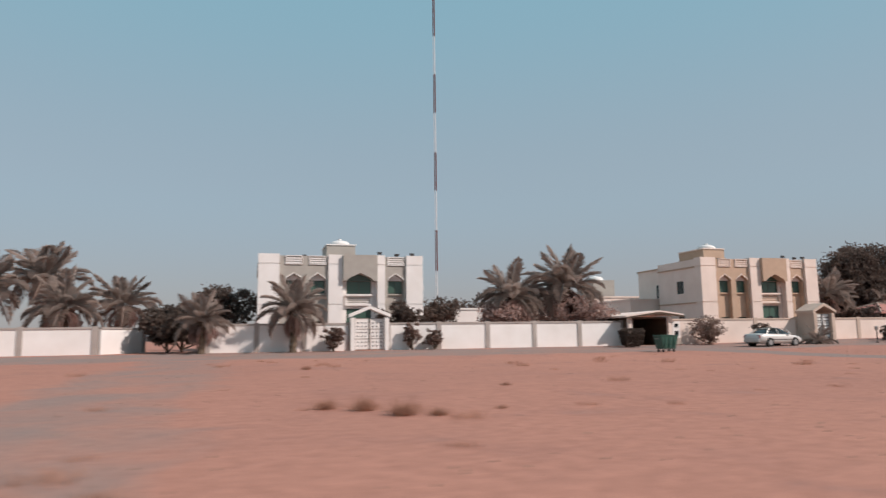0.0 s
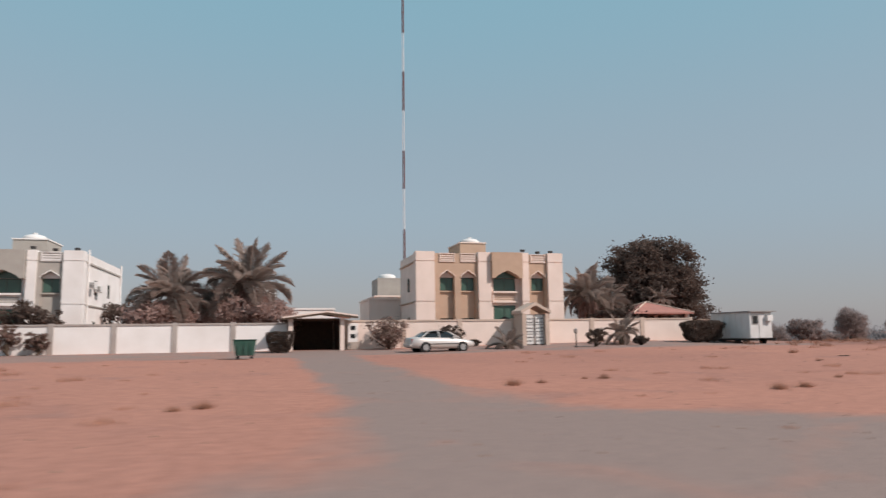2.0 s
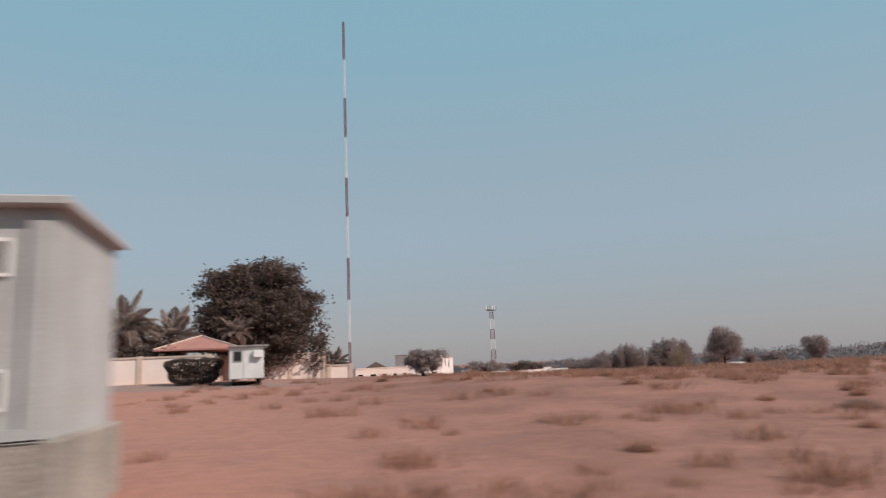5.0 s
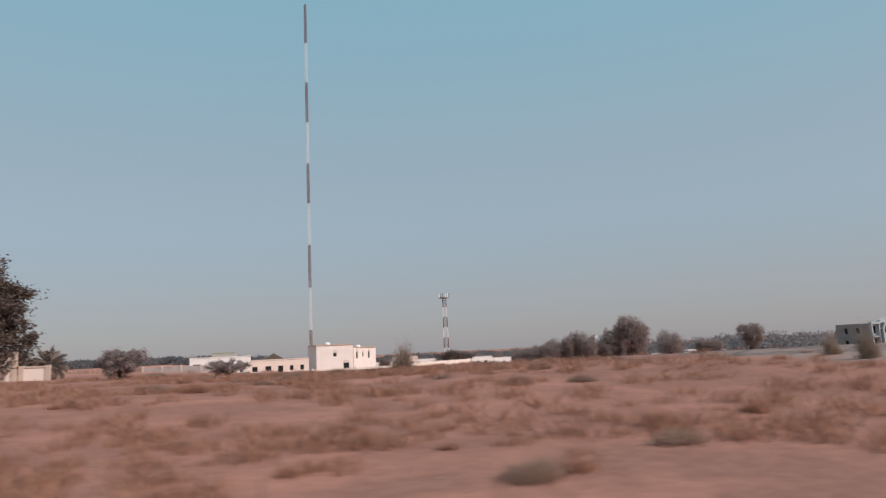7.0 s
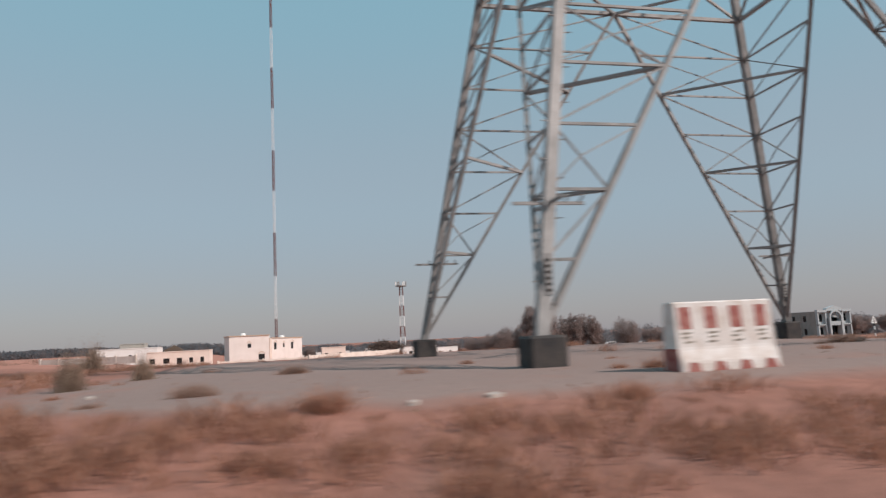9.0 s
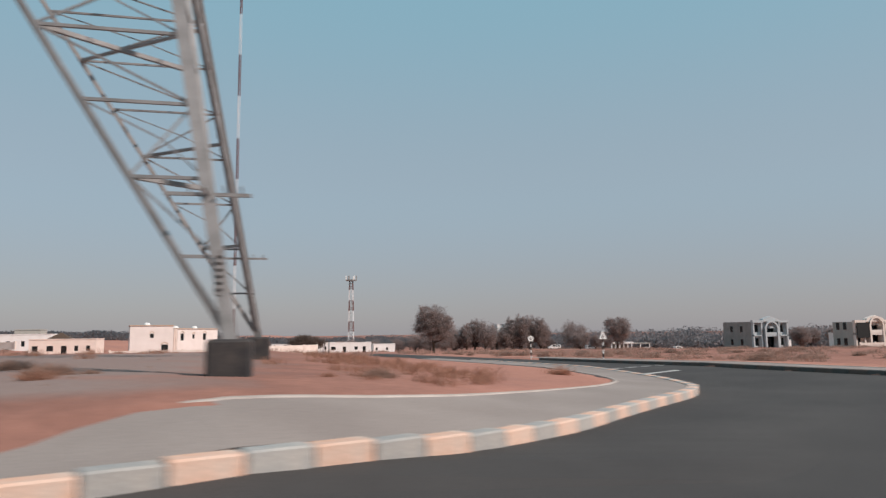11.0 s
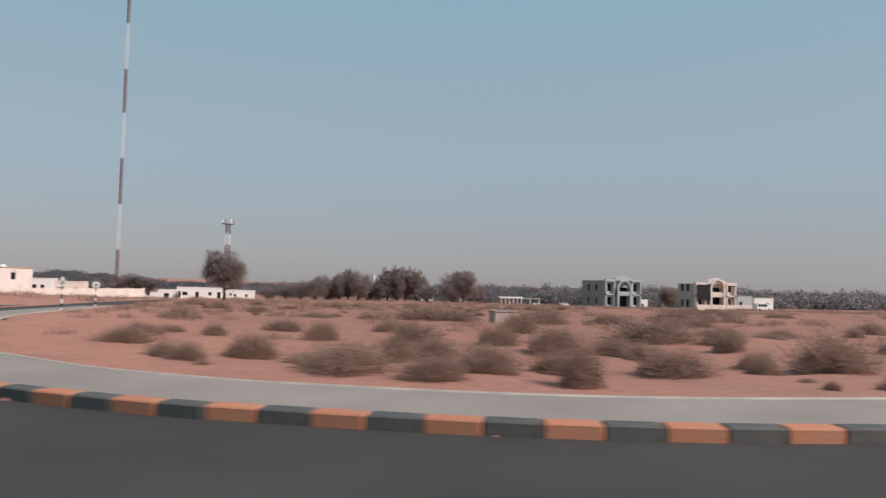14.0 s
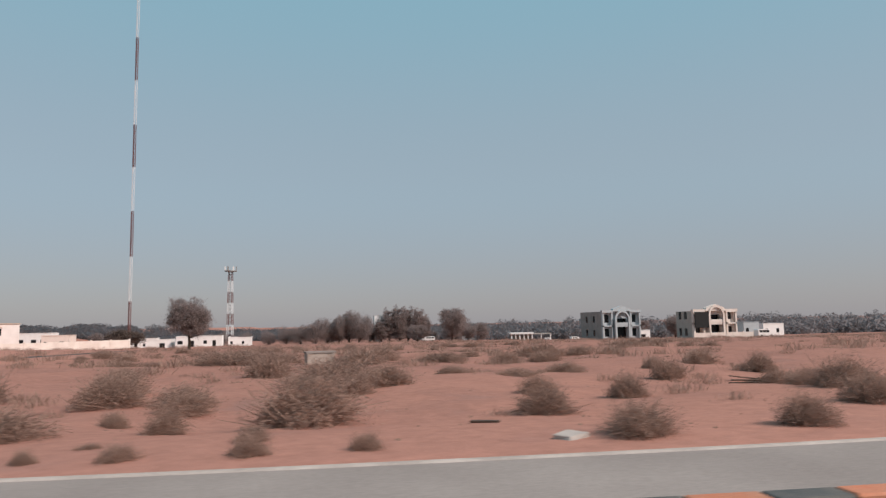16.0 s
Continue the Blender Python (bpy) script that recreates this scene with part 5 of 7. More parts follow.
# ======== far houses and plots ========
def arched_villa(x, y, z, w, d, h, wall, front, label, yaw=0, dark_panel=False, tall=1.0):
    """A two-storey villa with an arched portico between two wings."""
    v = place("villa", pose(x, y, z, 0, 0, yaw) @ Matrix.Diagonal((1, 1, tall, 1)), label, "house", "distant villas")
    bm = bmesh.new()
    box(bm, 0, 0.3, 0, 0.3, 0, h)
    box(bm, 0, 0.3, 0.3, d, 0, h)
    box(bm, w - 0.3, w, 0, d, 0, h)
    box(bm, 0.3, w - 0.3, d - 0.3, d, 0, h)
    box(bm, 0.3, w - 0.3, 0.6, d - 0.3, h - 0.6, h - 0.35)
    part("wall", bm, wall, v)
    bm = bmesh.new()
    holes = []
    for a in (0.9, w - 2.3):
        for zz in (0.9, 4.4):
            holes.append((a, a + 1.4, zz, zz + 2.0))
    c = w / 2
    holes.append((c - 1.7, c + 1.7, 0.2, 5.4))
    pierced(bm, 0.3, w - 0.3, 0, h, 0.0, 0.35, holes)
    part("front_wall", bm, front, v)
    for a, b, e, f in holes:
        bm = bmesh.new()
        box(bm, a, b, 0.9 if b - a > 3 else 0.3, 1.0 if b - a > 3 else 0.34, e, f)
        part("window", bm, DARK_GLASS, v)
    for a in (0.0, w - 3.0):
        bm = bmesh.new()
        for b in (a, a + 2.6):
            box(bm, b, b + 0.4, -0.8, 0.0, 0, h - 0.3)
        box(bm, a - 0.15, a + 3.15, -0.95, 0.0, h - 0.3, h + 0.35)
        box(bm, a, a + 3.0, -0.8, 0.0, 3.4, 3.7)
        part("wing_porch", bm, front, v)
    # arch and pediment
    bm = bmesh.new()
    for b in (c - 2.2, c + 1.7):
        box(bm, b, b + 0.5, -1.4, 0.0, 0, 5.2)
    n = 12
    arc = [(c + 1.75 * math.cos(k * math.pi / n), 5.2 + 1.75 * math.sin(k * math.pi / n)) for k in range(n + 1)]
    out = [(c + 2.2 * math.cos(k * math.pi / n), 5.2 + 2.2 * math.sin(k * math.pi / n)) for k in range(n + 1)]
    for k in range(n):
        prism(bm, [arc[k], out[k], out[k + 1], arc[k + 1]], -1.4, -0.9)
    part("arch", bm, front, v)
    bm = bmesh.new()
    prism(bm, [(c - 2.9, h), (c + 2.9, h), (c + 2.4, h + 0.7), (c, h + 1.4), (c - 2.4, h + 0.7)], -1.0, 0.35)
    part("pediment", bm, front, v)
    bm = bmesh.new()
    box(bm, c - 1.6, c + 1.6, -1.2, 0.0, 3.3, 3.6)
    box(bm, c - 1.6, c + 1.6, -1.25, -1.15, 3.6, 4.4)
    part("balcony", bm, front, v)
    for yy in (d * 0.3, d * 0.65):
        for zz in (1.0, 4.5):
            bm = bmesh.new()
            box(bm, -0.02, 0.1, yy, yy + 1.1, zz, zz + 1.6)
            part("side_window", bm, DARK_GLASS, v)
    if dark_panel:
        bm = bmesh.new()
        box(bm, 0.1, 4.4, -1.3, -1.1, 2.7, 6.0)
        part("dark_screen", bm, RUBBER, v, "large dark screen on the front")
    return v


def on_ground(x, y):
    return float(lie(x, y))


arched_villa(254.4, 168.0, on_ground(255, 172) + 0.2, 11.2, 12.6, 7.2, BARE_BLOCK, PALE_BLUE, "unfinished grey villa with a pale arched portico", tall=1.06)
arched_villa(267.0, 146.0, on_ground(270, 150) - 0.3, 12.0, 6.5, 6.2, GREY_RENDER, WALL_PINK, "pale villa with an arched portico and a dark screen", dark_panel=True, tall=1.14)

# the white villa behind the scrub, in two blocks
def cube_house(x, y, z, yaw, w, d, h, label, wins, small=False):
    v = place("villa", pose(x, y, z, 0, 0, yaw), label, "house", "distant villas")
    bm = bmesh.new()
    pierced(bm, 0, w, 0, h, 0, 0.3, wins)
    box(bm, 0, 0.3, 0.3, d, 0, h)
    box(bm, w - 0.3, w, 0.3, d, 0, h)
    box(bm, 0.3, w - 0.3, d - 0.3, d, 0, h)
    part("wall", bm, VILLA_PINK, v)
    bm = bmesh.new()
    box(bm, 0.3, w - 0.3, 0.3, d - 0.3, h - 0.5, h - 0.3)
    part("roof", bm, GREY_RENDER, v)
    bm = bmesh.new()
    box(bm, -0.15, w + 0.15, -0.15, 0.3, h, h + 0.18)
    box(bm, -0.15, 0.3, 0.3, d, h, h + 0.18)
    box(bm, w - 0.3, w + 0.15, 0.3, d, h, h + 0.18)
    part("coping", bm, BEIGE_RENDER, v)
    for a, b, e, f in wins:
        bm = bmesh.new()
        box(bm, a, b, 0.14, 0.18, e, f)
        win = part("window", bm, DARK_GLASS, v)
        bm = bmesh.new()
        hood(bm, a - 0.1, b + 0.1, f, f + 0.45, -0.06, 0.05, 0.15)
        part("window_head", bm, BEIGE_RENDER, v)
    return v


zh = on_ground(103, 168)
cube_house(95.3, 160.9, zh, 13.5, 8.8, 7.0, 7.0, "white two-storey villa block with a flat roof", [(4.0, 4.8, 4.4, 5.3), (6.4, 7.8, 1.4, 2.9)])
cube_house(104.4, 165.4, zh, 65.5, 17.2, 7.0, 6.3, "lower white villa wing with arched windows", [(1.2, 2.6, 3.7, 5.3), (6.0, 7.0, 4.1, 5.1), (10.5, 12.0, 3.7, 5.3)])
for k in range(2):
    bm = bmesh.new()
    tube(bm, [(104.05 + 0.2 * k, 163.5 + 0.9 * k, zh), (104.05 + 0.2 * k, 163.5 + 0.9 * k, zh + 6.3)], [0.16, 0.16], 10)
    part("column", bm, CREAM_PAINT, place("porch_column", pose(0, 0, 0), "pale porch column between two villa blocks", "column", "porch columns"))
for k, (dx, dy) in enumerate(((98.0, 164.5), (103.2, 170), (106.5, 177))):
    t = place("water_tank", pose(dx, dy, zh + (6.6 if k < 1 else 5.9)), "white plastic water tank on the villa roof", "water tank", "roof tanks")
    bm = bmesh.new()
    tube(bm, [(0, 0, 0), (0, 0, 0.8), (0, 0, 1.1), (0, 0, 1.2)], [0.7, 0.72, 0.5, 0.1], 14)
    part("tank_body", bm, TANK_WHITE, t, smooth=True)


def plot_wall(a, b, h, material, label):
    w = place("plot_wall", pose(a[0], a[1], on_ground(*a) - 0.4, 0, 0, math.degrees(math.atan2(b[1] - a[1], b[0] - a[0]))), label, "wall", "plot walls")
    length = math.dist(a, b)
    n = max(1, round(length / 5))
    for k in range(n):
        bm = bmesh.new()
        box(bm, k * length / n + 0.2, (k + 1) * length / n - 0.2, -0.1, 0.1, 0, h + 0.4)
        part("panel", bm, material, w)
    for k in range(n + 1):
        bm = bmesh.new()
        box(bm, k * length / n - 0.2, k * length / n + 0.2, -0.16, 0.16, 0, h + 0.6)
        part("post", bm, material, w)


plot_wall((94, 149.8), (112, 152), 1.0, WALL_PINK, "pale garden wall with posts round a villa")
plot_wall((112.5, 152.4), (136, 178), 1.6, WALL_PINK, "pale garden wall with posts round a villa")
plot_wall((60, 152), (80, 140.5), 0.9, WALL_PINK, "pale garden wall with posts before low houses")
plot_wall((264.5, 141.5), (282, 141.5), 1.4, WALL_PINK, "low pale wall before a villa")

# low white buildings spread over the plain
def low_house(x, y, w, h, d=8.0, material=None, label="low white building on the plain", wins=2, red=False):
    z = on_ground(x + w / 2, y)
    n = max(1, wins)
    pick = random.Random(int(x * 7 + y))
    ops = []
    for k in range(wins):
        a = (k + pick.uniform(0.12, 0.4)) * w / n
        wide = min(pick.choice((0.7, 1.0, 1.5)), w / n * 0.5)
        low = h * (0.36 if pick.random() < 0.75 else 0.08)
        ops.append((a, a + wide, low, h * 0.7))
    b = plain_building(x, x + w, y, y + d, z - 0.3, z + h, material or WHITE_PAINT, label, ops)
    if red:
        bm = bmesh.new()
        lo = [bm.verts.new(p) for p in ((w * 0.2, d * 0.2, h + 0.3), (w * 0.6, d * 0.2, h + 0.3), (w * 0.6, d * 0.8, h + 0.3), (w * 0.2, d * 0.8, h + 0.3))]
        ap = bm.verts.new((w * 0.4, d * 0.5, h + 1.7))
        for k in range(4):
            bm.faces.new((lo[k], lo[(k + 1) % 4], ap))
        bm.faces.new(lo[::-1])
        part("hipped_roof", bm, WOOD_DARK, b, "brown hipped roof")


low_house(81.4, 143.2, 11.6, 2.9, d=6, red=True, label="low pale bungalow with a brown hipped roof", wins=5, material=CREAM_PAINT)
low_house(68.2, 158.5, 12.4, 3.3, d=7, wins=4, label="low white house with a flat roof and dark windows")
low_house(72.5, 161.5, 5.0, 4.4, d=4, wins=1, material=GREY_RENDER, label="small grey upper room behind a low house")
low_house(116.5, 180, 6.0, 3.6, d=6, wins=2, material=CREAM_PAINT, label="small cream annex beside the white villa")
low_house(137, 262, 16, 3.6, wins=4)
low_house(154, 262, 5, 3.0, wins=1)
low_house(118, 258, 12, 3.0, wins=3)
low_house(89, 236, 14, 5.2, wins=4, label="white two-storey house far off")
low_house(106, 262, 9, 2.8, wins=2)
low_house(128, 300, 22, 3.0, wins=5, label="long low white shed on the plain")
low_house(131, 220, 9, 2.4, wins=2, label="low white house beyond the umbrella tree")
low_house(141.5, 218, 13, 3.0, wins=4, label="long white shed on the plain")
low_house(156, 224, 7, 2.6, wins=2)
low_house(283, 165, 7, 4.2, d=7, wins=2, label="small white building beside the villa")
low_house(296, 165, 5, 4.0, d=6, wins=1, material=PALE_BLUE, label="small pale house frame")
low_house(308, 172, 7, 3.6, d=6, wins=2)
low_house(265.5, 176, 8, 2.6, d=6, wins=2, label="low white annex beside the villa")
low_house(205.0, 246.5, 2.8, 9.4, d=3, wins=1, label="narrow white building rising over the trees")

van = place("van", pose(279.2, 139.0, on_ground(280, 139), 0, 0, 0), "small white van parked before a villa", "van")
bm = bmesh.new()
prism(bm, [(0.0, 0.35), (4.4, 0.35), (4.4, 1.0), (3.7, 1.15), (3.1, 1.85), (0.15, 1.9), (0.0, 1.7)], -0.85, 0.85)
rounded(bm, 0.06, 2)
part("body", bm, WHITE_PAINT, van)
for x0, x1 in ((0.3, 1.1), (1.25, 2.1), (2.2, 2.95)):
    for s in (-1, 1):
        bm = bmesh.new()
        box(bm, x0, x1, s * 0.862 - 0.008, s * 0.862 + 0.008, 1.15, 1.7)
        part("side_window", bm, DARK_GLASS, van)
for x in (0.85, 3.55):
    for s in (-1, 1):
        bm = bmesh.new()
        tube(bm, [(x, s * 0.88, 0.33), (x, s * 0.68, 0.33)], [0.33, 0.33], 16)
        part("wheel", bm, RUBBER, van)

for x, y, turn in ((233.9, 232.2, 8), (223.5, 231.0, 172), (291.0, 268.0, 15)):
    c = copy_thing(van, pose(x, y, on_ground(x, y) - 0.05, 0, 0, turn))
    c.name = "car"
    c.scale = (1.0, 1.0, 0.85)
    tagged(c, "white car parked far off on the open plain", "car", "cars on the plain")


def colonnade(x, y, z, w, h, d, bays):
    """An open hall: a flat roof on square columns before a dim back wall."""
    c = place("open_hall", pose(x, y, z, 0, 0, -12), "low white open hall with a row of square columns", "hall")
    bm = bmesh.new()
    box(bm, -0.4, w + 0.4, -0.4, d, h - 0.75, h)
    part("roof", bm, WHITE_PAINT, c)
    bm = bmesh.new()
    box(bm, 0, w, d - 0.3, d, 0, h - 0.75)
    part("back_wall", bm, GREY_RENDER, c)
    bm = bmesh.new()
    box(bm, -0.2, w + 0.2, -0.2, d - 0.3, -0.6, 0.12)
    part("floor_slab", bm, CONCRETE, c)
    for k in range(bays + 1):
        bm = bmesh.new()
        box(bm, k * (w - 0.45) / bays, k * (w - 0.45) / bays + 0.45, 0, 0.45, 0.12, h - 0.75)
        part("column", bm, WHITE_PAINT, c)
    bm = bmesh.new()
    box(bm, w + 0.4, w + 8.5, 0.6, d, h - 0.9, h - 0.5)
    part("canopy", bm, GREY_RENDER, c)
    for a in (w + 3.8, w + 8.0):
        bm = bmesh.new()
        box(bm, a, a + 0.35, 0.8, 1.15, -0.3, h - 0.9)
        part("canopy_post", bm, WHITE_PAINT, c)
    bm = bmesh.new()
    box(bm, w + 5.6, w + 8.6, 1.6, 4.0, -0.3, 1.5)
    part("low_store", bm, WHITE_PAINT, c)


colonnade(272.6, 290.3, on_ground(276, 289), 9.6, 4.0, 6.0, 5)

# concrete block in the sand
blk = place("concrete_block", pose(171.1, 34.7, on_ground(171.1, 34.7), 0, 0, 8), "pale concrete block half sunk in the sand", "concrete block")
bm = bmesh.new()
box(bm, -0.7, 0.7, -0.35, 0.35, -0.3, 0.62)
rounded(bm, 0.03, 1)
part("block", bm, CONCRETE, blk)
bm = bmesh.new()
box(bm, -0.74, 0.74, -0.39, 0.39, 0.62, 0.70)
part("cap", bm, PAVING, blk)


# road signs on banded posts
def sign(x, y, kind):
    z = on_ground(x, y)
    s = place("road_sign", pose(x, y, z, 0, 0, 8) @ Matrix.Diagonal((0.8, 0.8, 0.8, 1)), "road sign on a black and white banded post", "road sign", "junction signs")
    for k in range(6):
        bm = bmesh.new()
        tube(bm, [(0, 0, k * 0.3 - (0.2 if k == 0 else 0)), (0, 0, k * 0.3 + 0.3)], [0.055, 0.055], 8)
        part("post_band", bm, BLACK_PAINT if k % 2 else TANK_WHITE, s)
    bm = bmesh.new()
    if kind == "give":
        prism(bm, [(-0.36, 1.75), (0.36, 1.75), (0.0, 2.4)], -0.02, 0.02)
    else:
        prism(bm, [(0.3 * math.cos(k * math.tau / 16), 2.0 + 0.3 * math.sin(k * math.tau / 16)) for k in range(16)], -0.02, 0.02)
    plate = part("sign_plate", bm, TANK_WHITE, s)
    bm = bmesh.new()
    if kind == "give":
        prism(bm, [(-0.2, 1.85), (0.2, 1.85), (0.0, 2.2)], -0.028, -0.021)
    else:
        prism(bm, [(0.16 * math.cos(k * math.tau / 12), 2.0 + 0.16 * math.sin(k * math.tau / 12)) for k in range(12)], -0.028, -0.021)
    part("plain_symbol", bm, STEEL, plate)


sign(148.3, 40.4, "give")
sign(147.8, 52.4, "round")

# painted lines at the mouth of the side road
for (ax, ay), (bx, by), n in (((141.8, 27.4), (146.9, 30.2), 5), ((142.1, 24.0), (144.5, 25.4), 1)):
    for k in range(n):
        f0, f1 = k / n, (k + (0.6 if n > 1 else 1.0)) / n
        p, q = (ax + (bx - ax) * f0, ay + (by - ay) * f0), (ax + (bx - ax) * f1, ay + (by - ay) * f1)
        bm = bmesh.new()
        v = []
        for (x, y) in (p, q, (q[0], q[1] + 0.4), (p[0], p[1] + 0.4)):
            v.append(bm.verts.new((x, y, on_ground(x, y) + 0.012)))
        bm.faces.new(v)
        ob = new("road_marking", mesh_of("road_marking", bm, LINE_PAINT))
        tagged(ob, "worn white stripe painted on the asphalt", "road marking", kind="structure")


# ======== plants ========
def frond_mesh(name, length, droop, seed, material):
    """One feather leaf along +x: a bent rib with two rows of narrow leaflets."""
    rng = np.random.default_rng(seed)
    n = 26
    s = np.linspace(0, 1, n)
    ribx, ribz = length * (s - 0.18 * droop * s ** 2.2), length * (0.30 * s - 0.62 * droop * s ** 2.1)
    rib = np.stack([ribx, np.zeros(n), ribz], 1)
    out = []
    for k in range(n - 1):
        a, b = rib[k], rib[k + 1]
        w = 0.045 * (1 - s[k]) + 0.008
        out.append([a + (0, -w, 0), b + (0, -w, 0), b + (0, w, 0), a + (0, w, 0)])
        if k < 3:
            continue
        ll = length * 0.23 * math.sin(math.pi * min(1, 0.12 + s[k] * 0.95)) ** 0.7 + 0.06
        for side in (-1, 1):
            for j in (0.0, 0.2, 0.4, 0.6, 0.8):
                p = a + (b - a) * j
                d = np.array([0.62 + 0.25 * s[k], side * 0.85, 0.32 - 0.5 * s[k]]) + rng.normal(0, 0.15, 3)
                d /= np.linalg.norm(d)
                wdt = np.array([0.021, 0, 0.016]) * (length / 2.4)
                tip = p + d * ll * rng.uniform(0.8, 1.15) - np.array([0, 0, 0.10 * ll])
                m = (p + tip) / 2 + (0, 0, 0.04 * ll)
                out.append([p - wdt, m - wdt * 1.3, tip, m + wdt * 1.3])
    return quads(name, out, material)


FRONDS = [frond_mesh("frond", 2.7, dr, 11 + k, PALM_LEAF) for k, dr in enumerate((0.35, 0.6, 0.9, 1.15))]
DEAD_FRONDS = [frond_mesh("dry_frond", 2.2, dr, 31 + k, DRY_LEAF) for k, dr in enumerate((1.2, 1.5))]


def palm(x, y, z, height, spread, seed, label="date palm with grey-green feather leaves by the wall", count=26, dead=10):
    rng = np.random.default_rng(seed)
    p = place("palm_tree", pose(x, y, min(z, on_ground(x, y))), label, "palm tree", "date palms")
    bm = bmesh.new()
    pts, rad = [], []
    lean = rng.normal(0, 0.05, 2)
    steps = max(4, int(height * 5))
    for k in range(steps + 1):
        h = height * k / steps
        pts.append((lean[0] * h, lean[1] * h, h - 0.15))
        rad.append((0.24 - 0.05 * h / max(height, 1)) * (1.12 if k % 2 else 0.95) + (0.1 if k == steps else 0))
    tube(bm, pts, rad, 9)
    part("trunk", bm, PALM_BARK, p)
    top = Vector(pts[-1])
    sc = spread / 2.7
    for k in range(count):
        f = k / count
        el = 80 - 84 * f ** 0.7 + rng.normal(0, 6)
        az = k * 137.5 + rng.normal(0, 9)
        ob = new("frond", FRONDS[min(3, int(f * 3.2 + rng.uniform(0, 0.9)))])
        ob.parent = p
        s = sc * rng.uniform(0.85, 1.12)
        ob.matrix_basis = Matrix.Translation(top) @ pose(0, 0, 0, 0, 0, az) @ pose(0, 0, 0, rng.normal(0, 14), -el + 14, 0) @ Matrix.Diagonal((s, s, s, 1))
    for k in range(dead):
        ob = new("dry_frond", DEAD_FRONDS[k % 2])
        ob.parent = p
        s = sc * rng.uniform(0.7, 0.95)
        ob.matrix_basis = Matrix.Translation(top - Vector((0, 0, 0.15))) @ pose(0, 0, 0, 0, 0, k * 137.5 + 40) @ pose(0, 0, 0, 0, 24 + rng.uniform(-6, 46), 0) @ Matrix.Diagonal((s, s, s, 1))
    return p


palm(7.3, 46.0, 0.75, 2.8, 2.8, 1, dead=8)
palm(1.7, 46.2, 0.75, 2.2, 2.2, 2, dead=12)
palm(23.4, 50.3, 0.8, 3.9, 3.4, 3, dead=16)
palm(29.0, 50.5, 0.8, 4.7, 4.0, 4, dead=18)
palm(27.0, 53.5, 0.8, 3.2, 3.2, 41, dead=14)
palm(-10.0, 58.0, 0.8, 5.6, 3.6, 5, dead=16)
palm(-13.0, 54.0, 0.8, 4.6, 3.4, 51, dead=16)
palm(-5.0, 57.0, 0.8, 3.6, 3.2, 6, dead=14)
palm(-7.5, 52.5, 0.8, 3.2, 3.0, 61, dead=14)
palm(55.8, 52.0, 0.95, 4.0, 3.0, 7, dead=16)
palm(58.8, 54.5, 0.95, 3.4, 2.9, 8, dead=14)
palm(54.25, 43.6, 0.95, 0.9, 1.7, 9, "short date palm before the boundary wall", count=18, dead=4)
palm(45.45, 42.7, 0.95, 0.35, 1.6, 10, "low young palm with arching leaves at the gate", count=17, dead=1)
palm(63.2, 52.8, 0.95, 3.6, 1.7, 12, "small brown palm beside the big tree", count=26, dead=14)
palm(70.6, 58.0, 0.95, 1.0, 1.7, 13, "spreading brown palm behind the low wall", count=50, dead=12)


def tree(x, y, z, height, rad, seed, leaf, label, clumps=120, per=40, size=0.16, low=0.35, squash=0.75, group="", category="tree", tall=1.0, fuzz=0.085):
    """A tree: a tapered trunk, limbs, and a crown of many small leaves in uneven clumps."""
    rng = np.random.default_rng(seed)
    t = place("tree", pose(x, y, z), label, category, group)
    base = height * low
    ch = height - base
    bm = bmesh.new()
    r = max(0.1, height * 0.028)
    tube(bm, [(0, 0, -0.3), (0.03 * height * rng.normal() * 0.3, 0, base * 0.5), (0.02 * height * rng.normal(), 0, base), (0, 0, base + ch * 0.4)], [r * 1.5, r, r * 0.8, r * 0.35], 8)
    part("trunk", bm, BARK, t)
    cents = []
    lobes = [(rng.normal(0, 0.38, 2) * rad, base + ch * rng.uniform(0.32, 0.72), rng.uniform(0.42, 0.7)) for _ in range(9)]
    lobes.append((np.zeros(2), base + ch * 0.5, 0.8))
    while len(cents) < clumps:
        c, cz, q = lobes[rng.integers(len(lobes))]
        d = rng.normal(size=3)
        d /= np.linalg.norm(d)
        rr = rng.uniform(0.55, 1.0) ** 0.6
        pt = np.array([c[0] + d[0] * rad * q * rr, c[1] + d[1] * rad * q * rr, cz + d[2] * ch * 0.5 * q * rr * squash * tall])
        if pt[2] < base * 0.75 or math.hypot(pt[0], pt[1]) > rad * 1.05:
            continue
        cents.append(pt)
    cents = np.array(cents)
    for k in range(7):
        bm = bmesh.new()
        tip = cents[rng.integers(len(cents))] * 0.85
        midp = (Vector((0, 0, base * 0.9)) + Vector(tip)) / 2 + Vector((0, 0, -0.05 * height))
        tube(bm, [(0, 0, base * 0.85), midp, tip], [r * 0.55, r * 0.35, r * 0.1], 6)
        part("limb", bm, BARK, t)
    pts = np.repeat(cents, per, 0) + rng.normal(0, 1, (len(cents) * per, 3)) * np.array([1, 1, 0.7]) * rad * fuzz
    ob = new("crown", quads("crown", leaf_quads(pts, size, rng, 0.2), leaf))
    ob.parent = t
    return t


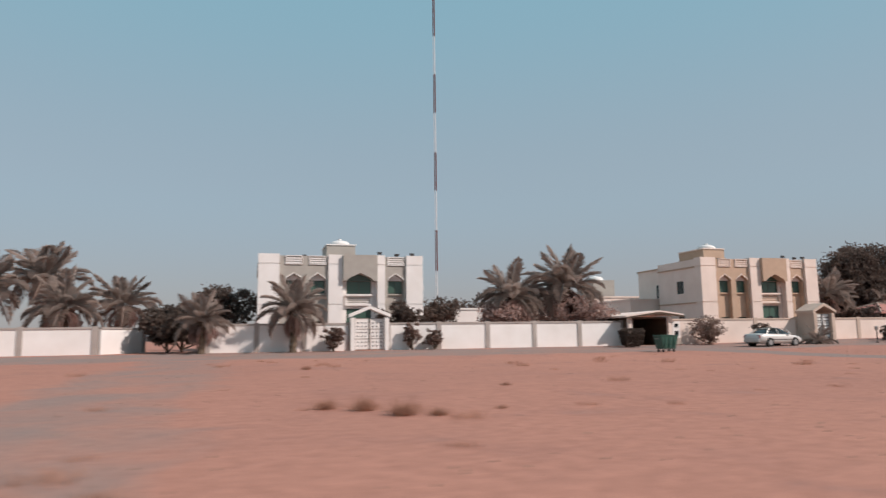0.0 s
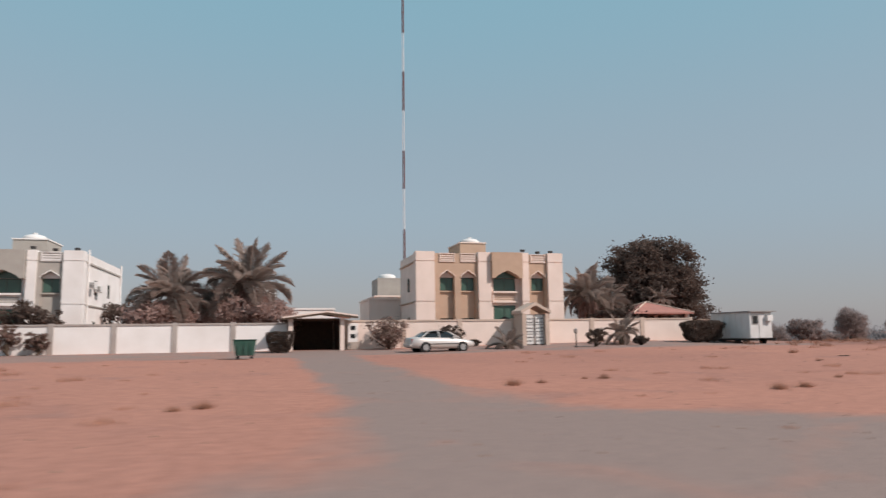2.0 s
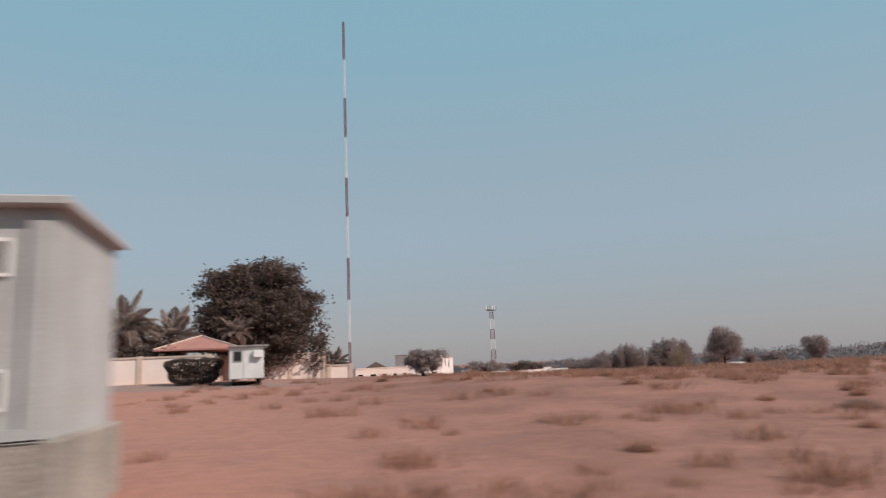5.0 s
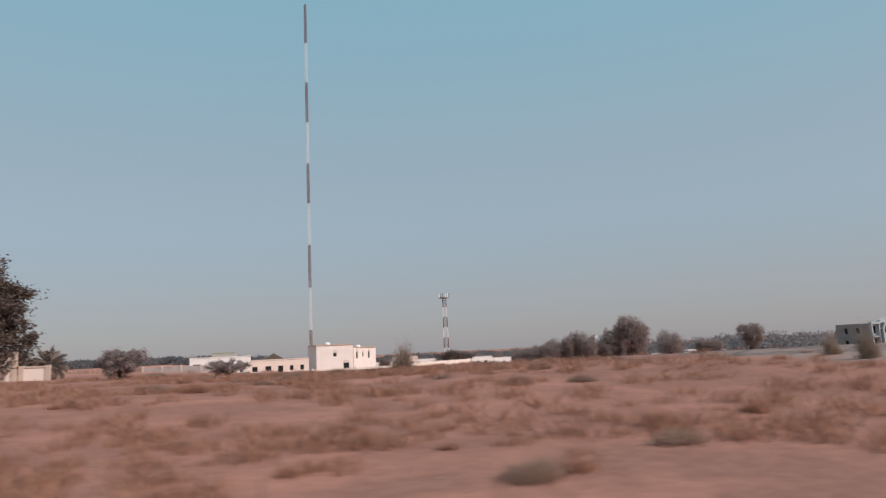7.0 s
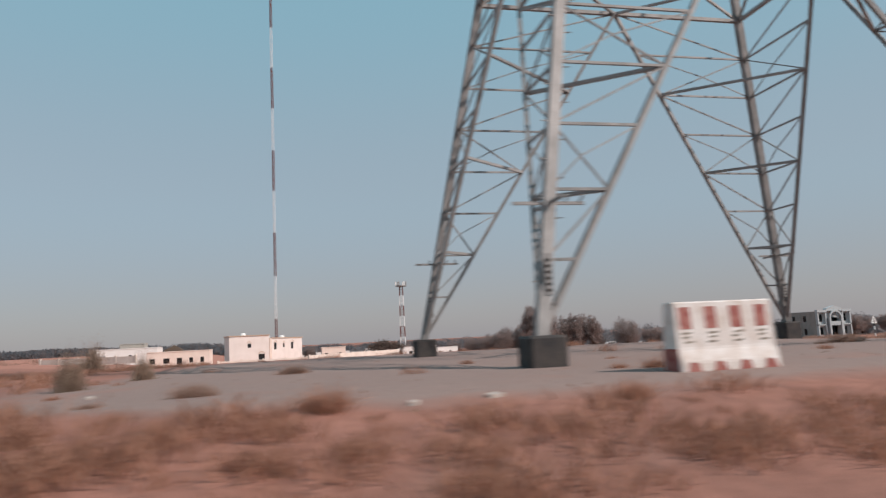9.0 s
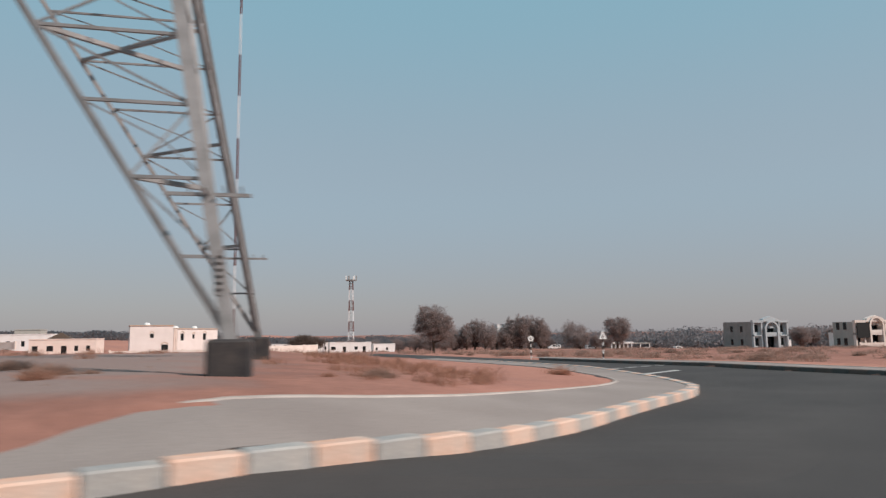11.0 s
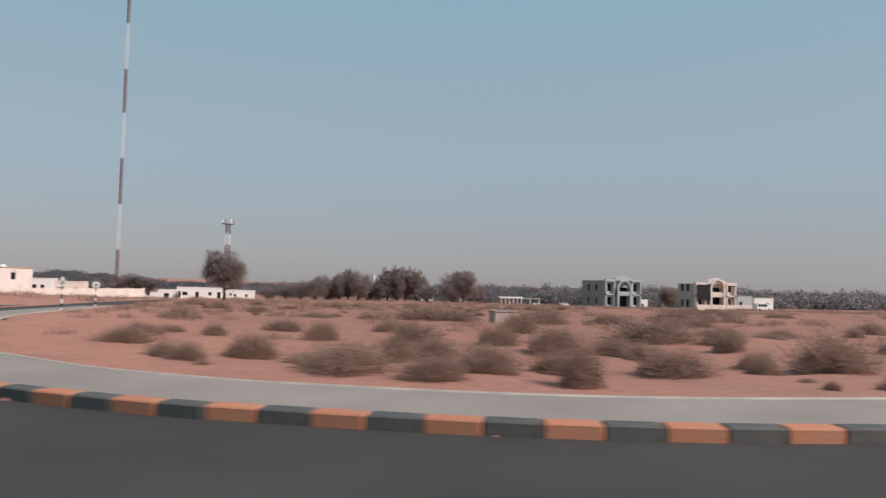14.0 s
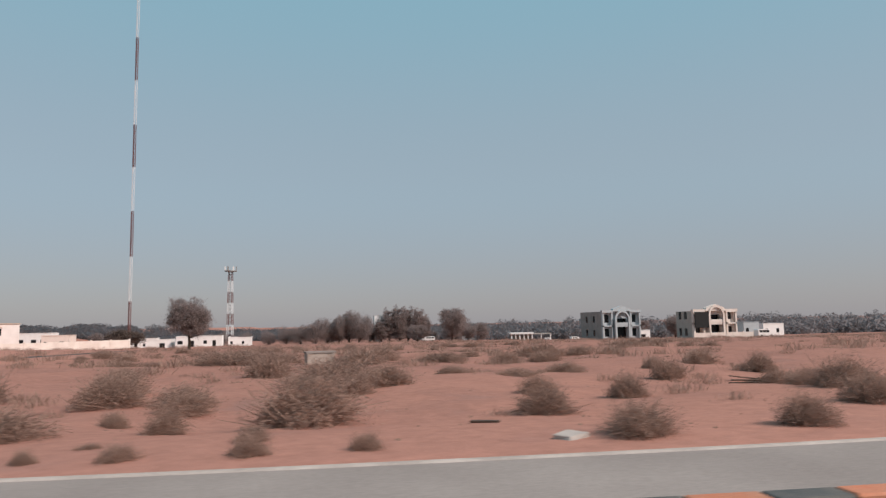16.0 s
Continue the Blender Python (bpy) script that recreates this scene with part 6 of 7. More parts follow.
tree(65.0, 56.6, 0.9, 8.9, 4.7, 3, NEEM_LEAF, "broad dense dark tree rising behind the boundary wall", clumps=700, per=110, size=0.13, low=0.06, squash=1.45, fuzz=0.075)
tree(62.3, 63.5, 0.9, 6.2, 3.0, 4, NEEM_LEAF, "smaller dark tree behind the wall", clumps=130, per=40, low=0.2)
tree(3.4, 60.0, 0.8, 6.0, 3.0, 5, NEEM_LEAF, "dark leafy tree beside the white villa", clumps=110, per=40, low=0.15)
tree(20.2, 60.0, 0.8, 4.6, 3.0, 6, NEEM_LEAF, "leafy tree behind the boundary wall", clumps=110, per=30, low=0.2)
tree(27.0, 66.0, 0.8, 5.0, 3.8, 16, NEEM_LEAF, "leafy tree behind the boundary wall", clumps=110, per=30, low=0.2)
tree(0.0, 52.0, 0.8, 4.0, 2.6, 17, HEDGE_LEAF, "dark spreading shrub tree between two plots", clumps=120, per=40, low=0.05)
tree(-0.6, 49.5, 0.8, 2.8, 2.0, 18, HEDGE_LEAF, "dark spreading shrub tree between two plots", clumps=90, per=40, low=0.02)
tree(15.2, 49.8, 0.8, 3.9, 1.7, 19, NEEM_LEAF, "round reddish-green shrub behind the wall", clumps=90, per=40, size=0.12, low=0.2)
tree(24.0, 49.6, 0.8, 3.7, 2.9, 20, DRY_LEAF, "brown bushy growth under the palms behind the wall", clumps=150, per=40, size=0.13, low=0.1)
tree(29.6, 49.8, 0.8, 4.0, 3.0, 21, DRY_LEAF, "brown bushy growth under the palms behind the wall", clumps=150, per=40, size=0.13, low=0.1)
tree(57.5, 50.0, 0.95, 3.4, 2.0, 22, NEEM_LEAF, "bushy green growth behind the wall", clumps=90, per=40, size=0.13, low=0.1)

tree(77.0, 52.2, 0.75, 2.0, 1.7, 23, GHAF_HAZE_LEAF, "small round desert tree on the open field", clumps=130, per=70, size=0.07, low=0.1, squash=1.2)
tree(83.7, 58.0, on_ground(83.7, 58), 1.2, 1.5, 24, GHAF_HAZE_LEAF, "low dark bush on the open field", clumps=70, per=50, size=0.08, low=0.05, squash=1.2)


def shrub_at(x, y, z, h, r, seed, leaf, label, category="shrub", per=34, clumps=60):
    return tree(x, y, on_ground(x, y), h, r, seed, leaf, label, clumps=clumps, per=per, size=0.075, low=0.04, squash=1.1, category=category)


shrub_at(38.1, 45.6, 0.9, 2.2, 1.7, 30, FLOWER, "sprawling bougainvillea against the cream wall", clumps=90)
shrub_at(9.9, 46.2, 0.75, 1.7, 0.8, 31, FLOWER, "climbing shrub beside the white gate")
shrub_at(15.2, 46.2, 0.75, 1.9, 0.7, 32, FLOWER, "thin climbing shrub on the white wall")
shrub_at(16.8, 46.3, 0.75, 1.6, 0.7, 33, FLOWER, "thin climbing shrub on the white wall")
shrub_at(51.4, 42.0, 0.95, 1.45, 0.75, 34, HEDGE_LEAF, "dark clipped shrub before the cream wall")
shrub_at(54.9, 42.2, 0.95, 0.65, 0.5, 35, HEDGE_LEAF, "small round shrub before the cream wall")
shrub_at(42.1, 44.7, 0.95, 1.6, 1.0, 36, HEDGE_LEAF, "dark shrub behind the parked car")
shrub_at(44.2, 46.0, 0.95, 0.5, 0.35, 37, HEDGE_LEAF, "small shrub at the foot of the wall")


def hedge(x0, x1, y, z, h, d, seed, label):
    rng = np.random.default_rng(seed)
    hd = place("hedge", pose((x0 + x1) / 2, y, on_ground((x0 + x1) / 2, y)), label, "hedge")
    w = (x1 - x0) / 2
    for k in range(4):
        bm = bmesh.new()
        bar(bm, (-w * 0.6 + k * w * 0.4, 0, -0.2), (-w * 0.5 + k * w * 0.35, 0, h * 0.6), 0.05, 6)
        part("stem", bm, BARK, hd)
    n = int(9000 * (w * 2) * h / 4)
    u = rng.normal(size=(n, 3))
    p4 = (np.abs(u) ** 7.0).sum(1) ** (1 / 7.0)
    u *= (rng.uniform(0.5, 1.0, n) ** 0.25 / p4)[:, None]
    u *= 1 + 0.05 * np.sin(u[:, :1] * 7 + seed) * np.cos(u[:, 2:] * 6)
    pts = u * np.array([w, d / 2, h / 2 - 0.04]) + np.array([0, 0, h / 2 + 0.08]) + rng.normal(0, 0.025, (n, 3))
    # clipped wider at the top than at the foot
    pts[:, :2] *= (0.72 + 0.32 * np.clip(pts[:, 2:] / h, 0, 1))
    ob = new("foliage", quads("foliage", leaf_quads(pts, 0.07, rng), HEDGE_LEAF))
    ob.parent = hd


hedge(30.1, 31.8, 44.6, 0.85, 1.25, 1.1, 41, "clipped dark green hedge beside the carport")
hedge(59.6, 62.9, 44.4, 0.95, 1.5, 1.3, 42, "clipped dark green hedge beside the site cabin")

tree(133.1, 184.8, on_ground(133, 185) - 0.2, 5.0, 5.0, 52, NEEM_LEAF, "low broad umbrella-shaped tree on the plain", clumps=150, per=60, size=0.16, low=0.2, squash=1.2, fuzz=0.1)
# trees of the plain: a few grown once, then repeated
tree_r = tree(155.2, 125.5, on_ground(155, 125) - 0.2, 8.6, 3.4, 50, GHAF_HAZE_LEAF, "lone desert tree with a dense square crown", fuzz=0.12, clumps=340, per=110, size=0.10, low=0.3, squash=1.5)
kinds = [tree(199.0, 243, on_ground(199, 243), 9.6, 5.0, 60 + k, GHAF_HAZE_LEAF, "desert tree in a far grove, paled by painted haze", fuzz=0.14, clumps=240, per=85, size=0.14, low=0.04, squash=1.25, group="far grove") for k in range(1)]
kinds.append(tree(210.0, 244, on_ground(210, 244), 11.0, 3.0, 71, GHAF_HAZE_LEAF, "desert tree in a far grove, paled by painted haze", fuzz=0.14, clumps=240, per=85, size=0.14, low=0.03, squash=1.4, group="far grove"))
kinds.append(tree(212.5, 165.5, on_ground(212.5, 165.5), 8.2, 3.4, 72, GHAF_HAZE_LEAF, "desert tree standing on the plain, paled by painted haze", fuzz=0.13, clumps=200, per=110, size=0.12, low=0.15, squash=1.2, group="trees of the plain"))


def again(k, x, y, s, turn):
    c = copy_thing(kinds[k], pose(x, y, on_ground(x, y) - 0.2, 0, 0, turn))
    c.scale = (s, s, s * (0.92 + 0.13 * math.sin(turn)))
    return c


rng = np.random.default_rng(5)
for k, x, y, s in ((0, 168, 250, 0.5), (0, 174, 248, 0.6), (0, 179, 244, 0.72), (0, 184, 242, 0.82), (0, 188, 246, 0.85), (1, 192, 243, 0.92), (1, 195.5, 244, 0.97), (0, 203.5, 249, 0.7), (1, 207, 243, 0.85), (1, 213.5, 243, 1.03),
                   (1, 217, 245, 1.05), (1, 220.5, 243, 1.03), (1, 223, 246, 0.95), (0, 227, 252, 0.55), (0, 234, 243, 1.05), (0, 241, 254, 0.55), (0, 160, 256, 0.5), (0, 152, 260, 0.45), (1, 215, 250, 0.95), (0, 190, 252, 0.7)):
    again(k, x, y, s, float(rng.uniform(0, 360)))
for x, y, s in ((205, 172, 0.7), (218, 190, 0.6), (240, 230, 0.8), (228, 205, 0.75), (148, 262, 0.6), (160, 268, 0.6), (121, 233, 0.6), (115, 240, 0.65), (297, 200, 1.0), (305, 205, 0.9), (312, 200, 1.0), (276, 200, 1.0), (290, 210, 1.0)):
    again(2, x, y, s, float(rng.uniform(0, 360)))

# the far belt of woods along the horizon
def far_woods():
    rng = np.random.default_rng(9)
    pts, sizes = [], []
    for k in range(1050):
        az = rng.uniform(-50, 64)
        dist = rng.uniform(370, 700)
        x, y = 110 + dist * math.sin(math.radians(az)), dist * math.cos(math.radians(az))
        h, r = rng.uniform(5.0, 8.6) * dist / 450 * (0.75 + 0.6 * float(smooth(5, 34, az))), rng.uniform(6, 13)
        n = 400
        u = rng.normal(size=(n, 3))
        u *= (rng.uniform(0.05, 1, n) ** 0.85 / np.linalg.norm(u, axis=1))[:, None] * np.array([[r, r, h]])
        u[:, 2] = np.abs(u[:, 2]) ** 0.8 * h ** 0.2 * 0.8
        pts.append(u + np.array([x, y, on_ground(x, y)]))
    me = quads("far_woods", leaf_quads(np.concatenate(pts), 0.75, rng), FAR_HAZE_LEAF)
    tagged(new("far_woods", me), "low belt of trees along the horizon, greyed by painted haze", "woods", kind="stuff")


far_woods()


# ======== desert scrub ========
def shrub_mesh(name, seed, material, twigs=420, leaves=900, grass=False):
    """A dry shrub, one metre across: bent twigs from a low centre with small dusty leaves."""
    rng = np.random.default_rng(seed)
    out = []
    tips = []
    squash = rng.uniform(0.7, 1.0, 2)
    for k in range(twigs):
        az = rng.uniform(0, math.tau)
        el = rng.uniform(0.12, 1.45) if not grass else rng.uniform(0.5, 1.5)
        length = rng.uniform(0.25, 0.56) * (1 + 0.25 * math.sin(3 * az + seed))
        d = np.array([math.cos(az) * math.cos(el) * squash[0], math.sin(az) * math.cos(el) * squash[1], math.sin(el) * 0.78])
        p = np.array([rng.normal(0, 0.09), rng.normal(0, 0.09), 0.0])
        m = p + d * length * 0.55 + rng.normal(0, 0.03, 3)
        q = p + d * length + rng.normal(0, 0.06, 3) - np.array([0, 0, 0.08 * length])
        m[2], q[2] = max(m[2], 0.01), max(q[2], 0.01)
        w = np.cross(d, rng.normal(size=3))
        w *= 0.0045 / np.linalg.norm(w)
        out.append([p - w * 1.4, m - w, m + w, p + w * 1.4])
        out.append([m - w, q - w * 0.4, q + w * 0.4, m + w])
        tips += [m, q, (m + q) / 2]
    tips = np.array(tips)
    c = tips[rng.integers(0, len(tips), leaves)] + rng.normal(0, 0.035, (leaves, 3))
    if not grass:
        # a fuller, uneven dome of fine twiglets
        v = rng.normal(size=(leaves, 3))
        v /= np.linalg.norm(v, axis=1)[:, None]
        lump = 1 + 0.16 * np.sin(v[:, 0] * 5 + seed) * np.cos(v[:, 1] * 6 + seed * 2) + 0.1 * np.sin(v[:, 2] * 9 + seed)
        v *= (0.5 * rng.uniform(0.25, 1.0, leaves) ** 0.45 * lump)[:, None]
        v[:, 2] = np.abs(v[:, 2]) * 0.82
        # several tufts of unequal height instead of one dome
        n = 6
        lobe = rng.integers(0, n, leaves)
        ang = rng.uniform(0, math.tau, n)
        far = rng.uniform(0.12, 0.34, n)
        size = rng.uniform(0.38, 0.72, n)
        v = v * (size[lobe] * np.array([1.0, 0.9, 1.05, 0.8, 0.95, 0.7])[lobe])[:, None]
        v[:, 0] += np.cos(ang)[lobe] * far[lobe]
        v[:, 1] += np.sin(ang)[lobe] * far[lobe]
        v[:, 2] *= 1.25
        c = np.concatenate([c, v])
    c[:, 2] = np.maximum(c[:, 2], 0.015)
    lf = leaf_quads(c, 0.011 if not grass else 0.012, rng)
    return quads(name, np.concatenate([np.array(out), lf]), material)


SHRUBS = [shrub_mesh("shrub_growth", 80 + k, SHRUB_TWIG, 900, 6500) for k in range(5)]
BUSHES = [shrub_mesh("bush_growth", 60 + k, GREEN_SHRUB, 500, 2600) for k in range(2)]
GRASSES = [shrub_mesh("grass_growth", 90 + k, SHRUB_GRASS, 380, 300, True) for k in range(3)]


def scrub(x, y, width, k, tall=0.95, dry=False):
    me = (GRASSES if dry else SHRUBS)[k % (3 if dry else 5)]
    ob = new("dry_grass_tuft" if dry else "desert_shrub", me)
    s = width * 1.05
    ob.matrix_world = pose(x, y, ground_at(x, y) - 0.03, 0, 0, (k * 77) % 360) @ Matrix.Diagonal((s, s, s * tall, 1))
    tagged(ob, "tuft of dry brown desert grass on the sand" if dry else "low grey-brown twiggy desert shrub on the sand", "grass tuft" if dry else "shrub", "dry grass tufts" if dry else "desert shrubs")


def ground_at(x, y):
    """The height of the built ground, between its grid points."""
    xs, ys, zs = GRID
    i, j = int(np.searchsorted(xs, x)) - 1, int(np.searchsorted(ys, y)) - 1
    u, v = (x - xs[i]) / (xs[i + 1] - xs[i]), (y - ys[j]) / (ys[j + 1] - ys[j])
    return float((zs[j, i] * (1 - u) + zs[j, i + 1] * u) * (1 - v) + (zs[j + 1, i] * (1 - u) + zs[j + 1, i + 1] * u) * v)


# x, y, width, height
NEAR_SHRUBS = [(169.4, 11.5, 1.85, 0.95), (164.9, 10.8, 1.6, 0.55), (173.2, 10.7, 1.0, 0.6), (162.3, 9.5, 0.85, 0.75), (160.2, 10.4, 1.1, 0.5), (161.4, 11.2, 1.3, 0.55), (163.1, 12.1, 1.1, 0.5), (161.8, 12.9, 1.0, 0.45),
               (159.0, 11.8, 1.9, 0.62), (158.6, 12.9, 0.8, 0.4), (167.2, 11.1, 0.7, 0.45), (169.0, 13.3, 1.0, 0.45), (164.3, 12.9, 0.5, 0.25), (166.1, 12.9, 0.6, 0.32), (173.2, 7.7, 1.0, 0.5), (168.5, 8.0, 0.5, 0.28),
               (169.8, 7.9, 0.45, 0.24), (167.1, 8.2, 0.45, 0.24), (175.6, 7.6, 0.8, 0.5), (168.5, 9.1, 0.5, 0.28), (166.1, 8.4, 0.3, 0.2), (176.1, 13.2, 0.9, 0.6), (180.6, 13.3, 0.8, 0.4), (174.5, 14.4, 0.9, 0.5)]
MID_SHRUBS = [(155.7, 14.9, 0.8, 0.35), (156.2, 14.2, 0.8, 0.4), (157.5, 15.9, 1.3, 0.65), (158.6, 14.9, 1.1, 0.3), (160.6, 15.2, 1.1, 0.68), (161.7, 15.8, 1.3, 0.55), (165.3, 16.6, 1.6, 0.8), (166.9, 16.2, 1.5, 0.6),
              (167.0, 15.0, 1.2, 0.55), (170.6, 16.2, 1.1, 0.65), (171.7, 17.9, 1.3, 0.68), (154.6, 20.4, 1.2, 0.42), (154.6, 18.2, 1.5, 0.45), (161.9, 18.4, 1.7, 0.82), (164.9, 19.5, 1.6, 0.75), (180.4, 18.6, 1.1, 0.75),
              (156.5, 21.6, 0.8, 0.42), (159.6, 20.3, 1.2, 0.65), (170.6, 20.0, 3.1, 0.95), (174.6, 22.2, 1.2, 0.3), (176.5, 21.2, 1.5, 0.32), (185.0, 20.3, 1.2, 0.75), (155.2, 22.7, 1.1, 0.3), (179.3, 23.7, 1.6, 0.5)]
OUTER_SHRUBS = [(182.5, 22.9, 0.9, 0.55), (168.7, 26.7, 1.9, 1.0), (154.7, 33.7, 2.1, 0.65), (172.9, 33.3, 3.0, 0.8), (177.1, 33.9, 2.7, 0.55), (180.1, 32.5, 1.9, 0.68), (167.0, 35.2, 4.4, 0.85), (169.0, 37.0, 2.9, 0.7), (174.4, 36.4, 2.1, 1.0),
                (186.0, 25.2, 1.6, 0.7), (181.7, 15.4, 1.0, 0.5), (178.6, 9.4, 1.2, 0.6), (180.5, 12.0, 1.4, 0.7), (183.0, 9.8, 1.0, 0.5), (187.0, 14.6, 1.7, 0.8), (158.9, 26.5, 1.6, 0.5), (163.4, 28.0, 1.7, 0.6), (184.0, 37.5, 3.2, 0.9)]
for k, (x, y, w, h) in enumerate(NEAR_SHRUBS + MID_SHRUBS + OUTER_SHRUBS):
    scrub(x, y, w, k, h / w / 0.46)
ROADSIDE = [(105.9, 7.6, 0.9), (108.9, 8.0, 1.0), (112.5, 7.6, 0.8), (89.3, 11.4, 0.8), (94.2, 10.8, 1.1), (96.4, 11.2, 1.0), (79.2, 13.4, 0.7), (79.6, 18.1, 0.8), (6.2, 14.5, 0.8), (6.9, 14.1, 0.9), (7.5, 13.2, 1.0), (8.1, 12.9, 0.6),
            (9.5, 13.4, 0.35), (11.2, 17.7, 0.4), (6.8, 27.7, 0.6), (46.8, 8.5, 0.6), (47.3, 8.6, 0.4), (48.5, 7.9, 0.65), (39.1, 17.2, 0.5), (38.6, 17.4, 0.3), (42.5, 13.7, 0.55), (45.0, 15.3, 0.35), (36.1, 16.2, 0.65), (37.0, 16.6, 0.4),
            (41.6, 13.5, 0.6), (29.0, 13.9, 0.6), (28.5, 13.7, 0.45), (56.1, 13.0, 0.6), (53.4, 26.5, 0.7), (49.7, 21.0, 0.4)]
for k, (x, y, w) in enumerate(ROADSIDE):
    scrub(x, y, w, k, 0.75, dry=True)
rng = np.random.default_rng(21)


def free(x, y, m=3.2):
    return not bool(on_road(np.array(x), np.array(y))) and y > 7.2 and (x < 100 or min(math.hypot(x - px, y - py) for px, py in KERB_PTS) > m)


KERB_PTS = [(p.x, p.y) for line in (left_line, right_line) for p, d in evenly(line, 1.0)]
placed = 0
while placed < 90:
    x, y = float(rng.uniform(150, 215)), float(9 + rng.uniform(0, 1) ** 1.1 * 85)
    if free(x, y, 3.6) and x - 150 < 12 + y * 0.9:
        scrub(x, y, float(rng.uniform(0.2, 0.45) if y < 32 else rng.uniform(0.6, 2.2)), placed, 0.7)
        placed += 1
placed = 0
while placed < 90:
    x, y = float(rng.uniform(70, 140)), float(8 + rng.uniform(0, 1) ** 1.5 * 45)
    if free(x, y) and not (98 < x < 136 and y > 16):
        scrub(x, y, float(rng.uniform(0.35, 1.0) if y < 20 else rng.uniform(0.6, 1.6)), placed, 0.6, dry=placed % 3 != 0)
        placed += 1


# litter of stones and tufts over the sand
def stones():
    rng = np.random.default_rng(33)
    verts, faces = [], []
    for k in range(2600):
        x = rng.uniform(-10, 205)
        y = 7.5 + rng.uniform(0, 1) ** 1.6 * 34
        if not free(x, y, 3.4):
            continue
        r = rng.uniform(0.015, 0.05)
        z = ground_at(x, y)
        b = len(verts)
        for a in range(4):
            t = a * math.tau / 4 + rng.uniform(0, 0.6)
            verts.append((x + r * math.cos(t) * rng.uniform(0.7, 1.4), y + r * math.sin(t), z - 0.01))
        verts.append((x, y, z + r * 0.7))
        faces += [(b, b + 1, b + 4), (b + 1, b + 2, b + 4), (b + 2, b + 3, b + 4), (b + 3, b, b + 4)]
    me = bpy.data.meshes.new("stones")
    me.from_pydata(verts, [], faces)
    me.materials.append(STONE)
    tagged(new("stones", me), "small stones scattered over the sand", "stones", kind="stuff")


stones()

# ======== weeds and scrub too many to count ========
def blades(spots, seed, name, material, label, category, per, reach, lean=0.6):
    """Tufts of thin blades at (x, y, height)."""
    rng = np.random.default_rng(seed)
    spots = np.array([(x, y, ground_at(x, y), h) for x, y, h in spots])
    base = np.repeat(spots, per, 0)
    n = len(base)
    h = base[:, 3] * rng.uniform(0.45, 1.0, n)
    root = base[:, :3] + np.stack([rng.normal(0, 1, n) * base[:, 3] * reach, rng.normal(0, 1, n) * base[:, 3] * reach, np.full(n, -0.02)], 1)
    tip = root + np.stack([rng.normal(0, lean, n) * h, rng.normal(0, lean, n) * h, h], 1)
    w = rng.normal(size=(n, 3)) * np.array([1, 1, 0.1])
    w *= (0.05 * h / np.linalg.norm(w, axis=1))[:, None]
    mid_ = (root + tip) / 2 + np.array([0, 0, 1]) * (h * 0.12)[:, None]
    me = quads(name, np.concatenate([np.stack([root - w, mid_ - w * 0.8, mid_ + w * 0.8, root + w], 1), np.stack([mid_ - w * 0.8, tip - w * 0.2, tip + w * 0.2, mid_ + w * 0.8], 1)]), material)
    tagged(new(name, me), label, category, kind="stuff")


rng = np.random.default_rng(77)
spots = []
while len(spots) < 1700:
    x, y = float(rng.uniform(62, 134)), float(5.2 + rng.uniform(0, 1) ** 1.6 * 52)
    if not free(x, max(y, 7.3), 3.0) or (60 < x < 65 and y < 9.5) or (x < 74 and y > 43):
        continue
    if x < 76 and rng.uniform() < 0.8:
        continue
    if x > 103 and x < 130 and y > np.interp(x, [103, 106, 109, 130], [10.5, 8.6, 7.8, 8.2]) and rng.uniform() < 0.97:
        continue
    if noise.noise(Vector((x * 0.16, y * 0.22, 3))) + rng.uniform(-0.35, 0.35) < -0.05:
        continue
    spots.append((x, y, float(rng.uniform(0.10, 0.34))))
blades(spots, 78, "dry_weeds", SHRUB_GRASS, "brown dry weeds in tufts over the open field", "weeds", 60, 0.75)
spots = []
while len(spots) < 900:
    x, y = float(rng.uniform(150, 330)), float(8 + rng.uniform(0, 1) * 135)
    if free(x, y, 3.2) and x - 150 < 14 + y * 1.25 and noise.noise(Vector((x * 0.09, y * 0.12, 9))) + rng.uniform(-0.3, 0.3) > 0.0:
        spots.append((x, y, float(rng.uniform(0.1, 0.3) if y < 30 else rng.uniform(0.2, 0.55))))
blades(spots, 79, "dry_weeds", SHRUB_TWIG, "low dry scrub over the sandy plain", "weeds", 70, 0.9, 0.5)
spots = []
while len(spots) < 350:
    x, y = float(rng.uniform(30, 300)), float(rng.uniform(90, 240))
    if noise.noise(Vector((x * 0.03, y * 0.05, 5))) > -0.1:
        spots.append((x, y, float(rng.uniform(0.4, 0.9))))
blades(spots, 80, "dry_weeds", SHRUB_TWIG, "low dry scrub far out on the plain", "weeds", 60, 1.1, 0.5)


spots = []
while len(spots) < 120:
    x, y = float(rng.uniform(-4, 64)), float(7.6 + rng.uniform(0, 1) ** 1.3 * 30)
    if (58 < x and y < 10.5) or abs(x - 33.5) < 4:
        continue
    spots.append((x, y, float(rng.uniform(0.06, 0.2))))
blades(spots, 81, "dry_weeds", SHRUB_GRASS, "small dry tufts on the bare sand", "weeds", 70, 1.0, 0.7)


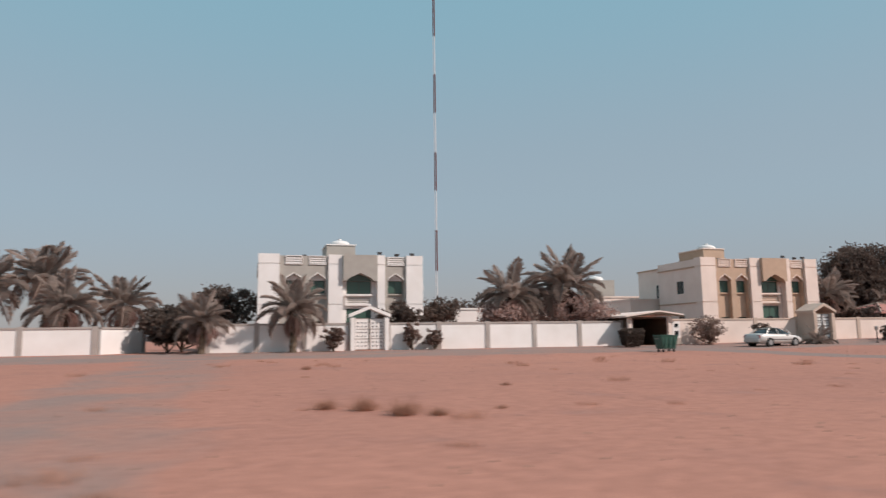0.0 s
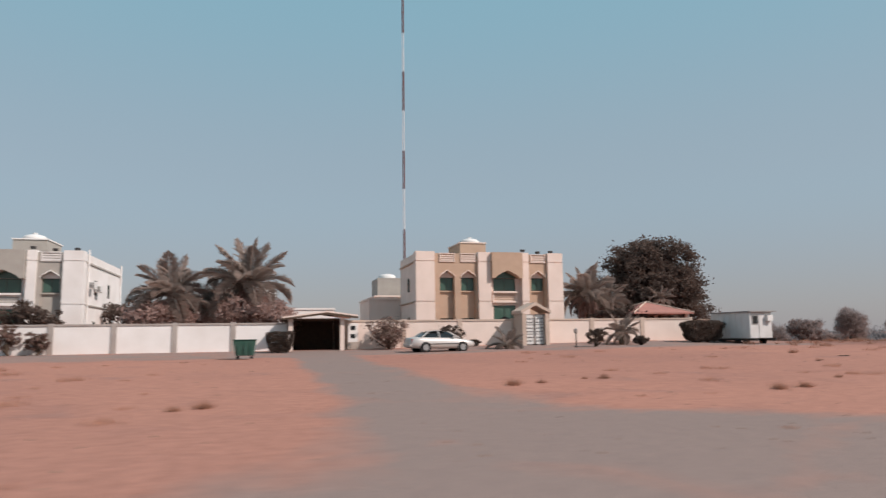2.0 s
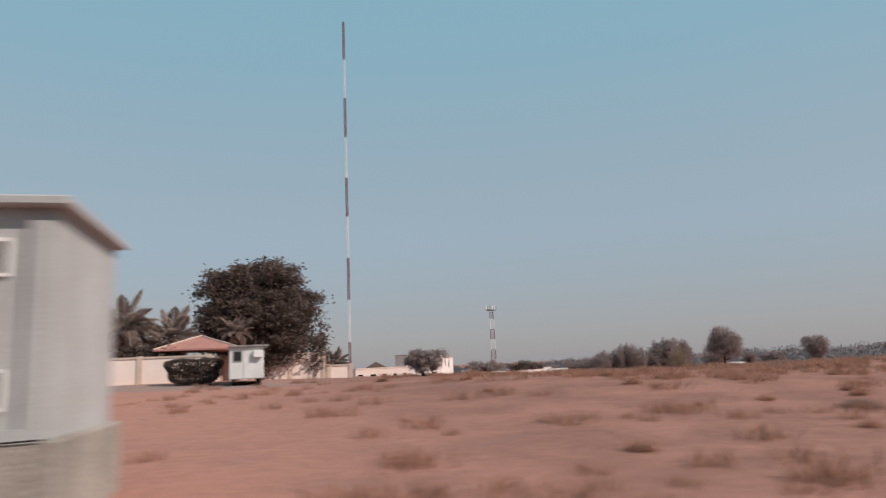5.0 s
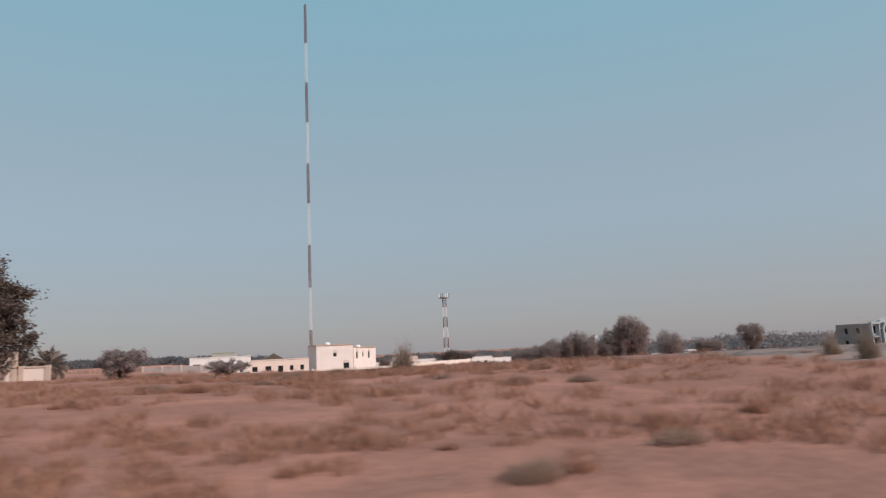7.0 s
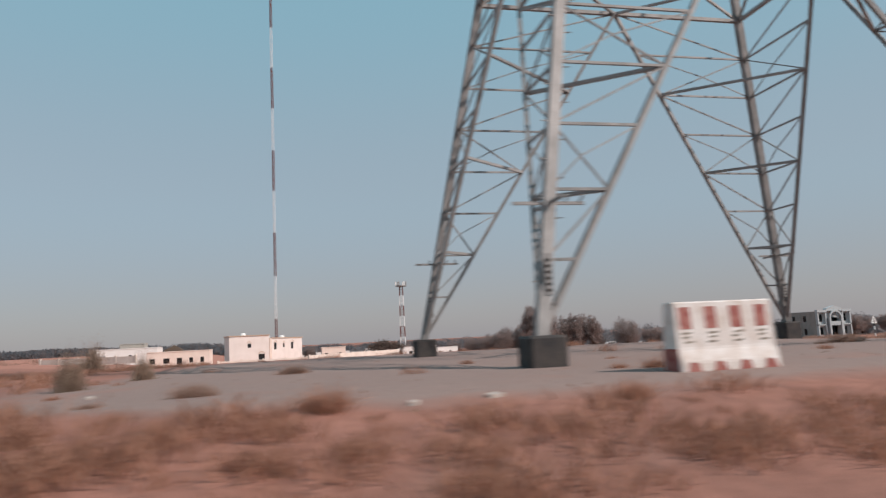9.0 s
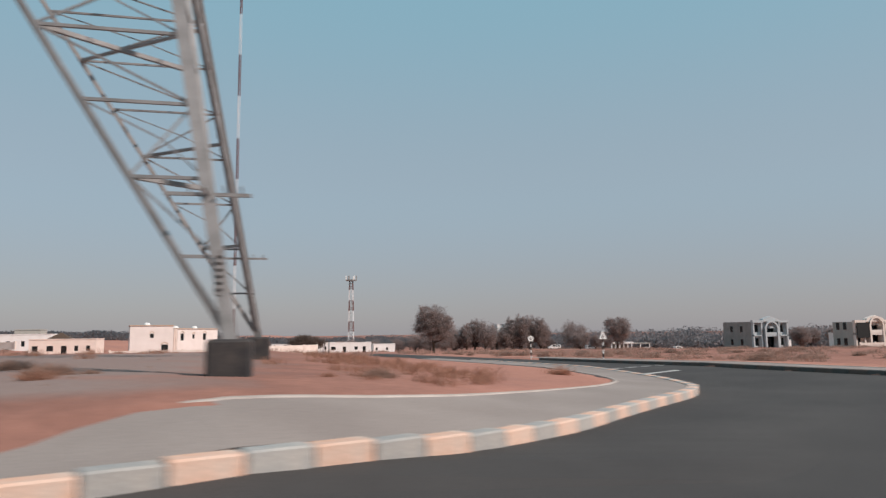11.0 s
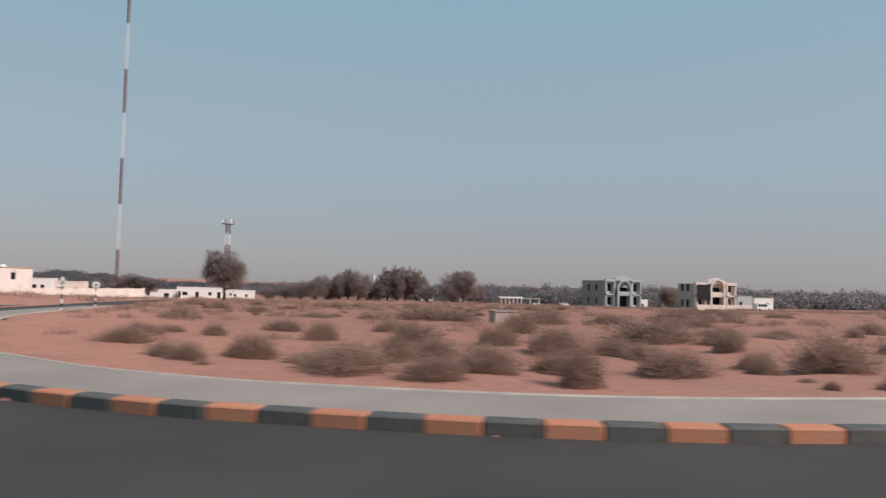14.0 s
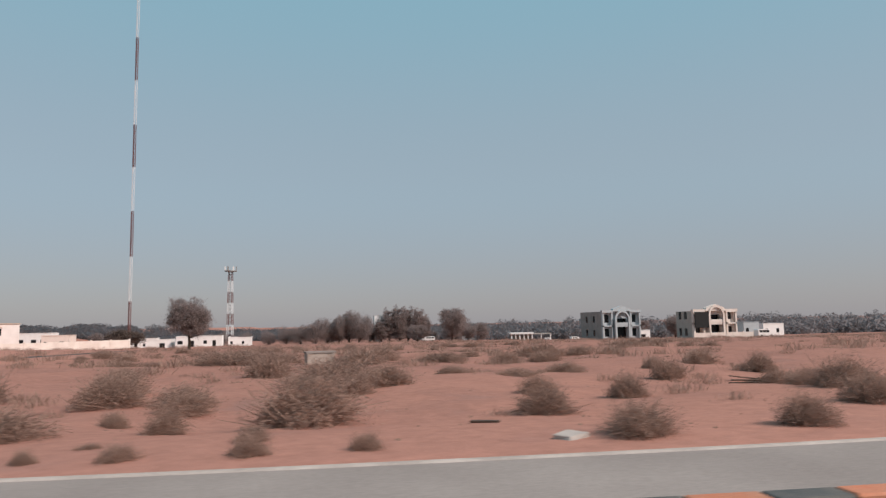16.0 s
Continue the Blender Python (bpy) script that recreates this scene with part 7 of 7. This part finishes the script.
# boards and broken bits lying on the sand
def board_pile(x, y, turn, n, length, label):
    b = place("board_pile", pose(x, y, ground_at(x, y), 0, 0, turn), label, "boards")
    for k in range(n):
        bm = bmesh.new()
        box(bm, -length / 2, length / 2, -0.06, 0.06, 0, 0.03)
        rounded(bm, 0.006, 1)
        bmesh.ops.transform(bm, matrix=pose(0.12 * k, 0.13 * k - 0.1 * n / 2, 0.01 + 0.036 * (k % 2), 0, 2 * k, 7 * ((k * 5) % 4 - 1.5)), verts=bm.verts[:])
        part("board", bm, TARP, b)


board_pile(181.6, 16.2, 6, 5, 1.9, "dark boards in a loose pile on the sand")
board_pile(183.2, 16.5, 20, 2, 1.0, "two dark boards on the sand")
board_pile(171.9, 10.0, -14, 1, 0.45, "single dark stick of board on the sand")
board_pile(57.9, 21.6, -2, 2, 0.8, "dark boards lying on the sand")
board_pile(52.6, 22.9, 5, 1, 0.4, "single dark board on the sand")
for x, y, s in ((172.3, 7.75, 0.4), (160.6, 17.5, 0.3), (105.0, 13.5, 0.16), (162.9, 15.2, 0.12), (109.9, 8.0, 0.16), (110.9, 8.1, 0.2)):
    q = place("rubble_piece", pose(x, y, ground_at(x, y), 0, 0, x * 31 % 90), "pale broken slab piece lying on the sand", "rubble", "rubble pieces")
    bm = bmesh.new()
    box(bm, -s * 0.5, s * 0.5, -s * 0.32, s * 0.32, -0.03, 0.10 * s + 0.02)
    bm.verts.ensure_lookup_table()
    bm.verts[6].co += Vector((-0.2 * s, 0.05 * s, 0.02))
    bm.verts[4].co += Vector((0.12 * s, 0.1 * s, -0.03 * s))
    rounded(bm, 0.02 * s, 1)
    part("slab", bm, EDGE_STONE, q)
# bushes by the road and at the edge of the gravel
for x, y, w, k in ((80.6, 10.7, 2.1, 1), (81.3, 10.3, 2.4, 2), (82.0, 10.6, 1.9, 0)):
    scrub(x, y, w, k, 1.7, dry=True)
for k, (x, y, w, tall) in enumerate(((96.2, 48.0, 1.9, 2.4), (103.9, 16.2, 0.75, 2.9), (104.9, 18.6, 0.7, 2.4))):
    ob = new("roadside_bush", BUSHES[k % 2])
    ob.matrix_world = pose(x, y, ground_at(x, y) - 0.03, 0, 0, 70 * k) @ Matrix.Diagonal((w, w, w * tall, 1))
    tagged(ob, "upright pale green-brown bush on the sand", "bush", "upright bushes")

# ======== kerb stones ========
bm = bmesh.new()
box(bm, 0.0, 0.64, -0.14, 0.14, -0.25, 0.17)
rounded(bm, 0.02, 1)
orange = mesh_of("kerb_stone", bm, KERB_ORANGE)
black = orange.copy()
black.materials.clear()
black.materials.append(KERB_BLACK)
pale_orange, pale_grey, worn = orange.copy(), orange.copy(), orange.copy()
for me, m in ((pale_orange, FADED_GLARE_ORANGE), (pale_grey, FADED_GLARE_GREY), (worn, KERB_WORN)):
    me.materials.clear()
    me.materials.append(m)
for line, name, pair, words in ((left_line, "kerb_left", (pale_orange, pale_grey), "kerb of faded orange and grey stones with painted-in glare"), (right_line, "kerb_right", (orange, black), "kerb of orange and black painted stones")):
    kerb = place(name, pose(0, 0, 0), words, "kerb", kind="structure")
    n = 0
    for p, d in evenly(line, 0.65):
        if p.y > 48 or p.x > 200 or n > 260 or p.x < 125.5:
            continue
        stone = pair[0] if n % 2 else pair[1]
        # round the corner the orange paint has gone
        if stone is orange and p.y > 12.6:
            stone = worn
        ob = new("kerb_stone", stone)
        ob.parent = kerb
        ob.matrix_basis = Matrix.Translation((p.x, p.y, on_ground(p.x, p.y))) @ pose(0, 0, 0, 0, 0, math.degrees(math.atan2(d.y, d.x)))
        n += 1
